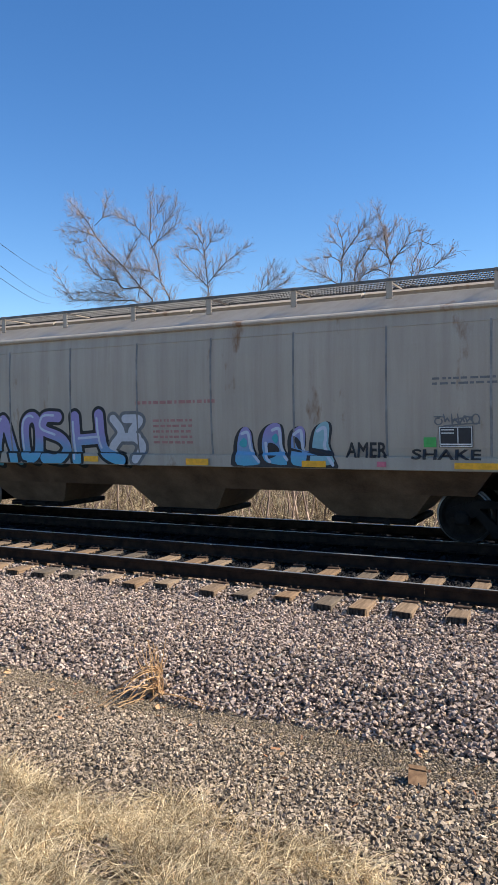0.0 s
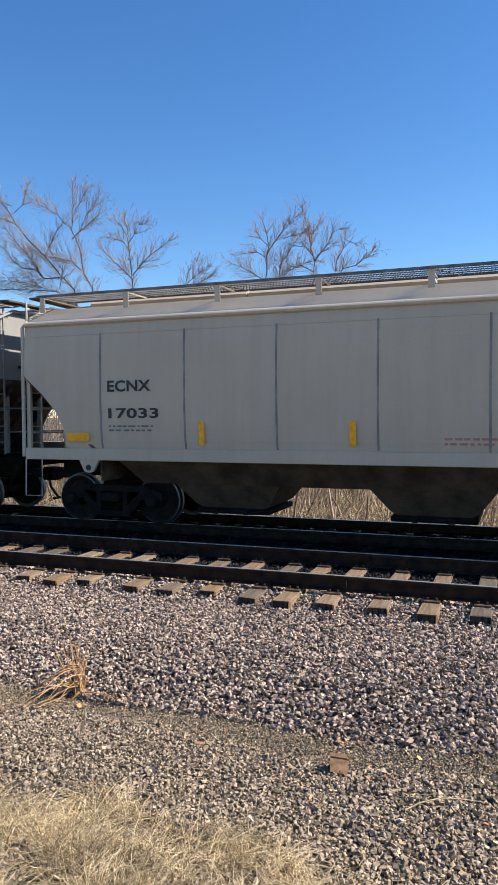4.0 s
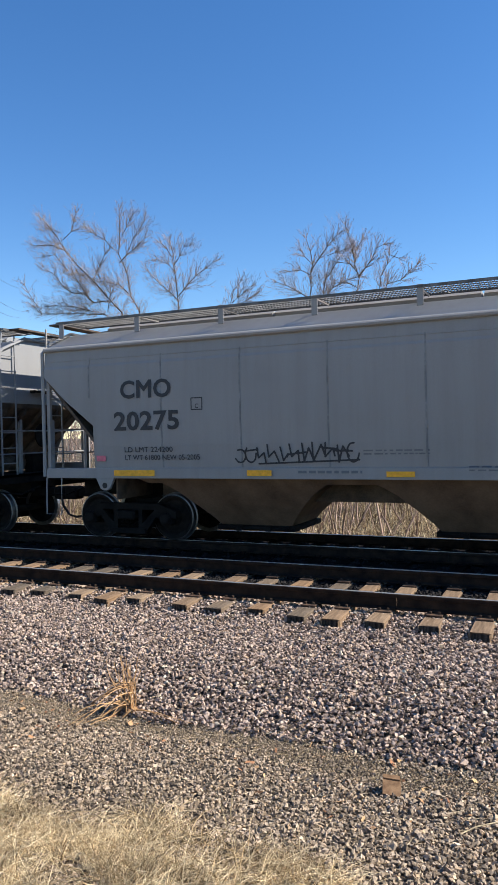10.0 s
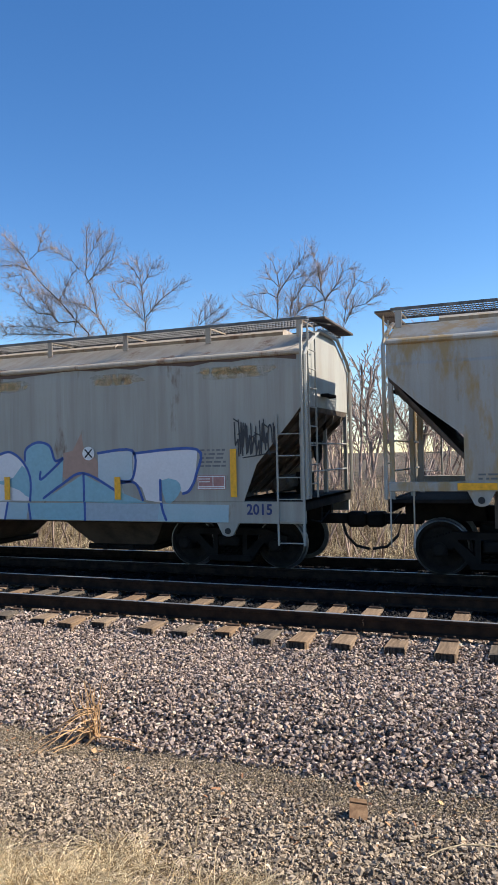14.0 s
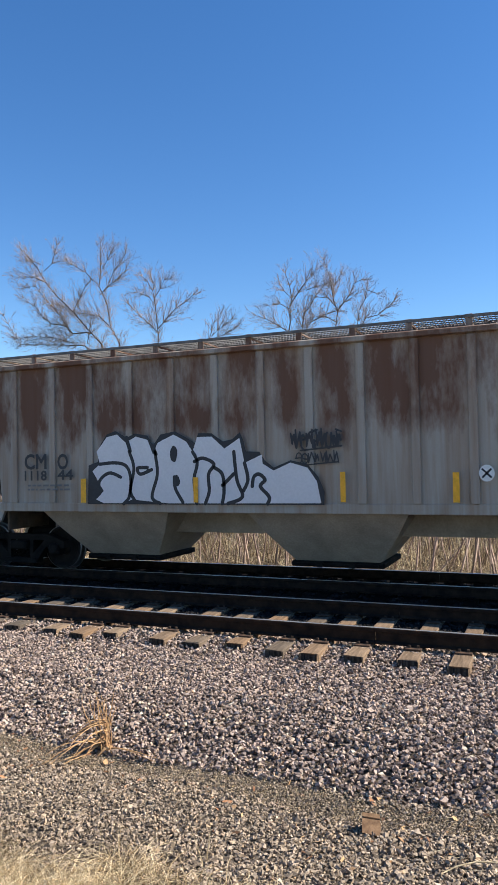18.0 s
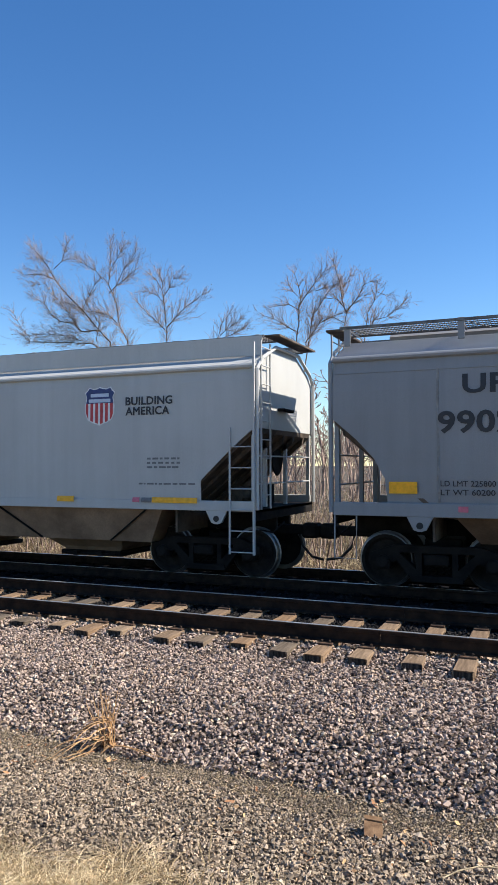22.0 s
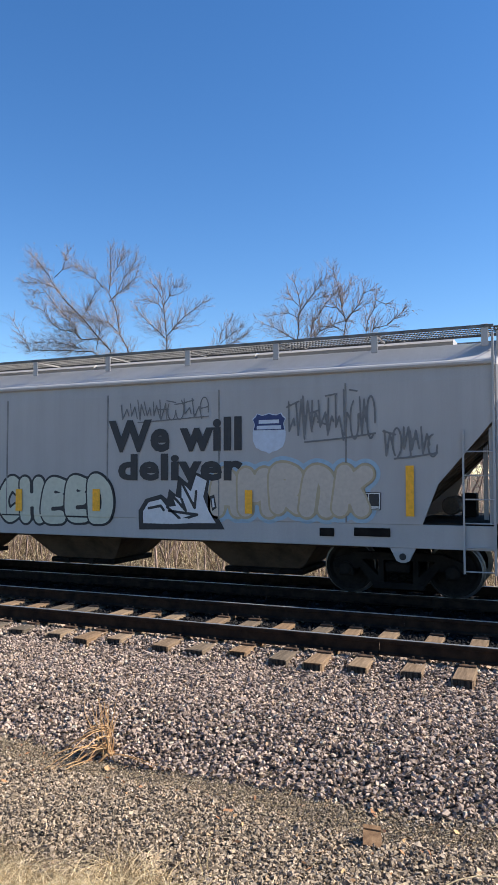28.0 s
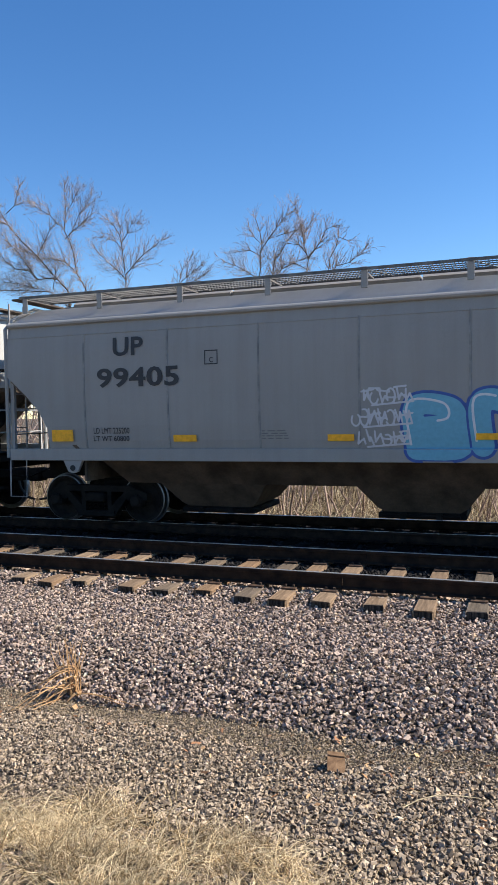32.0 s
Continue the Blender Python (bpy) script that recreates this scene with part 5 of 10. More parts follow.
def build_verge():
    rng = np.random.default_rng(31)
    # dry grass on the bank before the gravel, thinning towards its edge
    n = 62000
    x = rng.uniform(-6.2, 0.6, n)
    edge = 3.45 + 0.10 * np.sin(x * 2.3) + 0.07 * np.sin(x * 5.1 + 1) - np.clip(x + 1.1, 0, 2) * 0.5
    y = edge - rng.uniform(-0.05, 1.9, n) + rng.normal(0, 0.05, n)
    clump = np.sin(x * 7.0 + 2 * np.sin(y * 5)) + np.sin(y * 9.0 + x * 3) + rng.normal(0, 0.8, n) + np.clip((edge - y) * 2.2, 0, 0.8)
    ok = (clump > 0.4) & (y > 1.5)
    x, y = x[ok], y[ok]
    n = len(x)
    p = np.stack([x, y, ground_z(x, y) - 0.01], 1)
    h = rng.uniform(0.06, 0.22, n) * np.where(rng.random(n) < 0.12, 1.5, 1)
    ang = rng.uniform(0, math.tau, n)
    lean = rng.uniform(0.1, 1.7, n)
    d = np.stack([np.cos(ang) * lean - 0.25, np.sin(ang) * lean, np.ones(n)], 1)
    d /= np.linalg.norm(d, axis=1, keepdims=True)
    A, B, RA, RB = [], [], [], []
    r = rng.uniform(0.0016, 0.0042, n)
    for k in range(3):
        q = p + d * (h / 2.2)[:, None]
        A.append(p); B.append(q); RA.append(r * (1 - 0.3 * k)); RB.append(r * (0.7 - 0.3 * k) + 0.0002)
        p, d = q, d + np.stack([np.cos(ang) * 0.25, np.sin(ang) * 0.25, -0.42 * np.ones(n)], 1)
    tagged(new("verge_grass", tubes("verge_grass", *(np.concatenate(v) for v in (A, B, RA, RB)), M["straw"])), "matted pale straw-coloured dry grass", "grass", kind="stuff")
    # loose straws on the gravel
    n = 520
    x, y = rng.uniform(-6, 0.7, n), rng.uniform(3.3, 5.9, n)
    ang, ln = rng.uniform(0, math.tau, n), rng.uniform(0.02, 0.11, n)
    a = np.stack([x, y, ground_z(x, y) + 0.022], 1)
    b = a + np.stack([np.cos(ang) * ln, np.sin(ang) * ln, rng.uniform(-0.005, 0.02, n)], 1)
    # brown leaf scraps caught between the stones
    k = 240
    lx, ly = rng.uniform(-6, 0.7, k), np.clip(rng.normal(4.9, 0.5, k), 3.4, 7.5)
    c = np.stack([lx, ly, ground_z(lx, ly) + 0.024], 1)
    e = rng.normal(0, 1, (k, 2, 3)) * np.array([0.014, 0.014, 0.006])
    quad = np.stack([c - e[:, 0], c - e[:, 1], c + e[:, 0], c + e[:, 1]], 1)
    tagged(new("leaf_litter", raw_mesh("leaf_litter", quad.reshape(-1, 3), 4, np.arange(k * 4), M["scrap"], True)), "scattered brown dead leaf scraps on the gravel", "leaves", kind="stuff")
    tagged(new("straw_litter", tubes("straw_litter", a, b, 0.0016, 0.001, M["straw"])), "scattered straws on the gravel", "straw", kind="stuff")


build_verge()


def build_weed(x, y, big, seed, label):
    """A dead weed: a narrow sheaf of stalks, most of them fallen over to one side."""
    r = random.Random(seed)
    z = float(ground_z(np.array(x), np.array(y)))
    ob = thing("dead_weed", label, "weed", "dead weeds in the gravel")
    ob.matrix_basis = pose(x, y, z)
    for k in range(40 if big else 4):
        bm = bmesh.new()
        fallen = big and k % 5 > 2
        p = Vector((r.gauss(0, 0.022), r.gauss(0, 0.02), 0.02))
        if fallen:                               # bent over half way up, the tips on the stones
            p += Vector((-0.02, 0.0, r.uniform(0.03, 0.26)))
            d = Vector((r.uniform(-0.62, -0.18), r.uniform(-0.62, -0.25), r.uniform(-0.2, 0.35)))
        else:
            d = Vector((r.gauss(-0.26, 0.14), r.gauss(0.02, 0.12), 1))
        d.normalize()
        n, ln = 6, r.uniform(0.25, 0.62) if fallen else r.uniform(0.24, 0.52) * (1 if big else 0.5)
        pts = [p]
        for i in range(n):
            p = p + d * ln / n
            p.z = max(p.z, 0.028)
            d = (d + Vector((r.gauss(-0.03 if fallen else 0, 0.12), r.gauss(0, 0.10), -0.20 if fallen else r.gauss(-0.02, 0.08)))).normalized()
            pts.append(p)
        tube(bm, pts, [(0.0072 if big else 0.003) * (1 - 0.12 * i) for i in range(n + 1)], 4)
        part("stalk", bm, M["golden" if big else "straw"], ob)
    for k in range(5 if big else 0):
        bm = bmesh.new()
        a = Vector((r.gauss(0.02, 0.03), r.gauss(0, 0.02), r.uniform(0.03, 0.14)))
        tube(bm, [a, a + Vector((-0.04, -0.05, -0.01)), a + Vector((-0.08, -0.10, -0.06))], [0.010, 0.016, 0.004], 4)
        part("dry_leaf", bm, M["golden"], ob)
    for k in range(3 if big else 0):             # long runners across the stones
        bm = bmesh.new()
        ang = r.uniform(-0.5, 0.1)
        pts = [(0.04 + math.cos(ang) * q, math.sin(ang) * q - 0.02, 0.06 + 0.02 * math.sin(q * 9)) for q in (0, 0.12, 0.25, 0.40 + 0.1 * k)]
        tube(bm, pts, [0.005, 0.004, 0.0035, 0.002], 4)
        part("runner", bm, M["golden"], ob)


build_weed(-3.60, 5.33, True, 4, "golden-brown dead weed with fallen stalks in the ballast")
build_weed(-1.95, 3.85, False, 8, "thin dead weed stem in the gravel")


def build_plate():
    x, y = -1.17, 4.74
    z = float(ground_z(np.array(x), np.array(y)))
    ob = thing("steel_plate", "rust-brown broken steel tie plate lying on gravel", "steel plate")
    ob.matrix_basis = pose(x, y + 0.06, z + 0.055, 24, 6, 14) @ Matrix.Scale(0.8, 4)
    bm = bmesh.new()
    prism(bm, [(-0.075, -0.10), (0.07, -0.105), (0.082, 0.02), (0.075, 0.105), (-0.07, 0.10)], "y", -0.009, 0.009)
    bmesh.ops.rotate(bm, verts=bm.verts[:], cent=(0, 0, 0), matrix=Matrix.Rotation(radians(90), 3, "X"))
    part("plate_body", bm, M["plate"], ob)
    bm = bmesh.new()
    box(bm, -0.07, 0.075, 0.05, 0.065, 0.005, 0.022, 0.004)
    part("shoulder", bm, M["plate"], ob)
    s = thing("stick", "thin pale bent stick on the gravel", "stick")
    z = float(ground_z(np.array(-0.45), np.array(4.45)))
    s.matrix_basis = pose(-0.63, 4.34, z + 0.03)
    bm = bmesh.new()
    tube(bm, [(-0.02, -0.04, 0.0), (0.06, 0.05, 0.015), (0.16, 0.13, 0.02), (0.28, 0.17, 0.02), (0.42, 0.20, 0.01)], [0.003, 0.005, 0.0045, 0.004, 0.003], 5)
    part("stick_body", bm, M["straw"], s)


build_plate()


def build_wires():
    for k, (a, b) in enumerate((((-26.2, 26.0, 11.0), (-78.9, 90.0, 25.7)), ((-26.3, 26.0, 10.0), (-79.0, 90.0, 22.1)), ((-26.3, 26.0, 9.4), (-80.1, 90.0, 21.3)))):
        a, b = Vector(a), Vector(b)
        a, b = a + (a - b) * 0.25, b
        bm = bmesh.new()
        pts = [a.lerp(b, i / 16) - Vector((0, 0, 1.2 * math.sin(math.pi * i / 16) * 0.5)) for i in range(17)]
        tube(bm, pts, 0.012, 4)
        ob = tagged(new("overhead_wire", mesh_of("overhead_wire", bm)), "thin dark overhead cable against the sky", "cable", "overhead wires")
        ob.data.materials.append(M["hose"])


build_wires()
# ---- lettering, emblems and graffiti on the wagons ----
for key, colour in dict(greyw=(0.52, 0.52, 0.55), olive=(0.68, 0.68, 0.38), lilac=(0.42, 0.385, 0.45), teal=(0.05, 0.36, 0.42),
                        slate=(0.36, 0.42, 0.47), ice=(0.25, 0.44, 0.50), mint=(0.22, 0.50, 0.42),
                        orange=(0.40, 0.25, 0.19), chart=(0.50, 0.51, 0.42), tan=(0.42, 0.34, 0.22), peach=(0.50, 0.43, 0.36), haze=(0.30, 0.42, 0.52), gold=(0.48, 0.36, 0.12),
                        aqua=(0.13, 0.36, 0.48), darkgrey=(0.13, 0.14, 0.15), leafgreen=(0.06, 0.27, 0.05), darkteal=(0.02, 0.075, 0.085),
                        crimson=(0.34, 0.055, 0.085), paleblue=(0.50, 0.56, 0.66), chalk=(0.62, 0.62, 0.64), rustline=(0.10, 0.055, 0.038)).items():
    M[key] = plain("spray_" + key, colour, 0.6, wear=0.08)


def spray_blend(name, low, high, z0, z1):
    """Two sprayed colours fading into one another with height, clouded."""
    m, t, p = nodes_of("spray_" + name)
    co = t.nodes.new("ShaderNodeTexCoord")
    sep = t.nodes.new("ShaderNodeSeparateXYZ")
    t.links.new(co.outputs["Object"], sep.inputs[0])
    n = noise_tex(t, 3.0, 5)
    add = t.nodes.new("ShaderNodeMath")
    add.operation = "MULTIPLY_ADD"
    t.links.new(n, add.inputs[0])
    add.inputs[1].default_value = 1.1 * (z1 - z0)
    t.links.new(sep.outputs["Z"], add.inputs[2])
    mr = t.nodes.new("ShaderNodeMapRange")
    mr.inputs["From Min"].default_value = z0 + 0.4 * (z1 - z0)
    mr.inputs["From Max"].default_value = z1 + 0.7 * (z1 - z0)
    t.links.new(add.outputs[0], mr.inputs["Value"])
    c = mix(t, mr.outputs[0], low, high)
    g = noise_tex(t, 22, 4)
    c = mix(t, 0.6, c, ramp(t, g, [(0.3, (0.9, 0.9, 0.9)), (0.7, (1.06, 1.06, 1.06))]), "MULTIPLY")
    t.links.new(c, p.inputs["Base Color"])
    p.inputs["Roughness"].default_value = 0.6
    M[name] = m


spray_blend("dusk", (0.10, 0.38, 0.55), (0.30, 0.25, 0.50), 1.42, 1.85)
spray_blend("grape", (0.24, 0.20, 0.60), (0.36, 0.29, 0.66), 1.5, 2.6)
spray_blend("pool", (0.10, 0.30, 0.62), (0.16, 0.42, 0.68), 1.5, 2.6)
spray_blend("frost", (0.34, 0.48, 0.52), (0.52, 0.56, 0.58), 1.0, 2.1)
spray_blend("foam", (0.70, 0.66, 0.66), (0.74, 0.73, 0.74), 1.4, 2.6)
spray_blend("jade", (0.10, 0.36, 0.31), (0.28, 0.46, 0.42), 1.3, 1.9)
bloom, t_, p_ = nodes_of("bleeding_rust")
t_.links.new(ramp(t_, noise_tex(t_, 5, 6), [(0.35, (0.58, 0.37, 0.16)), (0.65, (0.68, 0.48, 0.25))]), p_.inputs["Base Color"])
t_.links.new(ramp(t_, noise_tex(t_, 7, 6, (1, 1, 0.5)), [(0.34, (0, 0, 0)), (0.70, (0.42, 0.42, 0.42))]), p_.inputs["Alpha"])
p_.inputs["Roughness"].default_value = 0.75
M["bloom"] = bloom


def skin_y(spec, z):
    """The near face at a height, the lower shell included."""
    z0 = SHAPES[spec["shape"]]["sill"][0]
    if spec["shape"] == "posted":
        return -HALF - 0.014
    if z < z0:
        return float(np.interp(z, [0.80, z0 + 0.06], [-1.02, -HALF + 0.13]))
    return side_y(spec["shape"], z)


def laid(spec, bm, layer):
    """Lays a flat (x, 0, z) mesh on the wagon's side, bent where the side bends."""
    cuts = [z for z, _ in SHAPES[spec["shape"]]["side"][1:-1]] + list(SHAPES[spec["shape"]]["sill"])
    zs = [v.co.z for v in bm.verts] if len(bm.faces) < 120 else []
    for z in cuts:
        for dz in ((0,) if z not in SHAPES[spec["shape"]]["sill"] else (-0.002, 0.002)):
            if zs and min(zs) < z + dz < max(zs):
                bmesh.ops.bisect_plane(bm, geom=bm.verts[:] + bm.edges[:] + bm.faces[:], plane_co=(0, 0, z + dz), plane_no=(0, 0, 1))
    for v in bm.verts:
        near = [z for z in SHAPES[spec["shape"]]["sill"][1:] if abs(v.co.z - z) < 0.0025]
        y = min(skin_y(spec, v.co.z - 0.003), skin_y(spec, v.co.z + 0.003)) if near else skin_y(spec, v.co.z)
        v.co.y += y - 0.003 - 0.004 * layer
    return bm


def decal(spec, name, bm, mat, layer=1, parent=None, label=""):
    for v in bm.verts:
        v.co.x -= spec["len"] / 2
    ob = part(name, laid(spec, bm, layer), M[mat], parent or spec["ob"], label)
    return ob


def poly(bm, pts):
    f = bm.faces.new([bm.verts.new((x, 0, z)) for x, z in pts])
    f.normal_update()
    if f.normal.y > 0:
        f.normal_flip()


def ribbon(bm, pts, w):
    """A brush stroke of width w through points, with a little swell."""
    P = [Vector(p) for p in pts]
    L, R = [], []
    for i, p in enumerate(P):
        d = P[min(i + 1, len(P) - 1)] - P[max(i - 1, 0)]
        d = d.normalized() if d.length > 1e-6 else Vector((1, 0))
        nrm = Vector((-d.y, d.x)) * w / 2
        L.append(bm.verts.new((p.x + nrm.x, 0, p.y + nrm.y)))
        R.append(bm.verts.new((p.x - nrm.x, 0, p.y - nrm.y)))
    for i in range(len(P) - 1):
        bm.faces.new((R[i], R[i + 1], L[i + 1], L[i]))


GLYPHS = {}


def word_mesh(word, bold):
    if (word, bold) not in GLYPHS:
        c = bpy.data.curves.new("word", "FONT")
        c.body, c.bevel_depth, c.bevel_resolution = word, max(bold, 0.0), 0
        c.resolution_u, c.space_character = 3, 1.0 + 1.5 * max(bold, 0.0)
        o = bpy.data.objects.new("word", c)
        bm = bmesh.new()
        bm.from_mesh(bpy.data.meshes.new_from_object(o))
        bmesh.ops.remove_doubles(bm, verts=bm.verts[:], dist=1e-5)
        if bold > 0:                             # the front and its bevelled rim alone
            bmesh.ops.delete(bm, geom=[f for f in bm.faces if f.normal.z < 0.1], context="FACES")
        GLYPHS[word, bold] = mesh_of("word", bm)
        bpy.data.objects.remove(o)
    return GLYPHS[word, bold]


def word_bm(word, d0, d1, z0, z1, bold):
    bm = bmesh.new()
    bm.from_mesh(word_mesh(word, bold))
    xs, ys = [v.co.x for v in bm.verts], [v.co.y for v in bm.verts]
    ax, ay, bx, by = min(xs), min(ys), max(xs), max(ys)
    for v in bm.verts:
        v.co = Vector((d0 + (v.co.x - ax) / (bx - ax) * (d1 - d0), -0.02 * v.co.z, z0 + (v.co.y - ay) / (by - ay) * (z1 - z0)))
    return bm


def islands(bm):
    """The loose pieces of a mesh, each as a bmesh of its own."""
    left, out = set(bm.verts), []
    while left:
        grow, seen = [left.pop()], set()
        while grow:
            v = grow.pop()
            seen.add(v)
            for e in v.link_edges:
                o = e.other_vert(v)
                if o in left:
                    left.discard(o)
                    grow.append(o)
        nb, key = bmesh.new(), {}
        for v in sorted(seen, key=lambda q: q.index):
            key[v] = nb.verts.new(v.co)
        for f in {f for v in seen for f in v.link_faces}:
            nb.faces.new([key[v] for v in f.verts])
        out.append(nb)
    bm.free()
    return out


def lettering(spec, word, mat, d0, d1, z0, z1):
    """Painted words: big letters one by one, small print as one line."""
    big = z1 - z0 > 0.13
    bm = word_bm(word, d0, d1, z0, z1, (0.045 if z1 - z0 > 0.35 and word[-1].islower() else 0.026) if big else 0.008)
    if not big:
        tagged(decal(spec, "lettering", bm, mat, 4), kind="stuff")
        return
    bm.verts.index_update()
    for nb in islands(bm):
        decal(spec, "letter", nb, mat, 2.7)


def patch(spec, mat, d0, d1, z0, z1):
    bm = bmesh.new()
    poly(bm, [(d0, z0), (d1, z0), (d1, z1), (d0, z1)])
    decal(spec, {"yellow": "reflective_strip", "under": "vent_plate"}.get(mat, "sticker"), bm, mat, 9 if mat == "yellow" else 5)


def stencil_lines(spec, mat, d0, d1, z0, z1, n=2):
    """Small stencilled lines too fine to read: broken bars."""
    r = random.Random(int(d0 * 77 + z0 * 31))
    mat = {"black": "darkgrey"}.get(mat, mat)
    bm = bmesh.new()
    h = (z1 - z0) / n
    for k in range(n):
        zt = z1 - k * h
        x = d0
        while x < d1 - 0.03:
            w = min(r.uniform(0.04, 0.16), d1 - x)
            poly(bm, [(x, zt - h * 0.55), (x + w, zt - h * 0.55), (x + w, zt - h * 0.1), (x, zt - h * 0.1)])
            x += w + r.uniform(0.02, 0.05)
    tagged(decal(spec, "stencil_line", bm, mat, 1), kind="stuff")


def frame_lines(bm, d0, d1, z0, z1, w):
    for a, b, c, d in ((d0, d1, z0, z0 + w), (d0, d1, z1 - w, z1), (d0, d0 + w, z0 + w, z1 - w), (d1 - w, d1, z0 + w, z1 - w)):
        poly(bm, [(a, c), (b, c), (b, d), (a, d)])


def boxed_mark(spec, mat, d0, d1, z0, z1):
    bm = bmesh.new()
    frame_lines(bm, d0, d1, z0, z1, 0.018)
    ob = decal(spec, "boxed_mark", bm, mat, 1)
    if z1 - z0 > 0.18 and mat == "black":
        w, h = d1 - d0, z1 - z0
        decal(spec, "letter", word_bm("C", d0 + w * 0.36, d0 + w * 0.64, z0 + h * 0.14, z0 + h * 0.5, 0.01), mat, 1, ob)


def placard(spec, mat, d0, d1, z0, z1):
    bm = bmesh.new()
    poly(bm, [(d0, z0), (d1, z0), (d1, z1), (d0, z1)])
    ob = decal(spec, "data_placard", bm, mat, 4, label="black data placard with white lines")
    bm = bmesh.new()
    frame_lines(bm, d0 + 0.012, d1 - 0.012, z0 + 0.012, z1 - 0.012, 0.014)
    m = (d0 * 0.45 + d1 * 0.55)
    poly(bm, [(m, z0 + 0.06), (m + 0.014, z0 + 0.06), (m + 0.014, z1 - 0.03), (m, z1 - 0.03)])
    poly(bm, [(d0 + 0.03, z0 + 0.04), (d1 - 0.03, z0 + 0.04), (d1 - 0.03, z0 + 0.06), (d0 + 0.03, z0 + 0.06)])
    for k in range(2):
        zz = z1 - 0.07 - 0.05 * k
        poly(bm, [(d0 + 0.04, zz), (m - 0.05, zz), (m - 0.05, zz + 0.016), (d0 + 0.04, zz + 0.016)])
    decal(spec, "placard_print", bm, "white", 5, ob)


SHIELD = [(-0.5, 0.36), (-0.42, 0.42), (-0.36, 0.5), (-0.22, 0.455), (-0.1, 0.47), (0, 0.5)]
SHIELD_LOW = [(0.44, 0.24), (0.49, 0.02), (0.48, -0.18), (0.40, -0.34), (0.24, -0.42), (0.08, -0.46), (0, -0.5)]


def shield_outline(k=1.0):
    top = SHIELD + [(-x, z) for x, z in SHIELD[::-1][1:]]
    right = SHIELD_LOW
    left = [(-x, z) for x, z in SHIELD_LOW[::-1][1:]]
    return [(x * k, z * k) for x, z in top + right + left]


def shield(spec, d0, d1, z0, z1, stripes=True):
    """The railway's shield emblem as plain shapes: navy chief, red and white stripes."""
    cx, cz, w, h = (d0 + d1) / 2, (z0 + z1) / 2, d1 - d0, z1 - z0
    def put(pts):
        return [(cx + x * w, cz + z * h) for x, z in pts]
    bm = bmesh.new()
    poly(bm, put(shield_outline(1.0)))
    ob = decal(spec, "shield_emblem", bm, "white" if stripes else "paleblue", 1, label="navy, red and white shield emblem")
    bm = bmesh.new()
    f = shield_outline(0.95)
    poly(bm, put(f))
    geom = bm.verts[:] + bm.edges[:] + bm.faces[:]
    cut = cz + 0.08 * h
    bmesh.ops.bisect_plane(bm, geom=geom, plane_co=(0, 0, cut), plane_no=(0, 0, 1), clear_inner=True)
    decal(spec, "chief", bm, "navy", 2, ob)
    if stripes:
        for k in range(6):
            bm = bmesh.new()
            poly(bm, put(f))
            x0 = cx + (-0.47 + k * 0.163) * w
            for co, no in (((x0, 0, 0), (-1, 0, 0)), ((x0 + 0.092 * w, 0, 0), (1, 0, 0)), ((0, 0, cut), (0, 0, 1))):
                bmesh.ops.bisect_plane(bm, geom=bm.verts[:] + bm.edges[:] + bm.faces[:], plane_co=co, plane_no=no, clear_outer=True)
            if bm.faces:
                decal(spec, "stripe", bm, "red", 2, ob)
            else:
                bm.free()
    bm = bmesh.new()
    for zz, hw in ((0.285, 0.30), (0.145, 0.36)):
        poly(bm, put([(-hw, zz - 0.045), (hw, zz - 0.045), (hw, zz + 0.045), (-hw, zz + 0.045)]))
    decal(spec, "name_bar", bm, "paleblue", 3, ob)


def plain_shield(spec, d0, d1, z0, z1):
    shield(spec, d0, d1, z0, z1, False)


def slant_logo(spec, mat, d0, d1, z0, z1):
    bm = bmesh.new()
    w = (d1 - d0) / 4
    for k in range(4):
        a, s = d0 + k * w, 0.12 * w
        poly(bm, [(a + 0.02, z0), (a + w * 0.86, z0), (a + w * 0.86 + s, z1), (a + 0.02 + s, z1)])
    ob = decal(spec, "company_logo", bm, mat, 1, label="blue slanted block logo")
    bm = bmesh.new()
    for k in range(4):
        a = d0 + k * w + w * 0.3
        poly(bm, [(a, z0 + 0.16), (a + w * 0.3, z0 + 0.16), (a + w * 0.32, z0 + 0.27), (a + w * 0.02, z0 + 0.27)])
    decal(spec, "logo_gap", bm, "greyw", 2, ob)


def ring(cx, cz, rx, rz, n, r, wob=0.06, power=2.4, tilt=0.0):
    out = []
    for i in range(n):
        a = i * math.tau / n
        c, s = math.cos(a), math.sin(a)
        k = 1 + r.uniform(-wob, wob)
        x = math.copysign(abs(c) ** (2 / power), c) * rx * k
        z = math.copysign(abs(s) ** (2 / power), s) * rz * k
        out.append((cx + x + tilt * z, cz + z))
    return out


STYLE = {  # fill, second fill, line, aura, stroke fatness
    "greyw": ("greyw", None, "faint", None, 0.6), "darkline": ("darkgrey", None, "black", None, 0.6),
    "outline": (None, None, "black", None, 0.55), "tagold": ("gold", "tan", "faint", None, 0.6),
    "chart": ("chart", None, "black", None, 0.66), "tan": ("peach", None, "tan", "haze", 0.66),
    "aqua": ("aqua", None, "blue", None, 0.5)}


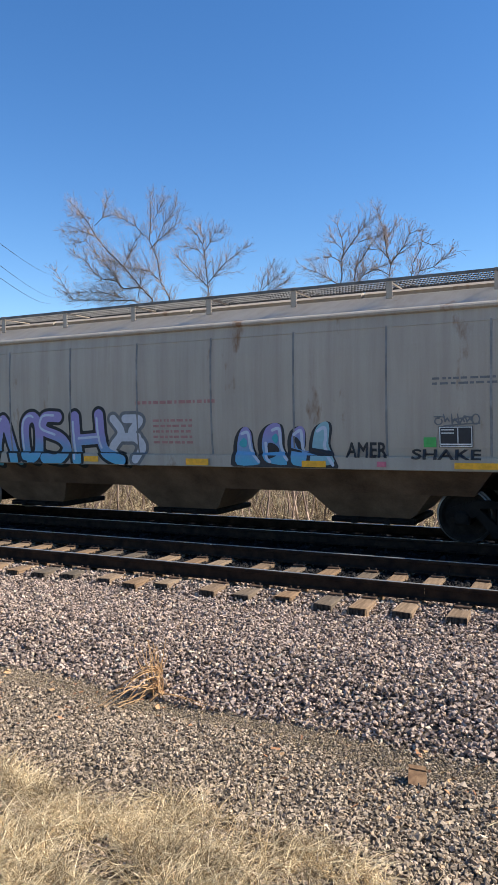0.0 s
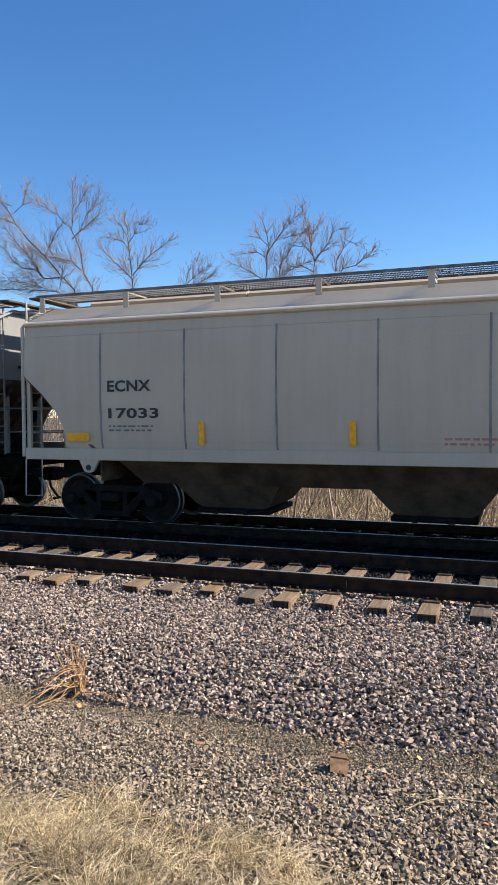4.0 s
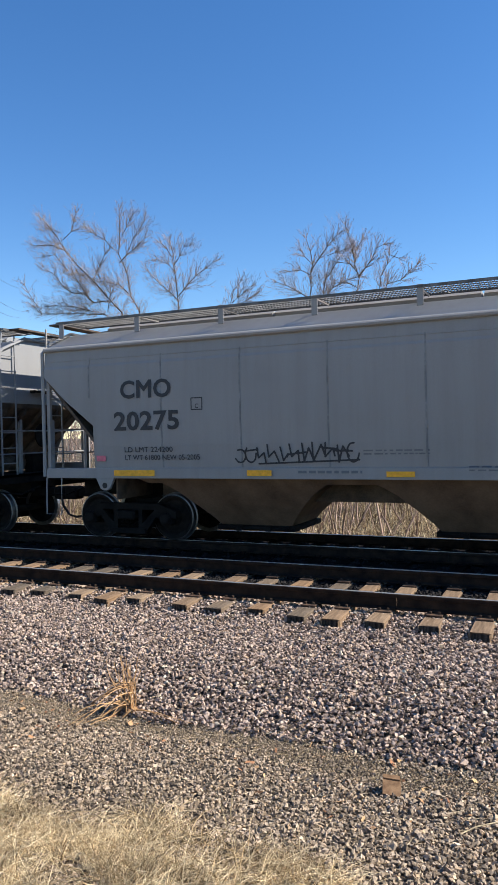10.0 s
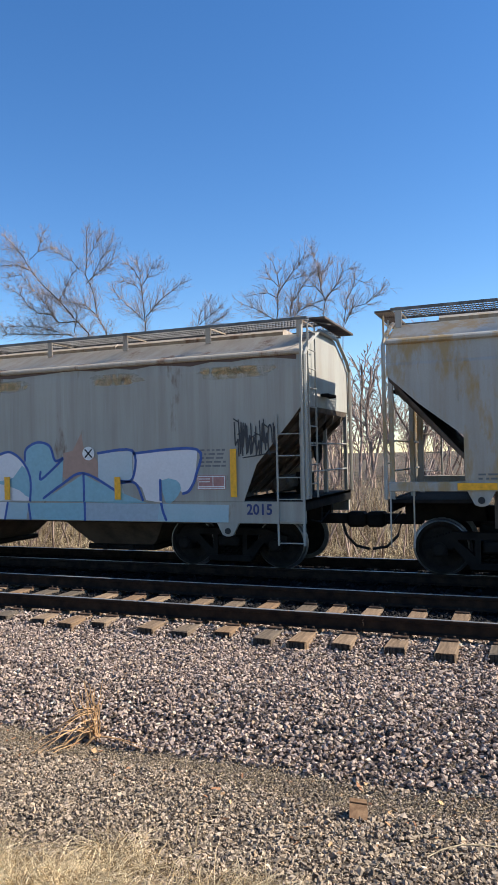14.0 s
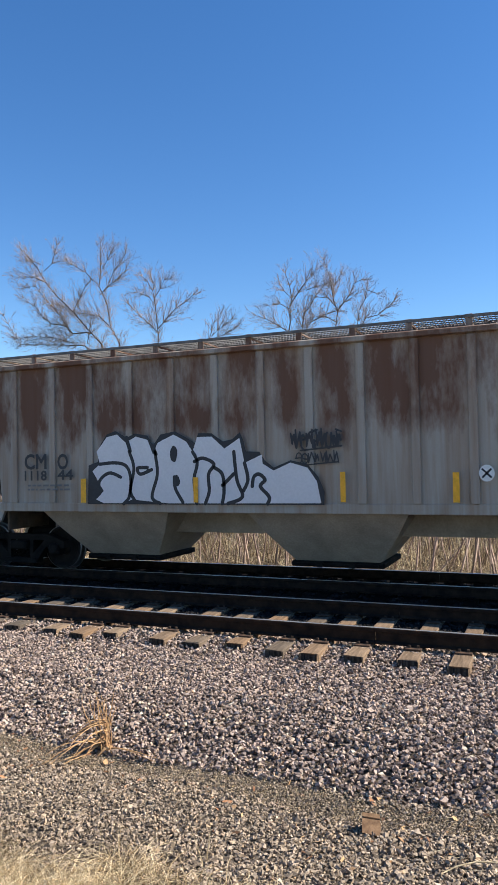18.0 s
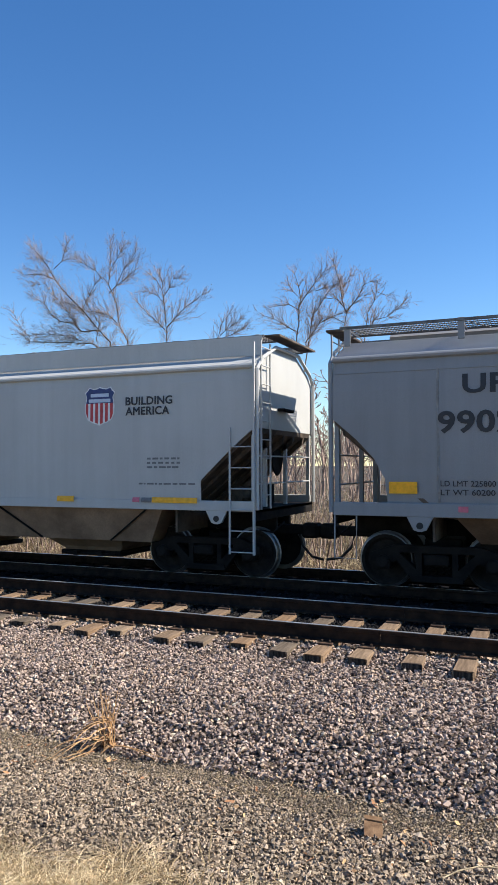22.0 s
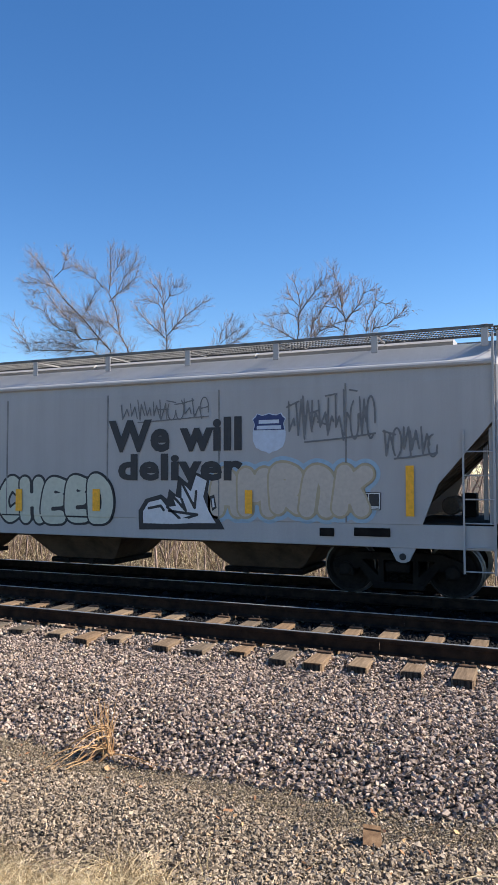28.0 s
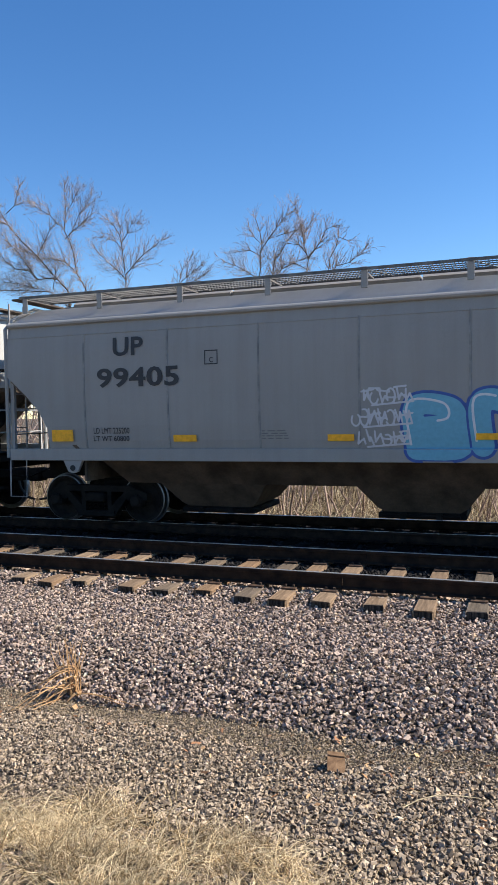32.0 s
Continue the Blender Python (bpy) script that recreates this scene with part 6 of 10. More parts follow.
def spin(pts, n=8, closed=False):
    """Rounds a run of points (Catmull-Rom)."""
    P = [Vector(p) for p in pts]
    out = []
    for i in range(len(P) - 1):
        a, b, c, d = P[max(i - 1, 0)], P[i], P[i + 1], P[min(i + 2, len(P) - 1)]
        for k in range(n):
            t = k / n
            out.append(0.5 * ((2 * b) + (c - a) * t + (2 * a - 5 * b + 4 * c - d) * t * t + (3 * b - a - 3 * c + d) * t ** 3))
    return out + [P[-1]]


FORMS = {   # strokes of sprayed letter forms in a unit box
    "a": [[(0.12, 0.08), (0.2, 0.62), (0.5, 0.93), (0.8, 0.6), (0.88, 0.08)], [(0.25, 0.38), (0.78, 0.36)]],
    "b": [[(0.15, 0.08), (0.15, 0.9), (0.7, 0.88), (0.75, 0.58), (0.3, 0.5), (0.85, 0.42), (0.8, 0.1), (0.15, 0.08)]],
    "c": [[(0.85, 0.78), (0.5, 0.92), (0.15, 0.6), (0.18, 0.3), (0.5, 0.08), (0.88, 0.22)]],
    "d": [[(0.15, 0.08), (0.15, 0.92), (0.7, 0.8), (0.88, 0.45), (0.7, 0.12), (0.15, 0.08)]],
    "e": [[(0.85, 0.85), (0.3, 0.9), (0.15, 0.5), (0.25, 0.12), (0.88, 0.1)], [(0.25, 0.5), (0.78, 0.52)]],
    "h": [[(0.15, 0.08), (0.15, 0.92)], [(0.85, 0.08), (0.85, 0.92)], [(0.15, 0.5), (0.85, 0.5)]],
    "i": [[(0.45, 0.08), (0.5, 0.92)]],
    "k": [[(0.15, 0.08), (0.15, 0.92)], [(0.85, 0.9), (0.25, 0.5), (0.55, 0.45), (0.88, 0.08)]],
    "l": [[(0.2, 0.92), (0.2, 0.12), (0.85, 0.1)]],
    "m": [[(0.08, 0.08), (0.15, 0.92), (0.48, 0.45), (0.82, 0.92), (0.92, 0.08)]],
    "n": [[(0.12, 0.08), (0.15, 0.88), (0.55, 0.9), (0.82, 0.6), (0.85, 0.08)]],
    "o": [[(0.5, 0.92), (0.14, 0.66), (0.14, 0.3), (0.5, 0.08), (0.86, 0.3), (0.86, 0.66), (0.5, 0.92)]],
    "p": [[(0.15, 0.08), (0.15, 0.9), (0.75, 0.88), (0.82, 0.58), (0.2, 0.45)]],
    "r": [[(0.15, 0.08), (0.15, 0.9), (0.75, 0.86), (0.75, 0.55), (0.25, 0.47), (0.88, 0.08)]],
    "s": [[(0.85, 0.8), (0.5, 0.92), (0.15, 0.72), (0.5, 0.5), (0.85, 0.28), (0.5, 0.08), (0.12, 0.2)]],
    "t": [[(0.08, 0.86), (0.92, 0.9)], [(0.5, 0.86), (0.48, 0.08)]],
    "u": [[(0.12, 0.92), (0.14, 0.35), (0.5, 0.08), (0.86, 0.35), (0.88, 0.92)]],
    "v": [[(0.08, 0.92), (0.5, 0.08), (0.92, 0.92)]],
    "w": [[(0.06, 0.92), (0.25, 0.1), (0.5, 0.6), (0.75, 0.1), (0.94, 0.92)]],
    "y": [[(0.1, 0.92), (0.48, 0.5), (0.9, 0.92)], [(0.48, 0.5), (0.45, 0.08)]],
    "z": [[(0.15, 0.85), (0.82, 0.88), (0.2, 0.2), (0.88, 0.1)]],
}


def field_bm(runs, w, cell):
    """The area within w/2 of the given strokes, as one flat sheet without overlaps."""
    seg = np.array([(*p, *q) for pts in runs for p, q in zip(pts, pts[1:])], float)
    x0, x1 = seg[:, [0, 2]].min() - w, seg[:, [0, 2]].max() + w
    z0, z1 = seg[:, [1, 3]].min() - w, seg[:, [1, 3]].max() + w
    nx, nz = int((x1 - x0) / cell) + 2, int((z1 - z0) / cell) + 2
    gx, gz = x0 + np.arange(nx) * cell, z0 + np.arange(nz) * cell
    P = np.stack(np.meshgrid(gx, gz), -1).reshape(-1, 1, 2)
    best = np.full(len(P), 9.0)
    for k in range(0, len(seg), 24):
        A, B = seg[None, k:k + 24, :2], seg[None, k:k + 24, 2:]
        d = B - A
        t = np.clip(((P - A) * d).sum(-1) / np.maximum((d * d).sum(-1), 1e-9), 0, 1)
        best = np.minimum(best, np.linalg.norm(P - A - d * t[..., None], axis=-1).min(1))
    F = (w / 2 - best).reshape(nz, nx)
    ins = F > 0
    full = ins[:-1, :-1] & ins[1:, :-1] & ins[:-1, 1:] & ins[1:, 1:]
    some = (ins[:-1, :-1] | ins[1:, :-1] | ins[:-1, 1:] | ins[1:, 1:]) & ~full
    bm = bmesh.new()
    for j in range(nz - 1):
        i = 0
        row = full[j]
        while i < nx - 1:
            if row[i]:
                e = i
                while e < nx - 1 and row[e]:
                    e += 1
                poly(bm, [(gx[i], gz[j]), (gx[e], gz[j]), (gx[e], gz[j + 1]), (gx[i], gz[j + 1])])
                i = e
            else:
                i += 1
    for j, i in zip(*np.nonzero(some)):
        c = [(gx[i], gz[j], F[j, i]), (gx[i + 1], gz[j], F[j, i + 1]), (gx[i + 1], gz[j + 1], F[j + 1, i + 1]), (gx[i], gz[j + 1], F[j + 1, i])]
        pts = []
        for p, q in zip(c, c[1:] + c[:1]):
            if p[2] > 0:
                pts.append(p[:2])
            if (p[2] > 0) != (q[2] > 0):
                t = p[2] / (p[2] - q[2])
                pts.append((p[0] + (q[0] - p[0]) * t, p[1] + (q[1] - p[1]) * t))
        if len(pts) > 2:
            poly(bm, pts)
    return bm


def throw_up(spec, style, d0, d1, z0, z1, word="sonu", seed=1, fat=None):
    """Sprayed bubble forms side by side: aura, outline, fill, shine."""
    fill, second, line, aura, thick = STYLE[style]
    fat = fat or thick
    r = random.Random(seed)
    n = len(word)
    step = (d1 - d0) / n
    h = z1 - z0
    w = min(step, h * 0.8) * fat * 0.72
    lw = 0.046 if h > 0.7 else 0.026
    runs = []
    for k, ch in enumerate(word):
        grow, tilt = r.uniform(1.06, 1.2), r.uniform(-0.08, 0.12)
        lift = r.uniform(-0.04, 0.04) * h
        for st in FORMS[ch]:
            m = 0.5 * w
            pts = [(d0 + k * step + 0.5 * step + ((x - 0.5) * (step * grow - 1.2 * m) + tilt * (z - 0.5) * h), z0 + m + lift + z * (h - 2 * m)) for x, z in st]
            runs.append((k, [tuple(p) for p in spin(pts, 6)]))
    root = None
    every = [pts for _, pts in runs]
    if aura:
        root = decal(spec, "graffiti", field_bm(every, w + 5 * lw, 0.04), aura, 0.2, label="sprayed graffiti piece")
    if fill is None:
        # open outlines alone: the rim of each form
        for k in range(n):
            rims = []
            for pts in [pts for j, pts in runs if j == k]:
                rims.append(rim_of(pts, w / 2))
            ob = decal(spec, "graffiti" if root is None else "outline", field_bm(rims, lw * 0.8, 0.016), line, 1.2 + 0.2 * k, root, "sprayed outline graffiti" if root is None else "")
            root = root or ob
        return
    bm = field_bm(every, w + 2 * lw, 0.03)
    if root is None:
        root = decal(spec, "graffiti", bm, line, 0.9, label="sprayed graffiti piece")
    else:
        decal(spec, "outline", bm, line, 0.9, root)
    for k in range(n):
        mine = [pts for j, pts in runs if j == k]
        lay = 1.6 + 1.1 * k * (0.55 if n > 5 else 1)
        if k:
            decal(spec, "edge_stroke", field_bm(mine, w + 1.5 * lw, 0.03), line, lay - 0.3, root)
        use = second if second and k % 2 else fill
        decal(spec, "letter_fill", field_bm(mine, w, 0.03), use, lay, root)
        if style == "aqua":
            pts = mine[0]
            hl = [(p[0] - w * 0.30, p[1] + w * 0.24) for p in pts[: max(4, len(pts) // 2)]]
            decal(spec, "highlight", field_bm([hl], lw * 0.8, 0.015), "chalk", lay + 0.4, root)


def rim_of(pts, r):
    """The closed rim round a stroke of half-width r."""
    P = [Vector(p) for p in pts]
    left, right = [], []
    for i, p in enumerate(P):
        d = (P[min(i + 1, len(P) - 1)] - P[max(i - 1, 0)]).normalized()
        q = Vector((-d.y, d.x)) * r
        left.append(tuple(p + q))
        right.append(tuple(p - q))
    return left + right[::-1] + left[:1]


def grinning_piece(spec):
    """A dark blob of joined bubbles with a broad yellow-green line, a fanged grin in its middle."""
    edges = [4.19, 5.45, 6.56, 7.62, 8.56, 9.78, 11.02]
    top = [(3.94, 1.7), (3.72, 2.14), (3.88, 2.37), (3.72, 2.71), (4.0, 2.61)]
    for a, b in zip(edges, edges[1:-1]):
        top += [(a + (b - a) * k, 2.6 + 0.36 * math.sin(math.pi * k) ** 0.8) for k in (0.0, 0.14, 0.32, 0.5, 0.68, 0.86, 0.97)]
    top += [tuple(p) for p in spin([(9.78, 2.6), (10.05, 2.87), (10.42, 2.94), (10.75, 2.72), (10.98, 2.36), (11.1, 1.98), (10.98, 1.6)], 4)]
    low = [(10.58, 1.45)]
    for a, b in ((9.91, 11.0), (8.67, 9.91), (6.7, 8.67), (5.54, 6.7), (4.3, 5.54)):
        flat = b - a > 1.8
        low += [((a + b) / 2, 1.5 if flat else 1.45), (a, 1.57)]
    low += [(4.15, 1.84), (3.8, 1.88)]
    bm = bmesh.new()
    poly(bm, top + low)
    root = decal(spec, "graffiti", bm, "darkgrey", 0.6, label="dark bubble graffiti with a yellow-green line")
    inner = [[(4.45, 2.66), (4.44, 2.3), (4.48, 1.95)], [(4.48, 2.03), (4.62, 2.35), (5.0, 2.43), (5.39, 2.23), (5.52, 1.93), (5.43, 1.62)],
             [(5.79, 2.76), (6.12, 2.59), (6.54, 2.31), (6.73, 1.93), (6.65, 1.6)], [(5.65, 1.98), (5.79, 2.28), (6.12, 2.4), (6.41, 2.37)],
             [(6.93, 2.52), (7.19, 2.34), (7.61, 2.27), (8.01, 2.34), (8.35, 2.55)], [(6.93, 2.52), (7.08, 2.09), (7.35, 1.78), (7.24, 2.05), (7.12, 2.4)],
             [(8.35, 2.55), (8.29, 2.17), (8.13, 1.82), (8.1, 2.09), (8.18, 2.42)], [(7.62, 2.75), (7.63, 2.53)], [(7.61, 2.27), (7.65, 1.54)],
             [(8.71, 2.59), (8.75, 2.25), (8.82, 1.9)], [(8.84, 2.06), (9.01, 2.38), (9.38, 2.49), (9.78, 2.33), (9.95, 1.98), (9.87, 1.6)],
             [(9.99, 2.06), (10.19, 2.39), (10.54, 2.49), (10.88, 2.35)], [(9.95, 1.86), (10.27, 1.76), (10.54, 1.66)]]
    rim = [tuple(p) for p in top + low + top[:1]]
    decal(spec, "outline", field_bm([rim], 0.10, 0.02), "olive", 1.3, root)
    for st in inner:
        decal(spec, "inner_stroke", field_bm([[tuple(p) for p in spin(st, 6)]], 0.07, 0.018), "olive", 1.9, root)
    for x in (7.44, 7.82):
        bm = bmesh.new()
        poly(bm, ring(x, 2.5, 0.05, 0.05, 14, random.Random(3), 0.05, 2))
        decal(spec, "eye_dot", bm, "olive", 1.9, root)


def scrawl(spec, mat, d0, d1, z0, z1, n=6, thick=0):
    """A quick marker or spray tag: looping strokes, not words."""
    r = random.Random(int(d0 * 91 + z0 * 17))
    w = 0.030 if thick else 0.022
    runs = []
    n = int(n * 1.3)
    step, h = (d1 - d0) / n, z1 - z0
    for k in range(n):
        x = d0 + k * step
        if r.random() < 0.22:                    # a loop with a tail
            a0, way = r.uniform(0, 6.3), r.choice((-1, 1))
            top = r.uniform(0.6, 1.0)
            pts = [(x + step * (0.5 + 0.5 * math.cos(a0 + way * i * 0.8)), z0 + h * top * (0.5 + 0.48 * math.sin(a0 + way * i * 0.8))) for i in range(r.choice((6, 7, 8)))]
        else:
            pts = [(x + r.uniform(0.0, 0.3) * step, z0 + h * r.uniform(0.75, 1.0)), (x + r.uniform(0.1, 0.5) * step, z0 + h * r.uniform(0.0, 0.3)),
                   (x + r.uniform(0.6, 0.9) * step, z0 + h * r.uniform(0.4, 0.9)), (x + r.uniform(0.8, 1.2) * step, z0 + h * r.uniform(0.0, 0.4))]
        runs.append([tuple(p) for p in spin(pts, 5)] if len(pts) > 4 else pts)
        if r.random() < 0.4:                     # a crossing stroke
            zc = z0 + h * r.uniform(0.35, 1.0)
            runs.append([(x - 0.1 * step, zc), (x + r.uniform(0.8, 1.5) * step, zc + 0.12 * h * r.uniform(-1, 1))])
    runs.append([tuple(p) for p in spin([(d0 + 0.2 * (d1 - d0), z0 - 0.02), (d0 + 0.6 * (d1 - d0), z0 + 0.03 * h), (d1, z0 + 0.12 * h)], 5)])
    tagged(decal(spec, "tag", field_bm(runs, w, 0.016 if thick else 0.012), mat, 2.6, label="hand-sprayed scrawl"), kind="stuff")


def red_block(spec, d0, d1, z0, z1):
    """Huge square red letters with black edges."""
    w = d1 - d0
    bm = bmesh.new()
    poly(bm, [(d0, z0 + 0.02), (d0 + 0.60 * w, z0 + 0.02), (d0 + 0.60 * w, z0 + 0.42 * (z1 - z0)), (d1, z0 + 0.42 * (z1 - z0)), (d1, z1), (d0 - 0.05, z1 - 0.08)])
    root = decal(spec, "graffiti", bm, "black", 0.6, label="huge red block graffiti with black edges")
    e = 0.11
    for a, b, c, d in ((d0 + e, d0 + 0.42 * w, z0 + 0.06, z1 - e), (d0 + 0.49 * w, d0 + 0.60 * w - e, z0 + 0.06, z1 - e), (d0 + 0.60 * w - e, d1 - e, z0 + 0.54 * (z1 - z0), z1 - e)):
        bm = bmesh.new()
        poly(bm, [(a, c), (b, c), (b, d), (a, d)])
        decal(spec, "letter_fill", bm, "crimson", 1.4, root)
    h = z1 - z0
    for a, b, c, d, m in ((0.13, 0.34, 0.24, 0.64, "black"), (0.185, 0.325, 0.28, 0.45, "greyw"), (0.66, 0.86, 0.60, 0.68, "black"), (0.70, 0.80, 0.20, 0.36, "black")):
        bm = bmesh.new()
        poly(bm, [(d0 + a * w, z0 + c * h), (d0 + b * w, z0 + c * h), (d0 + b * w, z0 + d * h), (d0 + (a - 0.012) * w, z0 + d * h)])
        decal(spec, "counter", bm, m, 2.0 if m == "black" else 2.4, root)


def heart(spec, mat, d0, d1, z0, z1):
    bm = bmesh.new()
    cx, w, h = (d0 + d1) / 2, (d1 - d0) / 2, z1 - z0
    poly(bm, [(cx, z0), (cx + w, z0 + h * 0.6), (cx + w * 0.8, z0 + h * 0.95), (cx + w * 0.35, z1), (cx, z0 + h * 0.78), (cx - w * 0.35, z1), (cx - w * 0.8, z0 + h * 0.95), (cx - w, z0 + h * 0.6)])
    decal(spec, "heart_mark", bm, mat, 1)


def blot(spec, mat, d0, d1, z0, z1):
    bm = bmesh.new()
    poly(bm, ring((d0 + d1) / 2, (z0 + z1) / 2, (d1 - d0) / 2, (z1 - z0) / 2, 20, random.Random(int(d0 * 50)), 0.16))
    decal(spec, "paint_blot", bm, mat, 1)


def splatter(spec, mat, d0, d1, z0, z1):
    r = random.Random(int(d0 * 33 + z0 * 7))
    for k in range(9):
        bm = bmesh.new()
        q = r.uniform(0.04, 0.15)
        poly(bm, ring(r.uniform(d0, d1), r.uniform(z0, z1), q, q * r.uniform(0.7, 1.5), 18, r, 0.3))
        decal(spec, "paint_splash", bm, "leafgreen" if mat == "green" else "darkgrey", 2.6 + 0.05 * k)


def spray_area(spec, mat, layer, pts, parent, name, label="", turn=0):
    """A sprayed field inside an outline, its corners rounded when turn is given."""
    foot = SHAPES[spec["shape"]]["sill"][0] + 0.012
    if turn:
        ringed = pts[-1:] + pts + pts[:2]
        pts = [tuple(p) for p in spin(ringed, turn)][turn:-turn - 1]
    bm = bmesh.new()
    poly(bm, [(x, max(z, foot)) for x, z in pts])
    return decal(spec, name, bm, mat, layer, parent, label)


def spray_lines(spec, mat, w, layer, parent, runs, name, turn=5):
    """Sprayed strokes of width w."""
    for run in runs:
        decal(spec, name, field_bm([[tuple(p) for p in spin(run, turn)] if turn else run], w, 0.018), mat, layer, parent)


def rust_bloom(spec, d0, d1, z0, z1):
    """Rust bleeding through the paint: many thin blots that overlap."""
    r = random.Random(int(d0 * 100 + z0 * 10))
    w, h = d1 - d0, z1 - z0
    for k in range(6):
        bm = bmesh.new()
        rx, rz = w * r.uniform(0.22, 0.42), h * r.uniform(0.22, 0.42)
        poly(bm, ring(r.uniform(d0 + rx * 0.8, d1 - rx * 0.8), r.uniform(z0 + rz * 0.8, z1 - rz * 0.8), rx, rz, 20, r, 0.16, 3.0))
        decal(spec, "rust_bloom", bm, "bloom", 0.1 + 0.06 * k)


def white_piece(c):
    """White pointed letters on a ragged black shadow, green between their feet."""
    root = spray_area(c, "black", 0.15, [(8.01, 1.28), (8.08, 2.01), (8.04, 2.57), (7.98, 2.93), (7.65, 2.94), (7.63, 3.04), (7.98, 3.15), (8.21, 3.16), (8.49, 3.01), (8.66, 3.22), (8.79, 3.26), (8.9, 3.17), (9.14, 2.99), (9.46, 2.9), (9.73, 2.96), (9.78, 3.22), (10.09, 3.24), (10.14, 3.02), (10.44, 2.99), (10.69, 3.1), (11.03, 3.12), (11.07, 2.93), (11.4, 2.92), (11.73, 3.05), (11.83, 3.2), (11.96, 2.88), (12.27, 2.75), (12.54, 2.85), (12.65, 3.01), (13.01, 2.84), (13.05, 2.62), (13.19, 2.55), (13.23, 2.35), (13.34, 2.22), (13.19, 2.17), (13.15, 2.04), (13.29, 1.85), (13.13, 1.83), (13, 1.87), (12.91, 1.61), (12.95, 1.33)], None, "graffiti", label="black and green shadow behind white lettering")
    spray_area(c, "leafgreen", 0.5, [(8.52, 1.28), (8.44, 1.75), (8.58, 1.65), (8.65, 1.3)], root, "letter_fill")
    spray_area(c, "leafgreen", 0.5, [(8.63, 1.28), (8.85, 1.65), (9.4, 1.9), (9.6, 1.65), (9.7, 1.29)], root, "letter_fill")
    spray_area(c, "leafgreen", 0.5, [(12.87, 1.33), (12.96, 1.87), (13.1, 1.87), (13.23, 1.52), (13.12, 1.33)], root, "letter_fill")
    spray_area(c, "leafgreen", 0.5, [(10.34, 1.3), (10.42, 1.53), (10.56, 1.3)], root, "letter_fill")
    spray_area(c, "foam", 0.9, [(8.16, 1.28), (8.36, 1.91), (8.14, 2.39), (8.18, 2.64), (8.45, 2.79), (8.61, 2.91), (8.72, 3.13), (8.82, 3.11), (8.96, 2.87), (9.16, 2.83), (9.21, 2.54), (9.31, 2.17), (9.52, 2.07), (9.45, 1.9), (9.29, 1.85), (9.02, 1.55), (8.83, 1.68), (8.58, 2), (8.42, 2.06), (8.47, 1.75), (8.41, 1.28)], root, "letter_fill")
    spray_area(c, "foam", 1, [(9.19, 2.51), (9.24, 2.74), (9.51, 2.81), (9.75, 2.89), (9.81, 3.17), (10.07, 3.17), (10.01, 2.93), (10.07, 2.78), (10.28, 2.67), (10.45, 2.41), (10.42, 1.98), (10.27, 1.89), (10.32, 1.65), (10.57, 1.42), (10.42, 1.3), (9.68, 1.29), (9.6, 1.6), (9.5, 1.75), (9.48, 1.99), (9.31, 2.19)], root, "letter_fill")
    spray_area(c, "foam", 1.1, [(10.42, 1.98), (10.47, 2.63), (10.68, 2.79), (10.74, 3.06), (10.99, 3.05), (11.02, 2.84), (11.33, 2.76), (11.38, 2.44), (11.21, 2.12), (11.49, 2.02), (11.58, 1.88), (11.48, 1.7), (11.57, 1.47), (11.29, 1.31), (10.69, 1.3), (10.52, 1.56), (10.4, 1.78)], root, "letter_fill")
    spray_area(c, "foam", 1.2, [(11.4, 2.76), (11.59, 2.75), (11.81, 2.88), (11.85, 3.08), (11.92, 2.83), (12.14, 2.67), (12.39, 2.72), (12.56, 2.79), (12.64, 2.95), (12.76, 2.94), (12.75, 2.76), (12.91, 2.59), (13.06, 2.44), (12.99, 2.13), (12.91, 1.87), (12.81, 1.62), (12.84, 1.32), (12.54, 1.32), (12.46, 1.54), (12.35, 1.88), (12.39, 1.32), (11.71, 1.31), (11.57, 1.61), (11.5, 1.97), (11.32, 2.16)], root, "letter_fill")
    spray_lines(c, "black", 0.05, 1.7, root, [[(8.16, 1.28), (8.36, 1.91), (8.14, 2.39), (8.18, 2.64), (8.45, 2.79)], [(9.16, 2.83), (9.21, 2.54), (9.31, 2.17), (9.52, 2.07), (9.45, 1.9), (9.29, 1.85), (9.02, 1.55), (8.83, 1.68), (8.58, 2), (8.33, 2.26)], [(9.19, 2.51), (9.24, 2.74), (9.51, 2.81)], [(10.07, 2.78), (10.28, 2.67), (10.45, 2.41), (10.42, 1.98), (10.27, 1.89), (10.32, 1.65), (10.57, 1.42)]], "outline")
    spray_lines(c, "black", 0.05, 1.7, root, [[(10.42, 1.98), (10.47, 2.63), (10.68, 2.79)], [(11.21, 2.12), (11.49, 2.02), (11.58, 1.88), (11.48, 1.7), (11.57, 1.47)], [(9.93, 2.67), (9.82, 2.52), (9.87, 2.33), (9.99, 2.47), (10.09, 2.35), (10.06, 2.52), (10.13, 2.64)], [(12.91, 2.59), (13.06, 2.44), (12.99, 2.13), (12.91, 1.87), (12.81, 1.62), (12.87, 1.43)]], "outline")
    spray_area(c, "black", 2.2, [(8.54, 2.66), (8.76, 2.75), (8.89, 2.63), (9.06, 2.54), (8.81, 2.45), (8.64, 2.35), (8.51, 2.46)], root, "counter", turn=3)
    spray_area(c, "black", 2.2, [(8.66, 2.2), (8.92, 2.1), (9.08, 2.15), (8.91, 1.9), (8.77, 1.78), (8.64, 2)], root, "counter", turn=3)
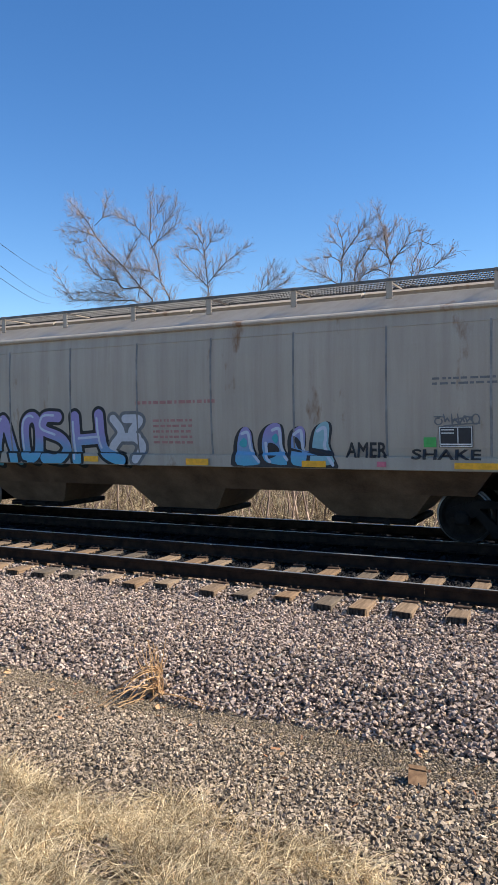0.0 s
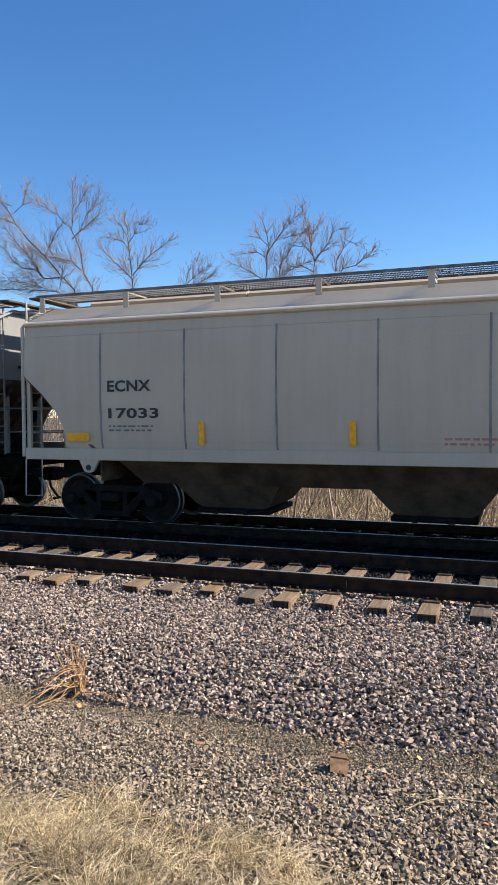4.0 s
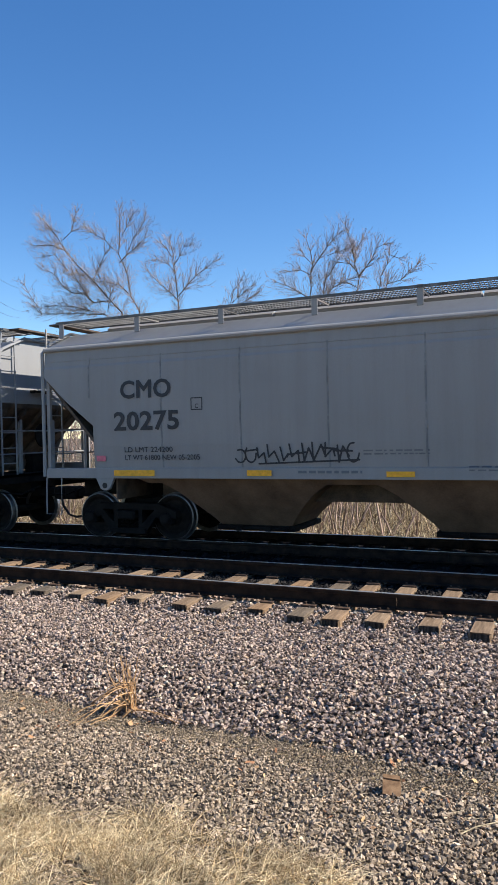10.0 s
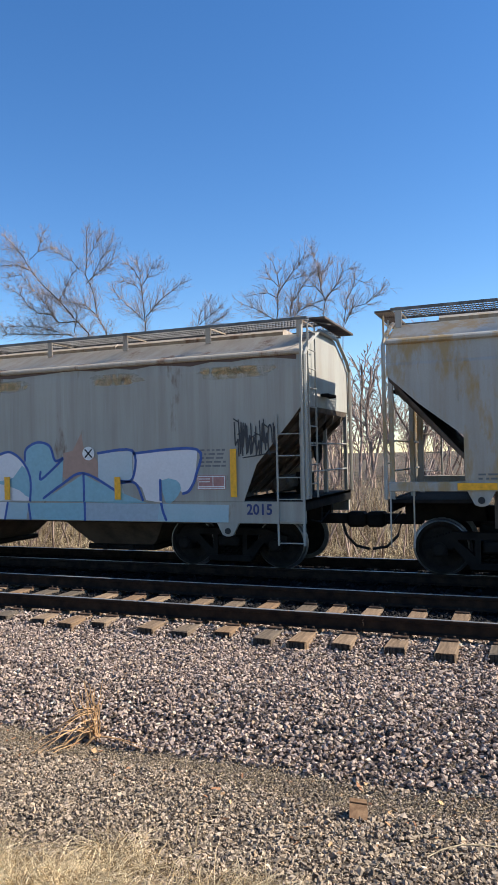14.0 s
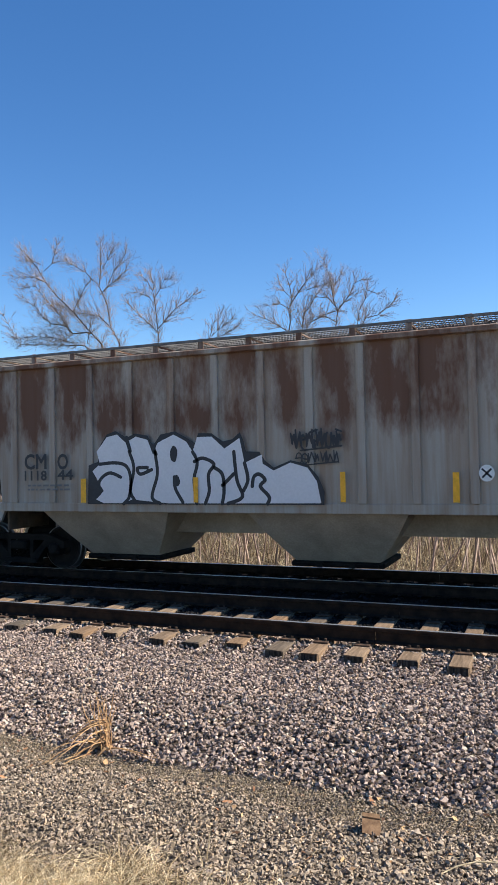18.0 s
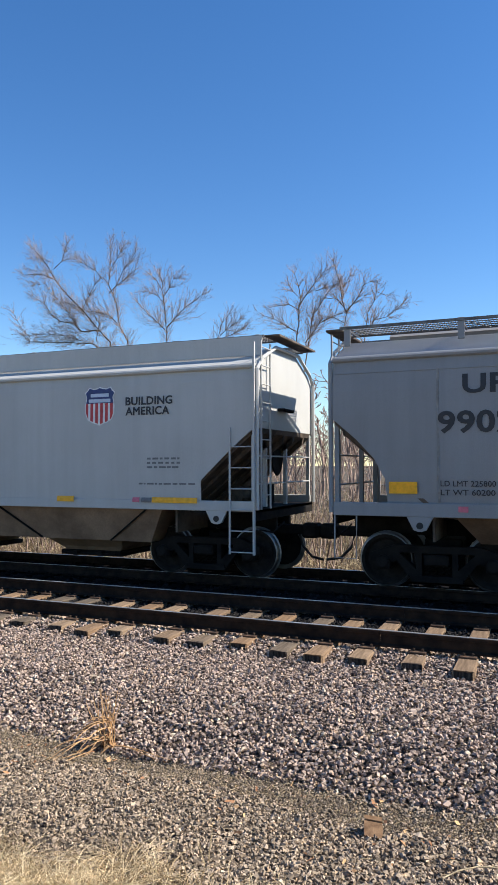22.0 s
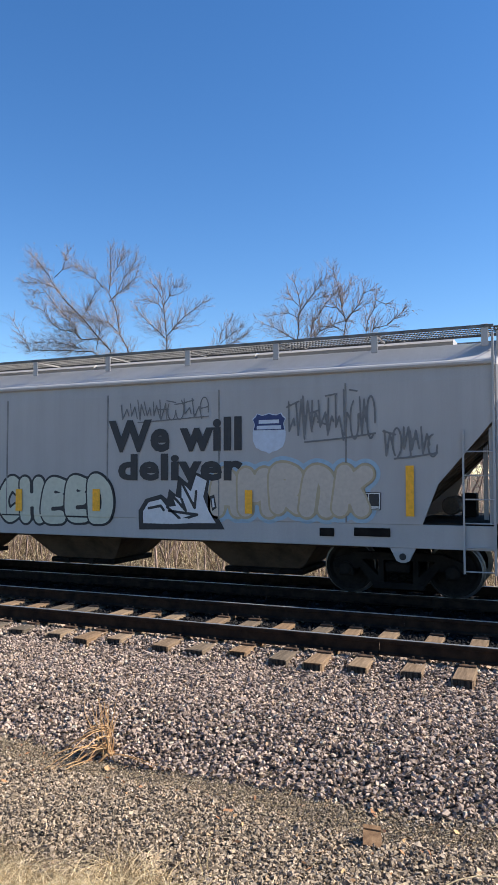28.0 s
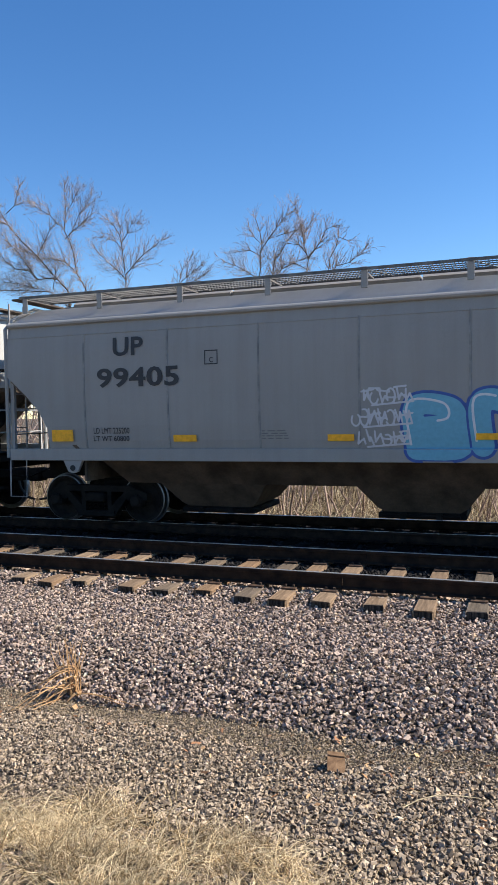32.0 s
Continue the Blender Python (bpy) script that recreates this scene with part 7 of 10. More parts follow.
    spray_area(c, "black", 2.2, [(9.45, 2.34), (9.61, 2.46), (9.8, 2.48), (9.92, 2.28), (9.87, 1.89), (9.66, 1.99), (9.61, 2.24)], root, "counter", turn=3)
    spray_area(c, "black", 2.2, [(9.97, 2.28), (10.18, 2.13), (10.12, 1.8), (9.91, 1.65), (9.76, 1.68), (9.97, 1.89)], root, "counter", turn=3)
    spray_area(c, "black", 2.2, [(10.71, 2.78), (10.83, 2.81), (11.07, 2.72), (11.02, 2.49), (10.92, 2.4), (10.75, 2.5)], root, "counter", turn=3)
    spray_area(c, "black", 2.2, [(10.77, 2.08), (10.96, 1.98), (11.2, 2.02), (11.3, 1.74), (11.1, 1.65), (10.82, 1.75)], root, "counter", turn=3)
    spray_area(c, "black", 2.2, [(11.63, 2.48), (11.82, 2.54), (12.09, 2.53), (12.13, 2.28), (11.95, 2.24), (11.77, 2.11), (11.63, 2.29)], root, "counter", turn=3)
    spray_area(c, "black", 2.2, [(11.76, 1.97), (11.95, 2.11), (12.17, 2.15), (12.23, 1.92), (12.12, 1.74), (11.87, 1.79)], root, "counter", turn=3)
    spray_area(c, "black", 2.2, [(11.26, 2.76), (11.38, 2.71), (11.42, 2.34), (11.32, 2.11), (11.21, 2.16)], root, "counter", turn=3)
    spray_area(c, "black", 2.2, [(12.45, 2.5), (12.58, 2.51), (12.64, 2.32), (12.67, 1.96), (12.83, 1.61), (12.7, 1.7), (12.57, 1.92), (12.53, 2.23)], root, "counter", turn=3)
    spray_area(c, "leafgreen", 2.5, [(10.84, 1.81), (11.06, 1.89), (11.26, 1.77), (11.1, 1.67), (10.91, 1.7)], root, "counter", turn=3)
    spray_area(c, "leafgreen", 2.5, [(11.84, 1.92), (12.04, 2.01), (12.18, 1.92), (12.11, 1.78), (11.9, 1.81)], root, "counter", turn=3)
    spray_lines(c, "chalk", 0.04, 2.9, root, [[(8.59, 2.38), (8.81, 2.48), (9.06, 2.45)], [(11.63, 2.43), (11.81, 2.29), (12.09, 2.28), (12.2, 2.34)], [(10.77, 2.26), (10.82, 1.98), (11.11, 1.88), (11.25, 2.12)], [(11.81, 2.11), (11.87, 1.88)]], "highlight")


def curl_piece(c):
    """Violet and blue curling letters with black lines and a ragged black edge."""
    root = spray_area(c, "black", 0.2, [(1.22, 1.34), (1.17, 1.75), (0.89, 1.98), (0.42, 2.38), (0.69, 2.31), (1.07, 2.28), (1, 2.51), (1.19, 2.61), (1.59, 2.57), (1.87, 2.65), (2.15, 2.86), (2.74, 2.91), (3.05, 2.86), (3.15, 2.7), (3.36, 2.79), (3.76, 2.87), (4.25, 3), (4.54, 3.03), (4.82, 3.17), (4.9, 3.3), (4.99, 3.11), (5.28, 3.15), (5.45, 3.02), (5.68, 3.08), (6.07, 3.04), (6.15, 3.16), (6.4, 3.09), (6.78, 3.13), (6.81, 1.35)], None, "graffiti", label="violet and blue curling graffiti")
    spray_area(c, "grape", 0.7, [(1.17, 1.32), (1.17, 1.75), (1.35, 2.07), (1.32, 2.33), (1.51, 2.5), (1.78, 2.52), (2, 2.34), (2.09, 2.66), (2.26, 2.8), (2.9, 2.86), (3.05, 2.77), (3.36, 2.76), (4.25, 2.85), (4.35, 2.96), (4.58, 2.92), (4.82, 2.85), (4.86, 3.03), (5.14, 3.07), (5.41, 2.91), (5.52, 2.68), (5.65, 2.95), (5.94, 3.03), (6.15, 2.95), (6.28, 3.01), (6.83, 3.01), (6.81, 1.36)], root, "letter_fill")
    spray_area(c, "pool", 0.95, [(1.17, 1.75), (1.06, 1.87), (0.57, 2.27), (1.24, 2.2), (1.39, 2.53), (1.76, 2.49), (1.95, 2.34), (1.75, 1.97), (1.46, 1.75), (1.26, 1.61)], root, "letter_fill", turn=3)
    spray_area(c, "pool", 0.95, [(2.61, 1.33), (2.56, 1.86), (2.78, 2.1), (3.35, 2.12), (3.9, 2.08), (3.94, 1.7), (4.33, 1.75), (4.56, 1.56), (4.6, 1.34)], root, "letter_fill")
    spray_area(c, "pool", 0.95, [(3.35, 2.12), (3.27, 2.48), (3.05, 2.77), (3.36, 2.79), (3.81, 2.89), (4.35, 2.91), (4.53, 2.86), (4.32, 2.66), (3.95, 2.49), (4.14, 2.36), (4.33, 1.89), (3.94, 1.85)], root, "letter_fill")
    spray_area(c, "pool", 0.95, [(4.34, 2.66), (4.72, 2.85), (4.81, 2.71), (4.73, 2.44), (4.53, 2.4)], root, "letter_fill")
    spray_area(c, "pool", 0.95, [(5.58, 2.73), (5.72, 2.97), (5.98, 3.03), (6.15, 2.88), (6.19, 2.66), (6.01, 2.52), (5.71, 2.59)], root, "letter_fill", turn=3)
    spray_area(c, "pool", 0.95, [(4.79, 1.34), (4.81, 1.47), (5.16, 1.52), (5.56, 1.46), (5.56, 1.35)], root, "letter_fill")
    spray_lines(c, "black", 0.075, 1.6, root, [[(1.95, 2.34), (1.81, 2.52), (1.51, 2.5), (1.33, 2.31), (1.38, 1.97), (1.63, 1.92), (1.77, 2.12), (1.73, 2.19)], [(2.9, 2.86), (3.1, 2.7), (3.25, 2.55), (3.43, 2.44), (3.49, 2.18), (3.25, 2.16), (2.89, 2.24)], [(2.63, 1.71), (2.42, 1.91), (2.39, 2.16), (2.62, 2.4), (2.88, 2.2), (3.35, 2.12), (3.93, 2.09), (3.92, 1.49)], [(2.73, 2.13), (3.04, 2.14), (3.29, 1.95), (3.42, 1.56)]], "outline")
    spray_lines(c, "black", 0.075, 1.6, root, [[(3.9, 2.49), (4.58, 2.7)], [(4, 2.46), (4.71, 2.25)], [(4, 2.46), (4.33, 2.17), (4.38, 1.94)], [(3.99, 1.73), (4.33, 1.81), (4.52, 1.67), (4.59, 1.42)]], "outline")
    spray_lines(c, "black", 0.075, 1.6, root, [[(4.82, 2.85), (4.81, 2.57), (4.71, 2.3), (5.01, 2.22), (5.22, 2.06), (5.24, 1.84), (5.07, 1.61), (5.16, 1.47)], [(4.86, 3.01), (5.14, 3.06), (5.41, 2.91), (5.5, 2.69), (5.31, 2.47), (5.13, 2.53), (5.18, 2.74)], [(5.26, 2.02), (5.28, 2.24), (5.49, 2.42), (5.75, 2.41), (5.92, 2.23), (5.98, 2.01)], [(5.65, 2.95), (5.94, 3.03), (6.15, 2.93), (6.2, 2.66), (6.02, 2.55), (5.91, 2.67), (5.96, 2.76)]], "outline")
    spray_lines(c, "black", 0.075, 1.6, root, [[(6.02, 2.55), (6.27, 2.39), (6.46, 2.17), (6.47, 1.95)], [(5.17, 1.74), (5.35, 1.85), (5.57, 1.76), (5.59, 1.38)], [(5.57, 2.06), (5.61, 1.83), (5.7, 1.79)]], "outline")
    spray_lines(c, "chalk", 0.024, 2.1, root, [[(3.26, 1.95), (3.39, 1.56)], [(1.53, 2.45), (1.75, 2.45)], [(4.91, 2.94), (5.14, 3.01), (5.32, 2.92)], [(5.72, 2.9), (5.94, 2.98), (6.11, 2.88)]], "highlight")
    spray_lines(c, "chalk", 0.024, 2.1, root, [[(5.31, 2.2), (5.49, 2.35), (5.71, 2.35)], [(5.26, 1.78), (5.39, 1.81), (5.52, 1.7)], [(1.59, 1.97), (1.7, 2.09)], [(4.09, 1.7), (4.33, 1.75)]], "highlight")
    spray_area(c, "black", 1.9, [(2.51, 2.2), (2.6, 2.4), (2.89, 2.36), (3.04, 2.26), (2.73, 2.17), (2.56, 2.01)], root, "counter", turn=3)
    spray_area(c, "black", 1.9, [(4.07, 2.36), (4.24, 2.26), (4.33, 1.98), (4.19, 2.08)], root, "counter", turn=3)
    spray_area(c, "black", 1.9, [(2.98, 1.71), (3.08, 1.74), (3.15, 1.37), (3.03, 1.37)], root, "counter", turn=3)
    spray_area(c, "black", 1.9, [(5.55, 2.06), (5.66, 2.03), (5.63, 1.83), (5.55, 1.88)], root, "counter", turn=3)
    spray_area(c, "leafgreen", 2.1, [(2.49, 2.15), (2.62, 2.27), (2.73, 2.21), (2.6, 2.03)], root, "counter")
    spray_area(c, "black", 2, [(5.65, 1.52), (5.72, 1.62), (5.87, 1.58), (5.92, 1.33), (5.69, 1.31)], root, "counter", turn=3)
    spray_area(c, "black", 2, [(6.03, 1.48), (6.13, 1.56), (6.28, 1.49), (6.3, 1.32), (6.04, 1.32)], root, "counter", turn=3)
    spray_area(c, "leafgreen", 2.2, [(5.7, 1.47), (5.77, 1.55), (5.84, 1.46), (5.8, 1.34), (5.71, 1.34)], root, "counter", turn=3)
    spray_area(c, "black", 0.3, [(6.14, 1.33), (6.17, 2.99), (6.61, 3.08), (6.92, 3.16), (7.4, 3.05), (7.57, 3.17), (7.98, 3.17), (8.09, 3.03), (7.92, 2.88), (8.04, 2.57), (8.05, 1.91), (8.2, 1.35)], root, "rim")
    spray_area(c, "grape", 0.8, [(6.14, 1.33), (6.17, 2.86), (6.42, 2.95), (7.33, 2.91), (7.51, 2.95), (7.98, 3.03), (7.86, 2.78), (7.97, 2.52), (7.99, 2.01), (7.79, 1.76), (8.07, 1.35)], root, "letter_fill")
    spray_area(c, "pool", 1, [(6.14, 1.39), (6.4, 1.71), (6.89, 1.76), (7.07, 1.44), (6.64, 1.34)], root, "letter_fill", turn=3)
    spray_area(c, "foam", 1.2, [(7.79, 1.76), (8.02, 1.79), (8.28, 1.6), (8.16, 1.34), (7.95, 1.4), (7.9, 1.6)], root, "letter_fill")
    spray_lines(c, "black", 0.075, 1.6, root, [[(7.33, 2.91), (7.3, 2.74), (7.45, 2.59), (7.48, 2.38), (7.2, 2.23), (7.02, 2.02), (7.14, 1.79), (7.43, 1.68)], [(7.51, 2.95), (7.57, 2.69), (7.8, 2.47)], [(7.99, 2.01), (7.79, 2.06), (7.59, 1.96), (7.59, 1.79), (7.84, 1.7), (8.05, 1.79)], [(6.09, 2.24), (6.28, 2.29), (6.4, 2.03), (6.34, 1.81)]], "outline")
    spray_area(c, "black", 1.9, [(6.57, 2.5), (6.72, 2.6), (6.91, 2.49), (6.81, 2.34), (6.63, 2.26)], root, "counter", turn=3)
    spray_area(c, "black", 1.9, [(7.08, 2.02), (7.2, 2.23), (7.16, 1.91), (7.4, 1.68), (7.2, 1.76)], root, "counter")
    spray_lines(c, "chalk", 0.024, 2.1, root, [[(7.21, 2.83), (7.42, 2.59), (7.44, 2.41)], [(7.64, 1.91), (7.64, 1.79), (7.84, 1.75)], [(6.47, 2.03), (6.44, 1.86)]], "highlight")
    r = random.Random(12)
    for k in range(46):                          # ragged flicks and dots over the top edge
        x = 1.6 + k * 0.145
        z = 2.42 + 0.09 * min(x, 6.0) + r.uniform(-0.08, 0.04)
        run = [(x, z - 0.1), (x + r.uniform(-0.1, 0.1), z + r.uniform(0.06, 0.2)), (x + r.uniform(-0.12, 0.12), z + r.uniform(0.16, 0.3))]
        decal(c, "flick", field_bm([run], r.uniform(0.05, 0.11), 0.025), "black", 0.4, root)
    for x, z, q in ((2.25, 2.88, 0.09), (3.6, 3.12, 0.04), (4.72, 3.3, 0.08), (6.1, 3.15, 0.05), (6.9, 3.2, 0.05), (7.35, 3.3, 0.06)):
        bm = bmesh.new()
        poly(bm, ring(x, z, q, q * 1.1, 16, r, 0.12))
        decal(c, "paint_splash", bm, "darkgrey", 0.5, root)


def chalk_piece(c):
    """White bubble letters with a black edge, running out in a long rounded tail."""
    root = spray_area(c, "black", 0.6, [(3.68, 1.39), (3.7, 2.13), (3.92, 2.2), (3.96, 2.5), (4.12, 2.71), (4.31, 2.77), (4.56, 2.64), (4.74, 2.71), (5.01, 2.66), (5.12, 2.47), (5.28, 2.67), (5.58, 2.72), (5.81, 2.6), (5.98, 2.5), (6.06, 2.67), (6.32, 2.66), (6.54, 2.51), (6.72, 2.54), (6.87, 2.66), (6.94, 2.5), (6.98, 2.32), (7.23, 2.31), (7.33, 2.16), (7.49, 2.03), (7.8, 2.15), (8.1, 2.08), (8.29, 1.86), (8.39, 1.62), (8.38, 1.39)], None, "graffiti", label="white bubble graffiti with black edges")
    spray_area(c, "foam", 1.1, [(3.87, 1.48), (4.04, 1.64), (3.79, 2.02), (3.96, 2.15), (3.89, 2.39), (4.12, 2.66), (4.35, 2.7), (4.54, 2.54), (4.61, 2.32), (4.59, 2.57), (4.76, 2.65), (5.01, 2.58), (5.12, 2.31), (5.22, 2.52), (5.55, 2.66), (5.81, 2.53), (5.94, 2.34), (6.03, 2.6), (6.32, 2.6), (6.57, 2.38), (6.86, 2.56), (6.95, 2.12), (7.28, 2.26), (7.29, 2.1), (7.49, 1.98), (7.8, 2.11), (8.1, 2.02), (8.26, 1.79), (8.33, 1.42), (5.44, 1.41), (4.66, 1.48), (4.48, 1.41), (4.04, 1.41)], root, "letter_fill")
    spray_lines(c, "black", 0.065, 1.6, root, [[(3.96, 2.15), (4.3, 2.17), (4.55, 2.1), (4.64, 1.85), (4.6, 1.53), (4.48, 1.4)], [(3.95, 1.59), (3.95, 1.83), (4.17, 1.98), (4.42, 1.9)], [(4.61, 2.38), (4.71, 2.06), (4.63, 1.64), (4.75, 1.43)], [(5.16, 2.36), (5.21, 1.95), (5.09, 1.53), (5.26, 1.41)]], "outline")
    spray_lines(c, "black", 0.065, 1.6, root, [[(5, 2.07), (4.79, 2.06), (4.85, 1.95), (5.09, 2.03)], [(5.94, 2.34), (6.03, 2.14), (5.96, 1.83), (6.01, 1.41)], [(5.56, 1.89), (5.58, 1.68), (5.73, 1.43)], [(5.97, 2.16), (6.14, 2.22), (6.36, 2.11), (6.25, 1.93), (6.26, 1.63), (6.18, 1.41)]], "outline")
    spray_lines(c, "black", 0.065, 1.6, root, [[(6.36, 2.05), (6.52, 1.93), (6.55, 1.63), (6.51, 1.41)], [(6.75, 2.32), (6.8, 1.83), (6.9, 1.53), (6.62, 1.41)], [(6.95, 2.12), (7.01, 1.83), (6.92, 1.63)], [(6.74, 1.93), (6.52, 1.73)]], "outline")
    spray_lines(c, "black", 0.065, 1.6, root, [[(7.09, 1.71), (7.12, 1.87), (7.22, 1.92), (7.33, 1.82), (7.24, 1.71), (7.4, 1.53), (7.37, 1.41)], [(4.56, 2.64), (4.64, 2.38)], [(5.12, 2.47), (5.19, 2.31)]], "outline")
    spray_area(c, "black", 1.9, [(5.48, 2.35), (5.55, 2.46), (5.63, 2.37), (5.59, 2.17), (5.5, 2.2)], root, "counter", turn=3)
    spray_area(c, "black", 1.9, [(5.56, 1.89), (5.63, 1.92), (5.68, 1.79), (5.61, 1.72)], root, "counter", turn=3)


def tall_letters(c, runs, fill="dusk", line="hose", w=0.22, edge=0.13):
    """Tall narrow letters: a dark edge, a clouded fill, a pale shine along one side."""
    rounded = [[tuple(p) for p in spin(run, 5)] for run in runs]
    root = decal(c, "graffiti", field_bm(rounded, w + edge, 0.03), line, 0.5, label="tall narrow sprayed letters")
    for k, run in enumerate(rounded):
        decal(c, "letter_fill", field_bm([run], w, 0.025), fill, 1.0 + 0.2 * k, root)
        if fill == "dusk":
            decal(c, "highlight", field_bm([[(x - 0.06, z + 0.03) for x, z in run[1:max(6, len(run) // 2)]]], 0.05, 0.015), "paleblue", 2.6, root)
    return root


def fingers_piece(c):
    """Four fat clouded fingers with a dark line and pale shines."""
    root = spray_area(c, "black", 0.4, [(9.6, 1.21), (9.58, 1.54), (9.63, 1.79), (9.74, 1.95), (9.88, 1.98), (9.99, 1.88), (10.01, 1.69), (10.05, 1.52), (10.16, 1.36), (10.2, 1.22)], None, "graffiti", label="blue and violet clouded graffiti fingers", turn=3)
    spray_area(c, "dusk", 0.7, [(9.68, 1.3), (9.66, 1.54), (9.7, 1.79), (9.78, 1.95), (9.88, 1.98), (9.96, 1.88), (9.98, 1.69), (10.01, 1.53), (10.09, 1.41), (10.12, 1.31)], root, "letter_fill", turn=3)
    spray_area(c, "black", 0.9, [(10.23, 1.26), (10.1, 1.49), (10.09, 1.74), (10.19, 1.94), (10.37, 2.04), (10.57, 2.02), (10.62, 1.84), (10.62, 1.59), (10.71, 1.43), (10.77, 1.21)], root, "edge_stroke", turn=3)
    spray_area(c, "dusk", 1.2, [(10.28, 1.35), (10.18, 1.52), (10.18, 1.74), (10.25, 1.94), (10.39, 2.04), (10.53, 2.02), (10.57, 1.84), (10.57, 1.6), (10.64, 1.47), (10.68, 1.31)], root, "letter_fill", turn=3)
    spray_area(c, "black", 1.4, [(10.73, 1.21), (10.67, 1.54), (10.68, 1.79), (10.77, 1.94), (10.93, 1.99), (11.02, 1.89), (11.02, 1.69), (11.02, 1.55), (11.32, 1.5), (11.32, 1.22)], root, "edge_stroke", turn=3)
    spray_area(c, "dusk", 1.7, [(10.79, 1.31), (10.74, 1.56), (10.75, 1.79), (10.82, 1.94), (10.94, 1.99), (11.01, 1.89), (11, 1.69), (11, 1.56), (11.23, 1.52), (11.22, 1.32)], root, "letter_fill", turn=3)
    spray_area(c, "black", 1.9, [(11.06, 1.21), (11.06, 1.55), (11.1, 1.79), (11.18, 1.96), (11.33, 2.05), (11.47, 2.05), (11.51, 1.92), (11.47, 1.69), (11.53, 1.49), (11.6, 1.23)], root, "edge_stroke", turn=3)
    spray_area(c, "ice", 2.2, [(11.13, 1.33), (11.13, 1.58), (11.16, 1.79), (11.22, 1.96), (11.33, 2.05), (11.43, 2.05), (11.46, 1.92), (11.43, 1.69), (11.48, 1.53), (11.53, 1.34)], root, "letter_fill", turn=3)
    spray_area(c, "black", 2.6, [(10.28, 1.42), (10.28, 1.64), (10.34, 1.7), (10.47, 1.64), (10.51, 1.54), (10.45, 1.46)], root, "counter", turn=3)
    spray_area(c, "black", 2.6, [(10.91, 1.53), (10.81, 1.72), (10.84, 1.8), (10.93, 1.69), (10.97, 1.55)], root, "counter", turn=3)
    spray_lines(c, "paleblue", 0.055, 3, root, [[(9.78, 1.86), (9.9, 1.88), (9.93, 1.69), (9.96, 1.56), (10.12, 1.36)], [(10.25, 1.69), (10.27, 1.44), (10.34, 1.36)], [(10.39, 1.92), (10.52, 1.94), (10.54, 1.69), (10.58, 1.54), (10.67, 1.4)], [(10.8, 1.84), (10.93, 1.91), (10.95, 1.69), (10.98, 1.55), (11.09, 1.5), (11.2, 1.52)]], "highlight")
    spray_lines(c, "paleblue", 0.055, 3, root, [[(11.24, 1.9), (11.37, 1.96), (11.39, 1.79), (11.36, 1.65), (11.42, 1.49), (11.52, 1.32)]], "highlight")
    spray_area(c, "teal", 2.7, [(9.72, 1.69), (9.81, 1.78), (9.88, 1.72), (9.85, 1.62), (9.76, 1.62)], root, "highlight", turn=3)
    spray_area(c, "teal", 2.7, [(10.37, 1.78), (10.46, 1.86), (10.5, 1.76), (10.45, 1.68)], root, "highlight", turn=3)


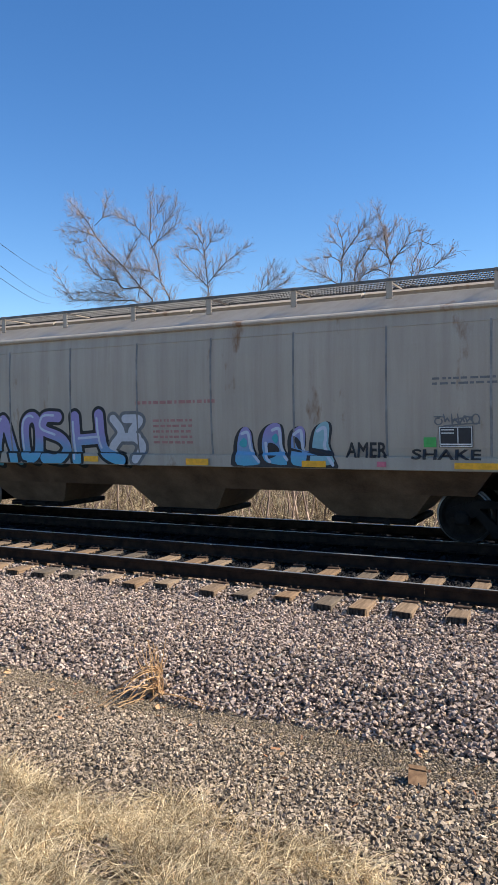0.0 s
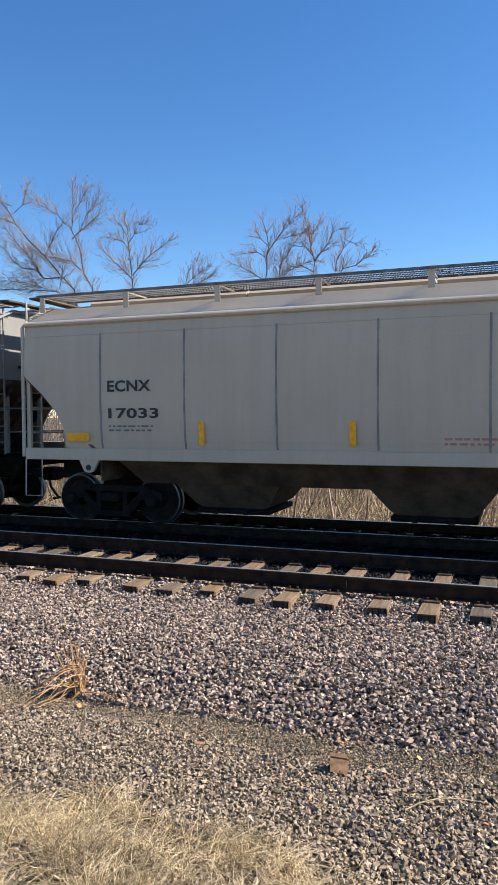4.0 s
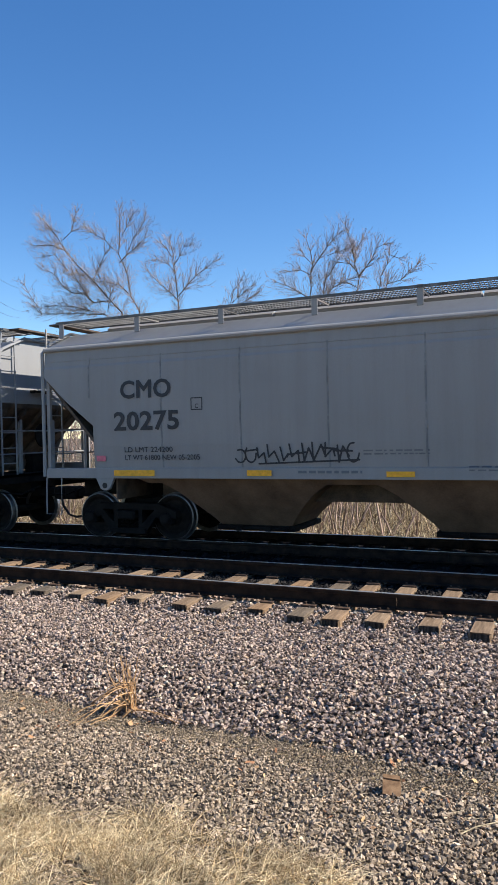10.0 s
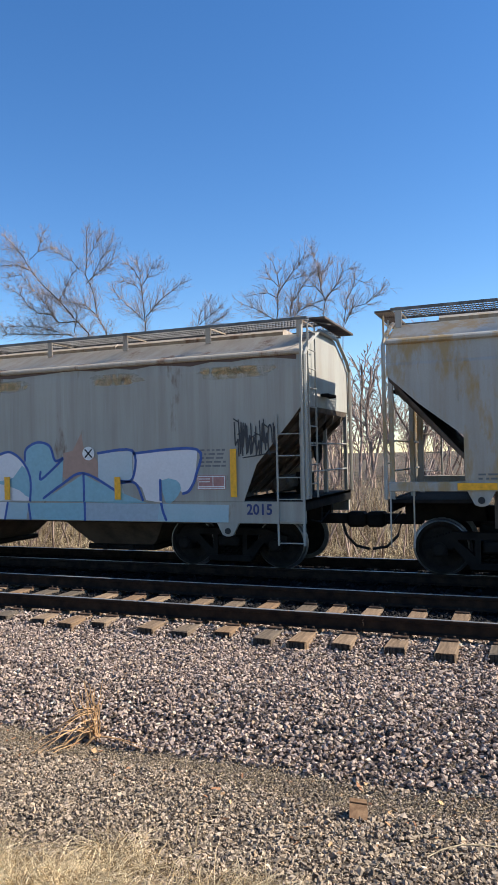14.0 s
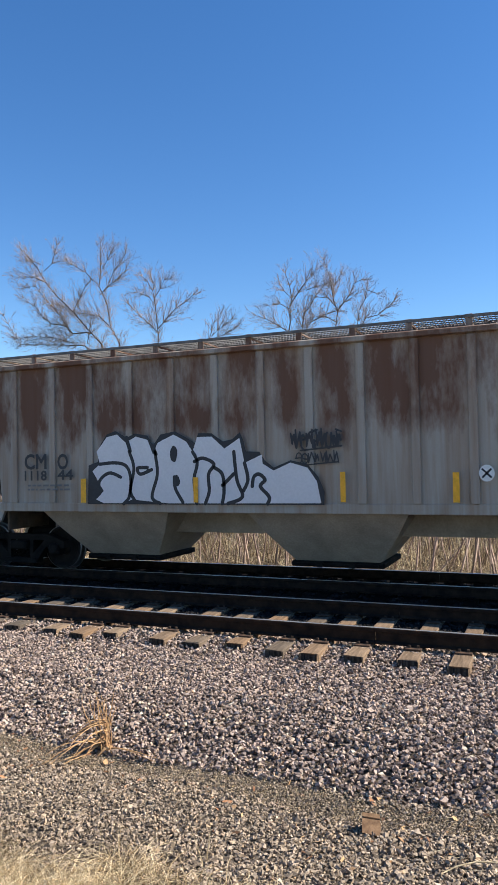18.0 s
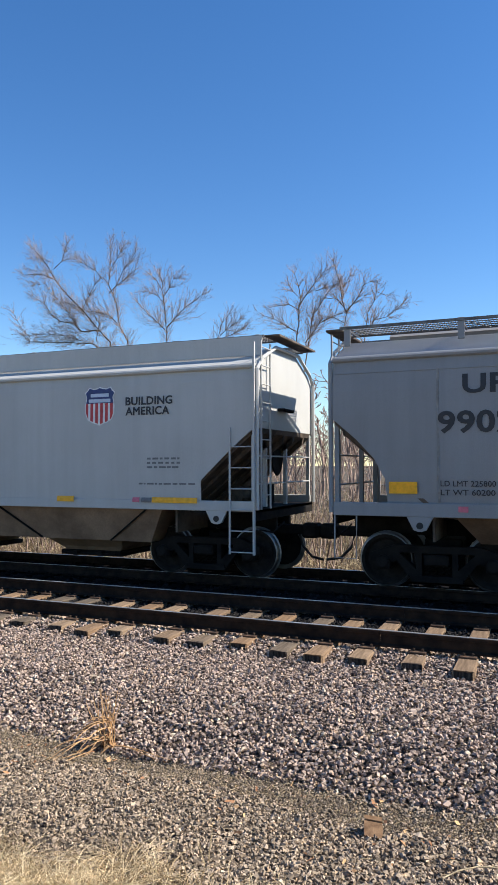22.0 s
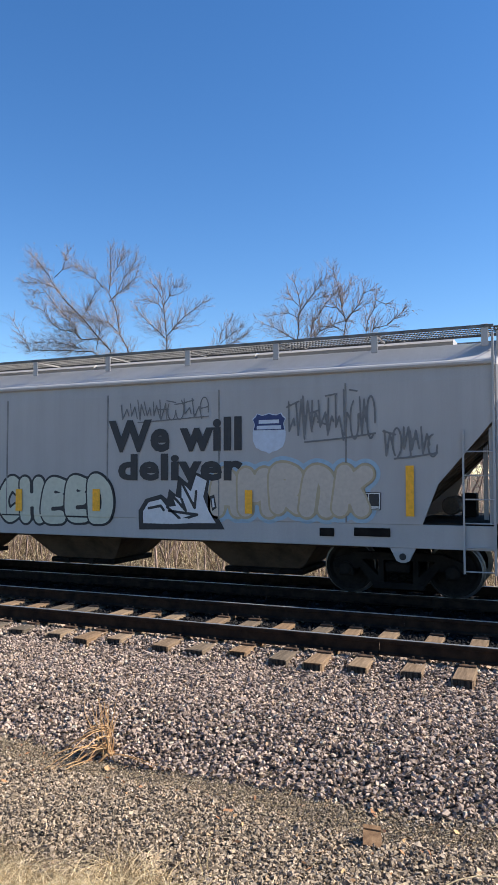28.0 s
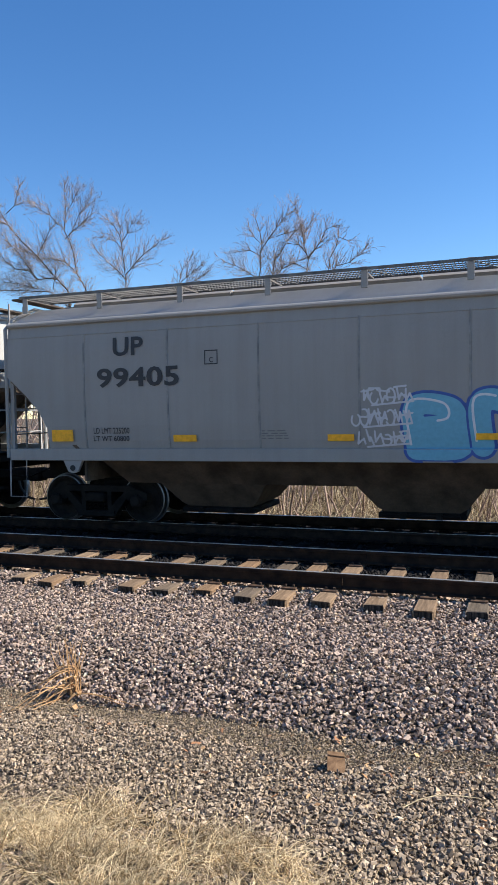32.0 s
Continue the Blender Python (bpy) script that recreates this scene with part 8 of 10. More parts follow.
def thin_tags(c):
    """Thin black marker tags: a boxed word between arrows and a long angular scrawl."""
    runs = [[(3.44, 1.87), (3.3, 1.84), (3.44, 1.79), (3.44, 1.87)],
            [(3.54, 1.91), (3.68, 1.95), (3.82, 2.01), (3.79, 1.94)],
            [(3.64, 1.89), (3.66, 1.75), (3.55, 1.74)],
            [(3.62, 1.82), (3.74, 1.84)],
            [(3.75, 1.95), (3.73, 1.67)],
            [(3.74, 1.82), (3.87, 1.84)],
            [(3.73, 1.74), (3.87, 1.73)],
            [(3.83, 1.85), (3.88, 1.97), (3.92, 1.95), (3.92, 1.75)],
            [(3.96, 1.95), (4.17, 1.98)],
            [(4.02, 1.95), (4.01, 1.69)],
            [(4.07, 1.95), (4.07, 1.7)],
            [(4.13, 1.72), (4.15, 1.93), (4.24, 2), (4.25, 1.72)],
            [(4.3, 1.89), (4.45, 1.84), (4.31, 1.78), (4.3, 1.89)],
            [(4.34, 1.69), (4.43, 1.68)],
            [(4.38, 1.68), (4.38, 1.62)],
            [(4.44, 1.68), (4.49, 1.62)]]
    tagged(decal(c, "tag", field_bm(runs, 0.026, 0.012), "black", 2.6, label="thin black marker tag"), kind="stuff")
    runs = [[(4.92, 1.81), (5.04, 1.78), (5.12, 1.66)],
            [(5.04, 1.78), (5.22, 1.82), (5.28, 1.72), (5.39, 1.73)],
            [(5.35, 1.83), (5.43, 1.83), (5.41, 1.68)],
            [(5.39, 1.75), (5.51, 1.75)],
            [(5.45, 1.84), (6.13, 1.82)],
            [(5.59, 1.82), (5.65, 1.68)],
            [(5.71, 1.82), (5.68, 1.67), (5.89, 1.7)],
            [(5.69, 1.76), (5.86, 1.77)],
            [(5.94, 1.82), (6.01, 1.76), (6.16, 1.8)],
            [(5.99, 1.75), (6.04, 1.63)],
            [(6.2, 1.8), (6.25, 1.71), (6.36, 1.69)],
            [(6.36, 1.86), (6.64, 1.86), (6.74, 1.8)],
            [(6.36, 1.86), (6.4, 1.67), (6.7, 1.68)],
            [(6.4, 1.76), (6.62, 1.78)],
            [(6.78, 1.8), (6.96, 1.88), (6.81, 1.73), (7.01, 1.68)],
            [(7.04, 1.89), (7.16, 1.68)],
            [(7.2, 1.88), (7.11, 1.68)],
            [(7.24, 1.86), (7.25, 1.7)],
            [(7.3, 1.82), (7.34, 1.88), (7.41, 1.82), (7.35, 1.77), (7.3, 1.82)],
            [(7.46, 1.86), (7.58, 1.88), (7.61, 1.79), (7.47, 1.75), (7.46, 1.86)],
            [(7.64, 1.81), (7.68, 1.7)],
            [(7.73, 1.79), (7.78, 1.7), (7.86, 1.86), (7.91, 1.72)],
            [(7.44, 2.02), (7.53, 1.95), (7.68, 1.95), (7.7, 2.02)],
            [(6.63, 1.64), (6.69, 1.55), (6.76, 1.62), (6.65, 1.66)],
            [(6.81, 1.62), (6.83, 1.53)],
            [(6.92, 1.62), (6.95, 1.54)],
            [(7.02, 1.64), (7.06, 1.54), (7.13, 1.63), (7.16, 1.54)],
            [(7.25, 1.63), (7.27, 1.56)],
            [(7.37, 1.65), (7.33, 1.54), (7.44, 1.63), (7.45, 1.54)]]
    tagged(decal(c, "tag", field_bm(runs, 0.026, 0.012), "black", 2.6, label="thin black marker tag"), kind="stuff")


def hand_letters(c, word, mat, d0, z0, d1, z1, h, w):
    """Letters sprayed by hand along a slanting line."""
    n = len(word)
    runs = []
    for k, ch in enumerate(word):
        x, z = d0 + (d1 - d0) * k / n, z0 + (z1 - z0) * k / n
        dx, dz = (d1 - d0) / n * 0.8, (z1 - z0) / n * 0.8
        runs += [[tuple(p) for p in spin([(x + u * dx, z + u * dz + v * h) for u, v in st], 4)] for st in FORMS[ch]]
    tagged(decal(c, "tag", field_bm(runs, w, 0.014), mat, 2.6, label="hand-sprayed letters"), kind="stuff")


def lobed_piece(c):
    """Fat grey-lilac lobes side by side with a navy line and a turquoise haze."""
    root = spray_area(c, "teal", 0.2, [(11.28, 2.12), (11.4, 2.47), (11.75, 2.75), (12.21, 2.78), (12.65, 2.87), (13.23, 2.87), (13.64, 2.85), (14.05, 2.85), (14.38, 2.84), (14.68, 2.63), (14.75, 2.28), (14.65, 1.79), (14.52, 1.63), (12.95, 1.58), (11.91, 1.59), (11.36, 1.69)], None, "graffiti", label="grey-lilac lobed graffiti with a turquoise haze", turn=3)
    spray_area(c, "navy", 0.8, [(11.35, 2.05), (11.4, 2.37), (11.68, 2.47), (11.75, 2.68), (11.98, 2.76), (12.21, 2.67), (12.51, 2.76), (12.73, 2.8), (12.94, 2.81), (13.16, 2.72), (13.44, 2.81), (13.68, 2.78), (13.78, 2.71), (13.99, 2.79), (14.19, 2.74), (14.35, 2.82), (14.52, 2.7), (14.68, 2.6), (14.68, 2.31), (14.59, 1.82), (14.46, 1.66), (12.21, 1.64), (11.75, 1.62), (11.44, 1.76)], root, "letter_fill", turn=2)
    spray_area(c, "navy", 1.3, [(11.37, 2.05), (11.43, 2.35), (11.75, 2.48), (12.08, 2.38), (12.25, 2.05), (12.17, 1.78), (11.79, 1.65), (11.45, 1.78)], root, "edge_stroke", turn=3)
    spray_area(c, "lilac", 1.5, [(11.4, 2.05), (11.46, 2.33), (11.75, 2.46), (12.06, 2.36), (12.21, 2.05), (12.13, 1.8), (11.79, 1.68), (11.48, 1.8)], root, "letter_fill", turn=3)
    spray_area(c, "navy", 1.8, [(11.73, 2.45), (11.8, 2.69), (12.02, 2.74), (12.19, 2.65), (12.21, 2.42), (12.07, 2.28), (11.9, 2.39)], root, "edge_stroke", turn=3)
    spray_area(c, "lilac", 2, [(11.75, 2.46), (11.82, 2.68), (12.02, 2.73), (12.17, 2.64), (12.19, 2.43), (12.06, 2.29), (11.91, 2.4)], root, "letter_fill", turn=3)
    spray_area(c, "navy", 2.3, [(12.11, 2.33), (12.23, 2.67), (12.45, 2.77), (12.63, 2.66), (12.63, 2.44), (12.87, 2.11), (12.82, 1.78), (12.51, 1.65), (12.19, 1.74), (12.11, 2.04)], root, "edge_stroke", turn=3)
    spray_area(c, "lilac", 2.5, [(12.13, 2.33), (12.25, 2.64), (12.45, 2.74), (12.62, 2.63), (12.62, 2.43), (12.84, 2.12), (12.79, 1.81), (12.51, 1.69), (12.21, 1.77), (12.13, 2.05)], root, "letter_fill", turn=3)
    spray_area(c, "navy", 2.8, [(12.59, 2.66), (12.79, 2.8), (12.99, 2.76), (12.95, 2.47), (13.18, 1.96), (13.22, 1.71), (12.95, 1.66), (12.83, 1.74), (12.87, 2.11), (12.67, 2.44)], root, "edge_stroke", turn=3)
    spray_area(c, "lilac", 3, [(12.62, 2.63), (12.8, 2.77), (12.98, 2.73), (12.94, 2.46), (13.16, 1.98), (13.2, 1.74), (12.95, 1.69), (12.84, 1.77), (12.87, 2.12), (12.69, 2.43)], root, "letter_fill", turn=3)
    spray_area(c, "navy", 3.3, [(13.02, 2.47), (13.25, 2.75), (13.51, 2.8), (13.72, 2.71), (13.7, 2.5), (13.44, 2.43), (13.71, 2.18), (13.76, 1.82), (13.52, 1.64), (13.21, 1.71), (13.17, 2.03), (13.06, 2.21)], root, "edge_stroke", turn=3)
    spray_area(c, "lilac", 3.5, [(13.05, 2.46), (13.26, 2.72), (13.51, 2.76), (13.7, 2.68), (13.68, 2.48), (13.44, 2.42), (13.68, 2.18), (13.73, 1.85), (13.51, 1.68), (13.23, 1.74), (13.19, 2.05), (13.09, 2.22)], root, "letter_fill", turn=3)
    spray_area(c, "navy", 3.8, [(13.73, 2.46), (13.8, 2.71), (14.02, 2.78), (14.15, 2.63), (14.07, 2.43), (14.21, 2.04), (14.25, 1.69), (13.99, 1.65), (13.84, 1.75), (13.95, 2.04)], root, "edge_stroke", turn=3)
    spray_area(c, "lilac", 4, [(13.75, 2.45), (13.82, 2.68), (14.02, 2.74), (14.13, 2.61), (14.07, 2.41), (14.19, 2.05), (14.23, 1.72), (13.99, 1.69), (13.86, 1.78), (13.96, 2.05)], root, "letter_fill", turn=3)
    spray_area(c, "navy", 4.3, [(14.1, 2.53), (14.21, 2.7), (14.35, 2.79), (14.46, 2.63), (14.43, 2.38), (14.57, 2.21), (14.5, 1.76), (14.32, 1.67), (14.21, 1.82), (14.25, 2.14)], root, "edge_stroke", turn=3)
    spray_area(c, "lilac", 4.5, [(14.12, 2.51), (14.22, 2.67), (14.35, 2.75), (14.45, 2.6), (14.42, 2.38), (14.55, 2.21), (14.49, 1.79), (14.33, 1.71), (14.23, 1.85), (14.26, 2.15)], root, "letter_fill", turn=3)
    spray_lines(c, "navy", 0.045, 5.4, root, [[(11.91, 1.91), (12.02, 1.96), (12.06, 1.8)], [(11.91, 2.5), (11.98, 2.55), (12, 2.43)], [(12.4, 2.39), (12.45, 2.5), (12.51, 2.43)]], "inner_stroke")


def frosted_piece(c):
    """Pale blue and white angular letters with blue edges and brown points."""
    root = spray_area(c, "orange", 0.3, [(6.93, 2.16), (7.06, 2.32), (7.5, 2.15), (7.81, 2.23), (8, 2.35), (8.12, 2.35), (7.99, 1.83), (7.8, 1.62), (7.3, 1.81)], None, "graffiti", label="pale blue angular graffiti with brown points")
    spray_area(c, "orange", 0.3, [(11.21, 1.75), (11.27, 2.18), (11.48, 2.22), (11.68, 2.55), (11.75, 2.17), (12.01, 2.07), (12.15, 1.64), (11.72, 1.79), (11.36, 1.65)], root, "letter_fill")
    spray_area(c, "blue", 0.5, [(7.85, 1.09), (7.92, 1.62), (7.99, 2.04), (8.12, 2.33), (8.6, 2.38), (8.89, 2.35), (9.1, 1.41), (8.03, 0.93)], root, "letter_fill")
    spray_area(c, "blue", 0.5, [(7.28, 2.03), (7.41, 2.05), (7.49, 1.67), (7.86, 1.4), (7.89, 1.22), (7.49, 1.51)], root, "letter_fill")
    spray_area(c, "blue", 0.5, [(6.44, 0.86), (7.03, 1.13), (7.48, 1.24), (7.85, 1.19), (7.29, 0.92)], root, "letter_fill")
    spray_area(c, "frost", 0.9, [(6.4, 2.04), (6.66, 1.89), (7.3, 1.7), (7.49, 1.75), (7.92, 1.3), (7.54, 1.24), (6.52, 1.24)], root, "letter_fill")
    spray_area(c, "foam", 1, [(8.04, 1.25), (8.02, 1.83), (8.24, 2.19), (8.54, 2.32), (8.83, 2.28), (9, 2.02), (9.1, 1.41), (9.24, 1.49), (9.27, 1.25)], root, "letter_fill")
    spray_area(c, "frost", 1, [(9.1, 1.25), (8.94, 2.12), (8.89, 2.35), (9.52, 2.34), (9.53, 1.26)], root, "letter_fill")
    spray_area(c, "foam", 1.2, [(9.53, 1.26), (9.52, 1.81), (9.63, 2.11), (9.96, 2.22), (10.28, 2.05), (10.44, 1.75), (10.48, 1.46), (10.43, 1.26)], root, "letter_fill")
    spray_area(c, "ice", 1.4, [(9.62, 1.63), (10.06, 1.71), (10.28, 1.95), (10.44, 1.75), (10.48, 1.31), (10.22, 1.46), (9.89, 1.56)], root, "letter_fill", turn=2)
    spray_area(c, "ice", 1.3, [(10.48, 1.26), (10.44, 1.8), (10.34, 2.1), (10.39, 2.29), (10.66, 2.4), (10.92, 2.33), (11.05, 2.08), (11.12, 1.89), (11.27, 2.08), (11.23, 1.6), (10.95, 1.36), (11.72, 1.77), (11.7, 1.24)], root, "letter_fill")
    spray_area(c, "ice", 1.35, [(11.7, 1.24), (11.72, 1.77), (12.01, 1.62), (12.43, 1.46), (13.07, 1.23), (12.61, 1.21)], root, "letter_fill")
    spray_area(c, "frost", 1.3, [(12.05, 1.64), (12.05, 2.16), (12.8, 2.19), (12.79, 1.64), (12.53, 1.6), (12.62, 1.37), (12.98, 1.23), (12.48, 1.32)], root, "letter_fill")
    spray_area(c, "foam", 1.35, [(12.81, 1.64), (12.82, 2.14), (14.13, 2.19), (14.09, 1.76), (14, 1.5), (13.83, 1.4), (13.62, 1.61), (13.37, 1.64), (13.39, 1.23), (13.07, 1.28), (12.99, 1.5)], root, "letter_fill")
    spray_area(c, "ice", 1.5, [(13.4, 1.64), (13.7, 1.64), (13.79, 1.48), (13.65, 1.28), (13.48, 1.23)], root, "letter_fill", turn=2)
    spray_area(c, "frost", 0.85, [(7.29, 1.21), (7.85, 1.17), (7.91, 0.83), (7.41, 0.85)], root, "letter_fill")
    spray_area(c, "foam", 0.9, [(7.97, 1.19), (9.91, 1.23), (9.82, 0.86), (7.97, 0.86)], root, "letter_fill")
    spray_area(c, "frost", 0.95, [(9.91, 1.23), (10.42, 1.21), (10.36, 0.87), (9.82, 0.86)], root, "letter_fill")
    spray_area(c, "ice", 0.9, [(10.42, 1.21), (11.7, 1.22), (11.7, 0.86), (10.47, 0.87)], root, "letter_fill")
    spray_area(c, "slate", 0.9, [(11.7, 1.22), (13.34, 1.21), (13.29, 0.85), (11.7, 0.86)], root, "letter_fill")
    spray_area(c, "frost", 0.9, [(13.34, 1.21), (14.71, 1.2), (14.7, 0.86), (13.29, 0.85)], root, "letter_fill")
    spray_lines(c, "blue", 0.05, 1.8, root, [[(7.98, 1.3), (7.99, 1.83), (8.24, 2.21), (8.6, 2.36), (8.89, 2.23)], [(8.83, 2.31), (9.02, 1.97), (9.13, 1.41), (9.24, 1.51), (9.27, 1.25)], [(9.61, 1.29), (9.51, 1.41), (9.52, 2.01), (9.68, 2.16), (10.01, 2.22), (10.31, 2.02), (10.48, 1.7), (10.47, 1.26)], [(10.36, 2.05), (10.39, 2.27), (10.66, 2.4), (10.95, 2.32), (11.07, 2.04), (11.25, 2.08)]], "outline")
    spray_lines(c, "blue", 0.05, 1.8, root, [[(11.25, 2.06), (10.75, 1.68), (10.73, 1.82)], [(10.79, 1.31), (11.23, 1.58), (11.72, 1.79), (12.43, 1.45)], [(11.72, 1.77), (11.73, 0.86)], [(12.05, 2.16), (12.8, 2.19), (12.79, 1.67), (12.48, 1.64)]], "outline")
    spray_lines(c, "blue", 0.05, 1.8, root, [[(12.82, 2.14), (14.11, 2.19), (14.09, 1.72), (13.96, 1.46), (13.83, 1.4)], [(13.37, 1.64), (13.38, 1.19), (13.47, 0.92)], [(8.61, 1.35), (8.64, 1.59), (8.76, 1.61), (8.81, 1.32), (8.61, 1.32)], [(6.4, 2.04), (7.3, 1.7), (7.92, 1.28)]], "outline")
    spray_lines(c, "blue", 0.05, 1.8, root, [[(7.97, 1.19), (7.91, 0.86)], [(9.91, 1.21), (9.83, 0.86)], [(10.42, 1.19), (10.47, 0.87)], [(12.53, 1.6), (12.85, 1.59), (13, 1.28)]], "outline")


def green_piece(c):
    """Sea-green angular letters with a dark teal edge and a dripping foot."""
    root = spray_area(c, "darkteal", 0.7, [(3.33, 1.2), (3.63, 1.41), (3.65, 1.98), (3.87, 2.1), (4.08, 2.1), (4.16, 1.98), (4.27, 2.18), (4.56, 2.22), (4.78, 2.13), (5.22, 2.16), (5.28, 2.08), (5.35, 2.16), (5.6, 2.25), (5.78, 2.24), (5.81, 2.07), (6.06, 2.05), (6.18, 2.19), (6.81, 2.18), (6.95, 2.07), (6.87, 1.83), (7.28, 1.6), (7.03, 1.41), (7.26, 1.22), (6.73, 1.02), (6.48, 1.11), (6.23, 0.96), (6.02, 1), (5.71, 1.19), (5.38, 0.99), (5.11, 1.03), (4.56, 1.12), (4.04, 1.11), (3.84, 0.87), (3.69, 0.94), (3.45, 1.09)], None, "graffiti", label="sea-green angular graffiti with dark edges")
    spray_area(c, "jade", 1.2, [(3.43, 1.2), (3.73, 1.38), (3.72, 1.93), (3.89, 2.03), (4.04, 2.03), (4.12, 1.62), (4.21, 2.03), (4.33, 2.13), (4.56, 2.16), (4.76, 2.06), (5.17, 2.1), (5.14, 1.58), (5.28, 1.43), (5.42, 1.53), (5.31, 1.98), (5.49, 2.12), (5.74, 2.17), (5.76, 1.93), (5.6, 1.83), (6.07, 1.78), (6.2, 2.12), (6.77, 2.13), (6.87, 2.02), (6.79, 1.83), (7.13, 1.62), (6.88, 1.45), (7.13, 1.24), (6.68, 1.12), (6.48, 1.26), (6.18, 1.09), (5.97, 1.2), (5.76, 1.34), (5.38, 1.14), (5.06, 1.23), (4.1, 1.21), (3.84, 1), (3.54, 1.15)], root, "letter_fill")
    spray_lines(c, "darkteal", 0.055, 1.7, root, [[(4.12, 2.03), (4.08, 1.67), (4.19, 1.36), (4.04, 1.26)], [(3.92, 1.82), (3.87, 1.57), (3.98, 1.57), (3.98, 1.77)], [(4.56, 1.88), (4.44, 1.77), (4.56, 1.65), (4.61, 1.78)], [(4.56, 1.57), (4.5, 1.42), (4.67, 1.47)]], "outline")
    spray_lines(c, "darkteal", 0.055, 1.7, root, [[(4.76, 2.06), (4.84, 1.78), (4.76, 1.57), (4.89, 1.33), (5.11, 1.48)], [(5.42, 1.68), (5.6, 1.58), (5.86, 1.6), (6.02, 1.3), (5.86, 1.44), (5.6, 1.39)], [(6.07, 1.78), (6.13, 1.49), (6.28, 1.25)], [(6.38, 1.9), (6.59, 1.9), (6.57, 1.78), (6.38, 1.78)]], "outline")
    spray_lines(c, "darkteal", 0.055, 1.7, root, [[(6.48, 1.69), (6.74, 1.69), (6.64, 1.5), (6.43, 1.51)], [(6.79, 1.83), (6.59, 1.59), (6.84, 1.45)], [(3.43, 1.2), (7.13, 1.2)], [(5.6, 1.83), (5.53, 1.98), (5.68, 2.05)]], "outline")


def spiked_piece(c):
    """White lettering with sharp points and a heavy black edge."""
    root = spray_area(c, "black", 0.9, [(10.1, 1.04), (10.09, 1.39), (10.24, 1.61), (10.57, 1.7), (10.7, 1.62), (10.74, 1.8), (10.88, 1.7), (10.93, 2.05), (11.12, 1.91), (11.23, 2.13), (11.57, 1.99), (11.53, 1.75), (11.64, 1.47), (11.86, 1.09)], None, "graffiti", label="white spiked graffiti with a black edge")
    spray_area(c, "chalk", 1.3, [(10.19, 1.09), (10.19, 1.38), (10.31, 1.55), (10.57, 1.61), (10.7, 1.47), (10.89, 1.49), (10.81, 1.68), (11, 1.62), (11, 1.92), (11.19, 1.76), (11.3, 2.05), (11.51, 1.95), (11.44, 1.66), (11.55, 1.41), (11.73, 1.13)], root, "letter_fill")
    spray_lines(c, "black", 0.05, 1.7, root, [[(10.7, 1.47), (10.96, 1.27), (10.86, 1.12)], [(10.81, 1.68), (11.09, 1.41), (11, 1.62)], [(11, 1.92), (11.27, 1.46), (11.3, 1.76)], [(10.74, 1.4), (11.32, 1.34), (10.8, 1.18)]], "outline", turn=0)
    spray_lines(c, "black", 0.05, 1.7, root, [[(10.31, 1.44), (10.57, 1.49), (10.63, 1.41)]], "outline", turn=0)
    spray_area(c, "black", 1.7, [(11.57, 1.67), (11.66, 1.71), (11.71, 1.47), (11.62, 1.41)], root, "counter")
    spray_area(c, "chalk", 1.9, [(11.61, 1.63), (11.65, 1.64), (11.67, 1.49), (11.63, 1.47)], root, "counter")


def triangle_mark(spec, mat, d0, d1, z0, z1):
    bm = bmesh.new()
    poly(bm, [(d0, z0), (d1, z0), ((d0 + d1) / 2, z1)])
    decal(spec, "triangle_mark", bm, mat, 1)


def oblong_tag(spec, mat, d0, d1, z0, z1):
    bm = bmesh.new()
    pts = ring((d0 + d1) / 2, (z0 + z1) / 2, (d1 - d0) / 2, (z1 - z0) / 2, 40, random.Random(2), 0.01, 6)
    ribbon(bm, [Vector(p) for p in pts + pts[:1]], 0.04)
    decal(spec, "tag", bm, mat, 1)
    scrawl(spec, mat, d0 + 0.3, d1 - 0.3, z0 + 0.06, z1 - 0.06, 8)


def flower_doodle(spec, d0, d1, z0, z1):
    cx, cz, w, h = (d0 + d1) / 2, z0 + (z1 - z0) * 0.55, (d1 - d0) / 2, (z1 - z0) / 2
    r = random.Random(8)
    bm = bmesh.new()
    poly(bm, ring(cx, cz, w * 0.55, h * 0.5, 30, r, 0.05))
    root = decal(spec, "graffiti", bm, "lilac", 1.4, label="pink round doodle with black and white petals")
    for k in range(6):
        a = radians(20 + k * 60)
        px, pz = cx + math.cos(a) * w * 0.72, cz + math.sin(a) * h * 0.62
        bm = bmesh.new()
        poly(bm, ring(px, pz, w * 0.24, h * 0.17, 16, r, 0.08))
        decal(spec, "petal", bm, "black", 1.0, root)
        bm = bmesh.new()
        poly(bm, ring(px, pz, w * 0.13, h * 0.09, 12, r, 0.08))
        decal(spec, "petal_centre", bm, "chalk", 1.8, root)
    bm = bmesh.new()
    poly(bm, ring(cx, cz - h * 0.62, w * 0.42, h * 0.2, 20, r, 0.05))
    decal(spec, "shadow", bm, "darkgrey", 1.1, root)
    for k in range(14):
        bm = bmesh.new()
        q = r.uniform(0.025, 0.06)
        pts = ring(d0 + (d1 - d0) * r.random(), z0 + 0.05 + r.random() * 0.25, q, q, 10, r, 0.1, 2)
        ribbon(bm, [Vector(p) for p in pts + pts[:1]], 0.016)
        decal(spec, "bubble", bm, "black", 1.9, root)


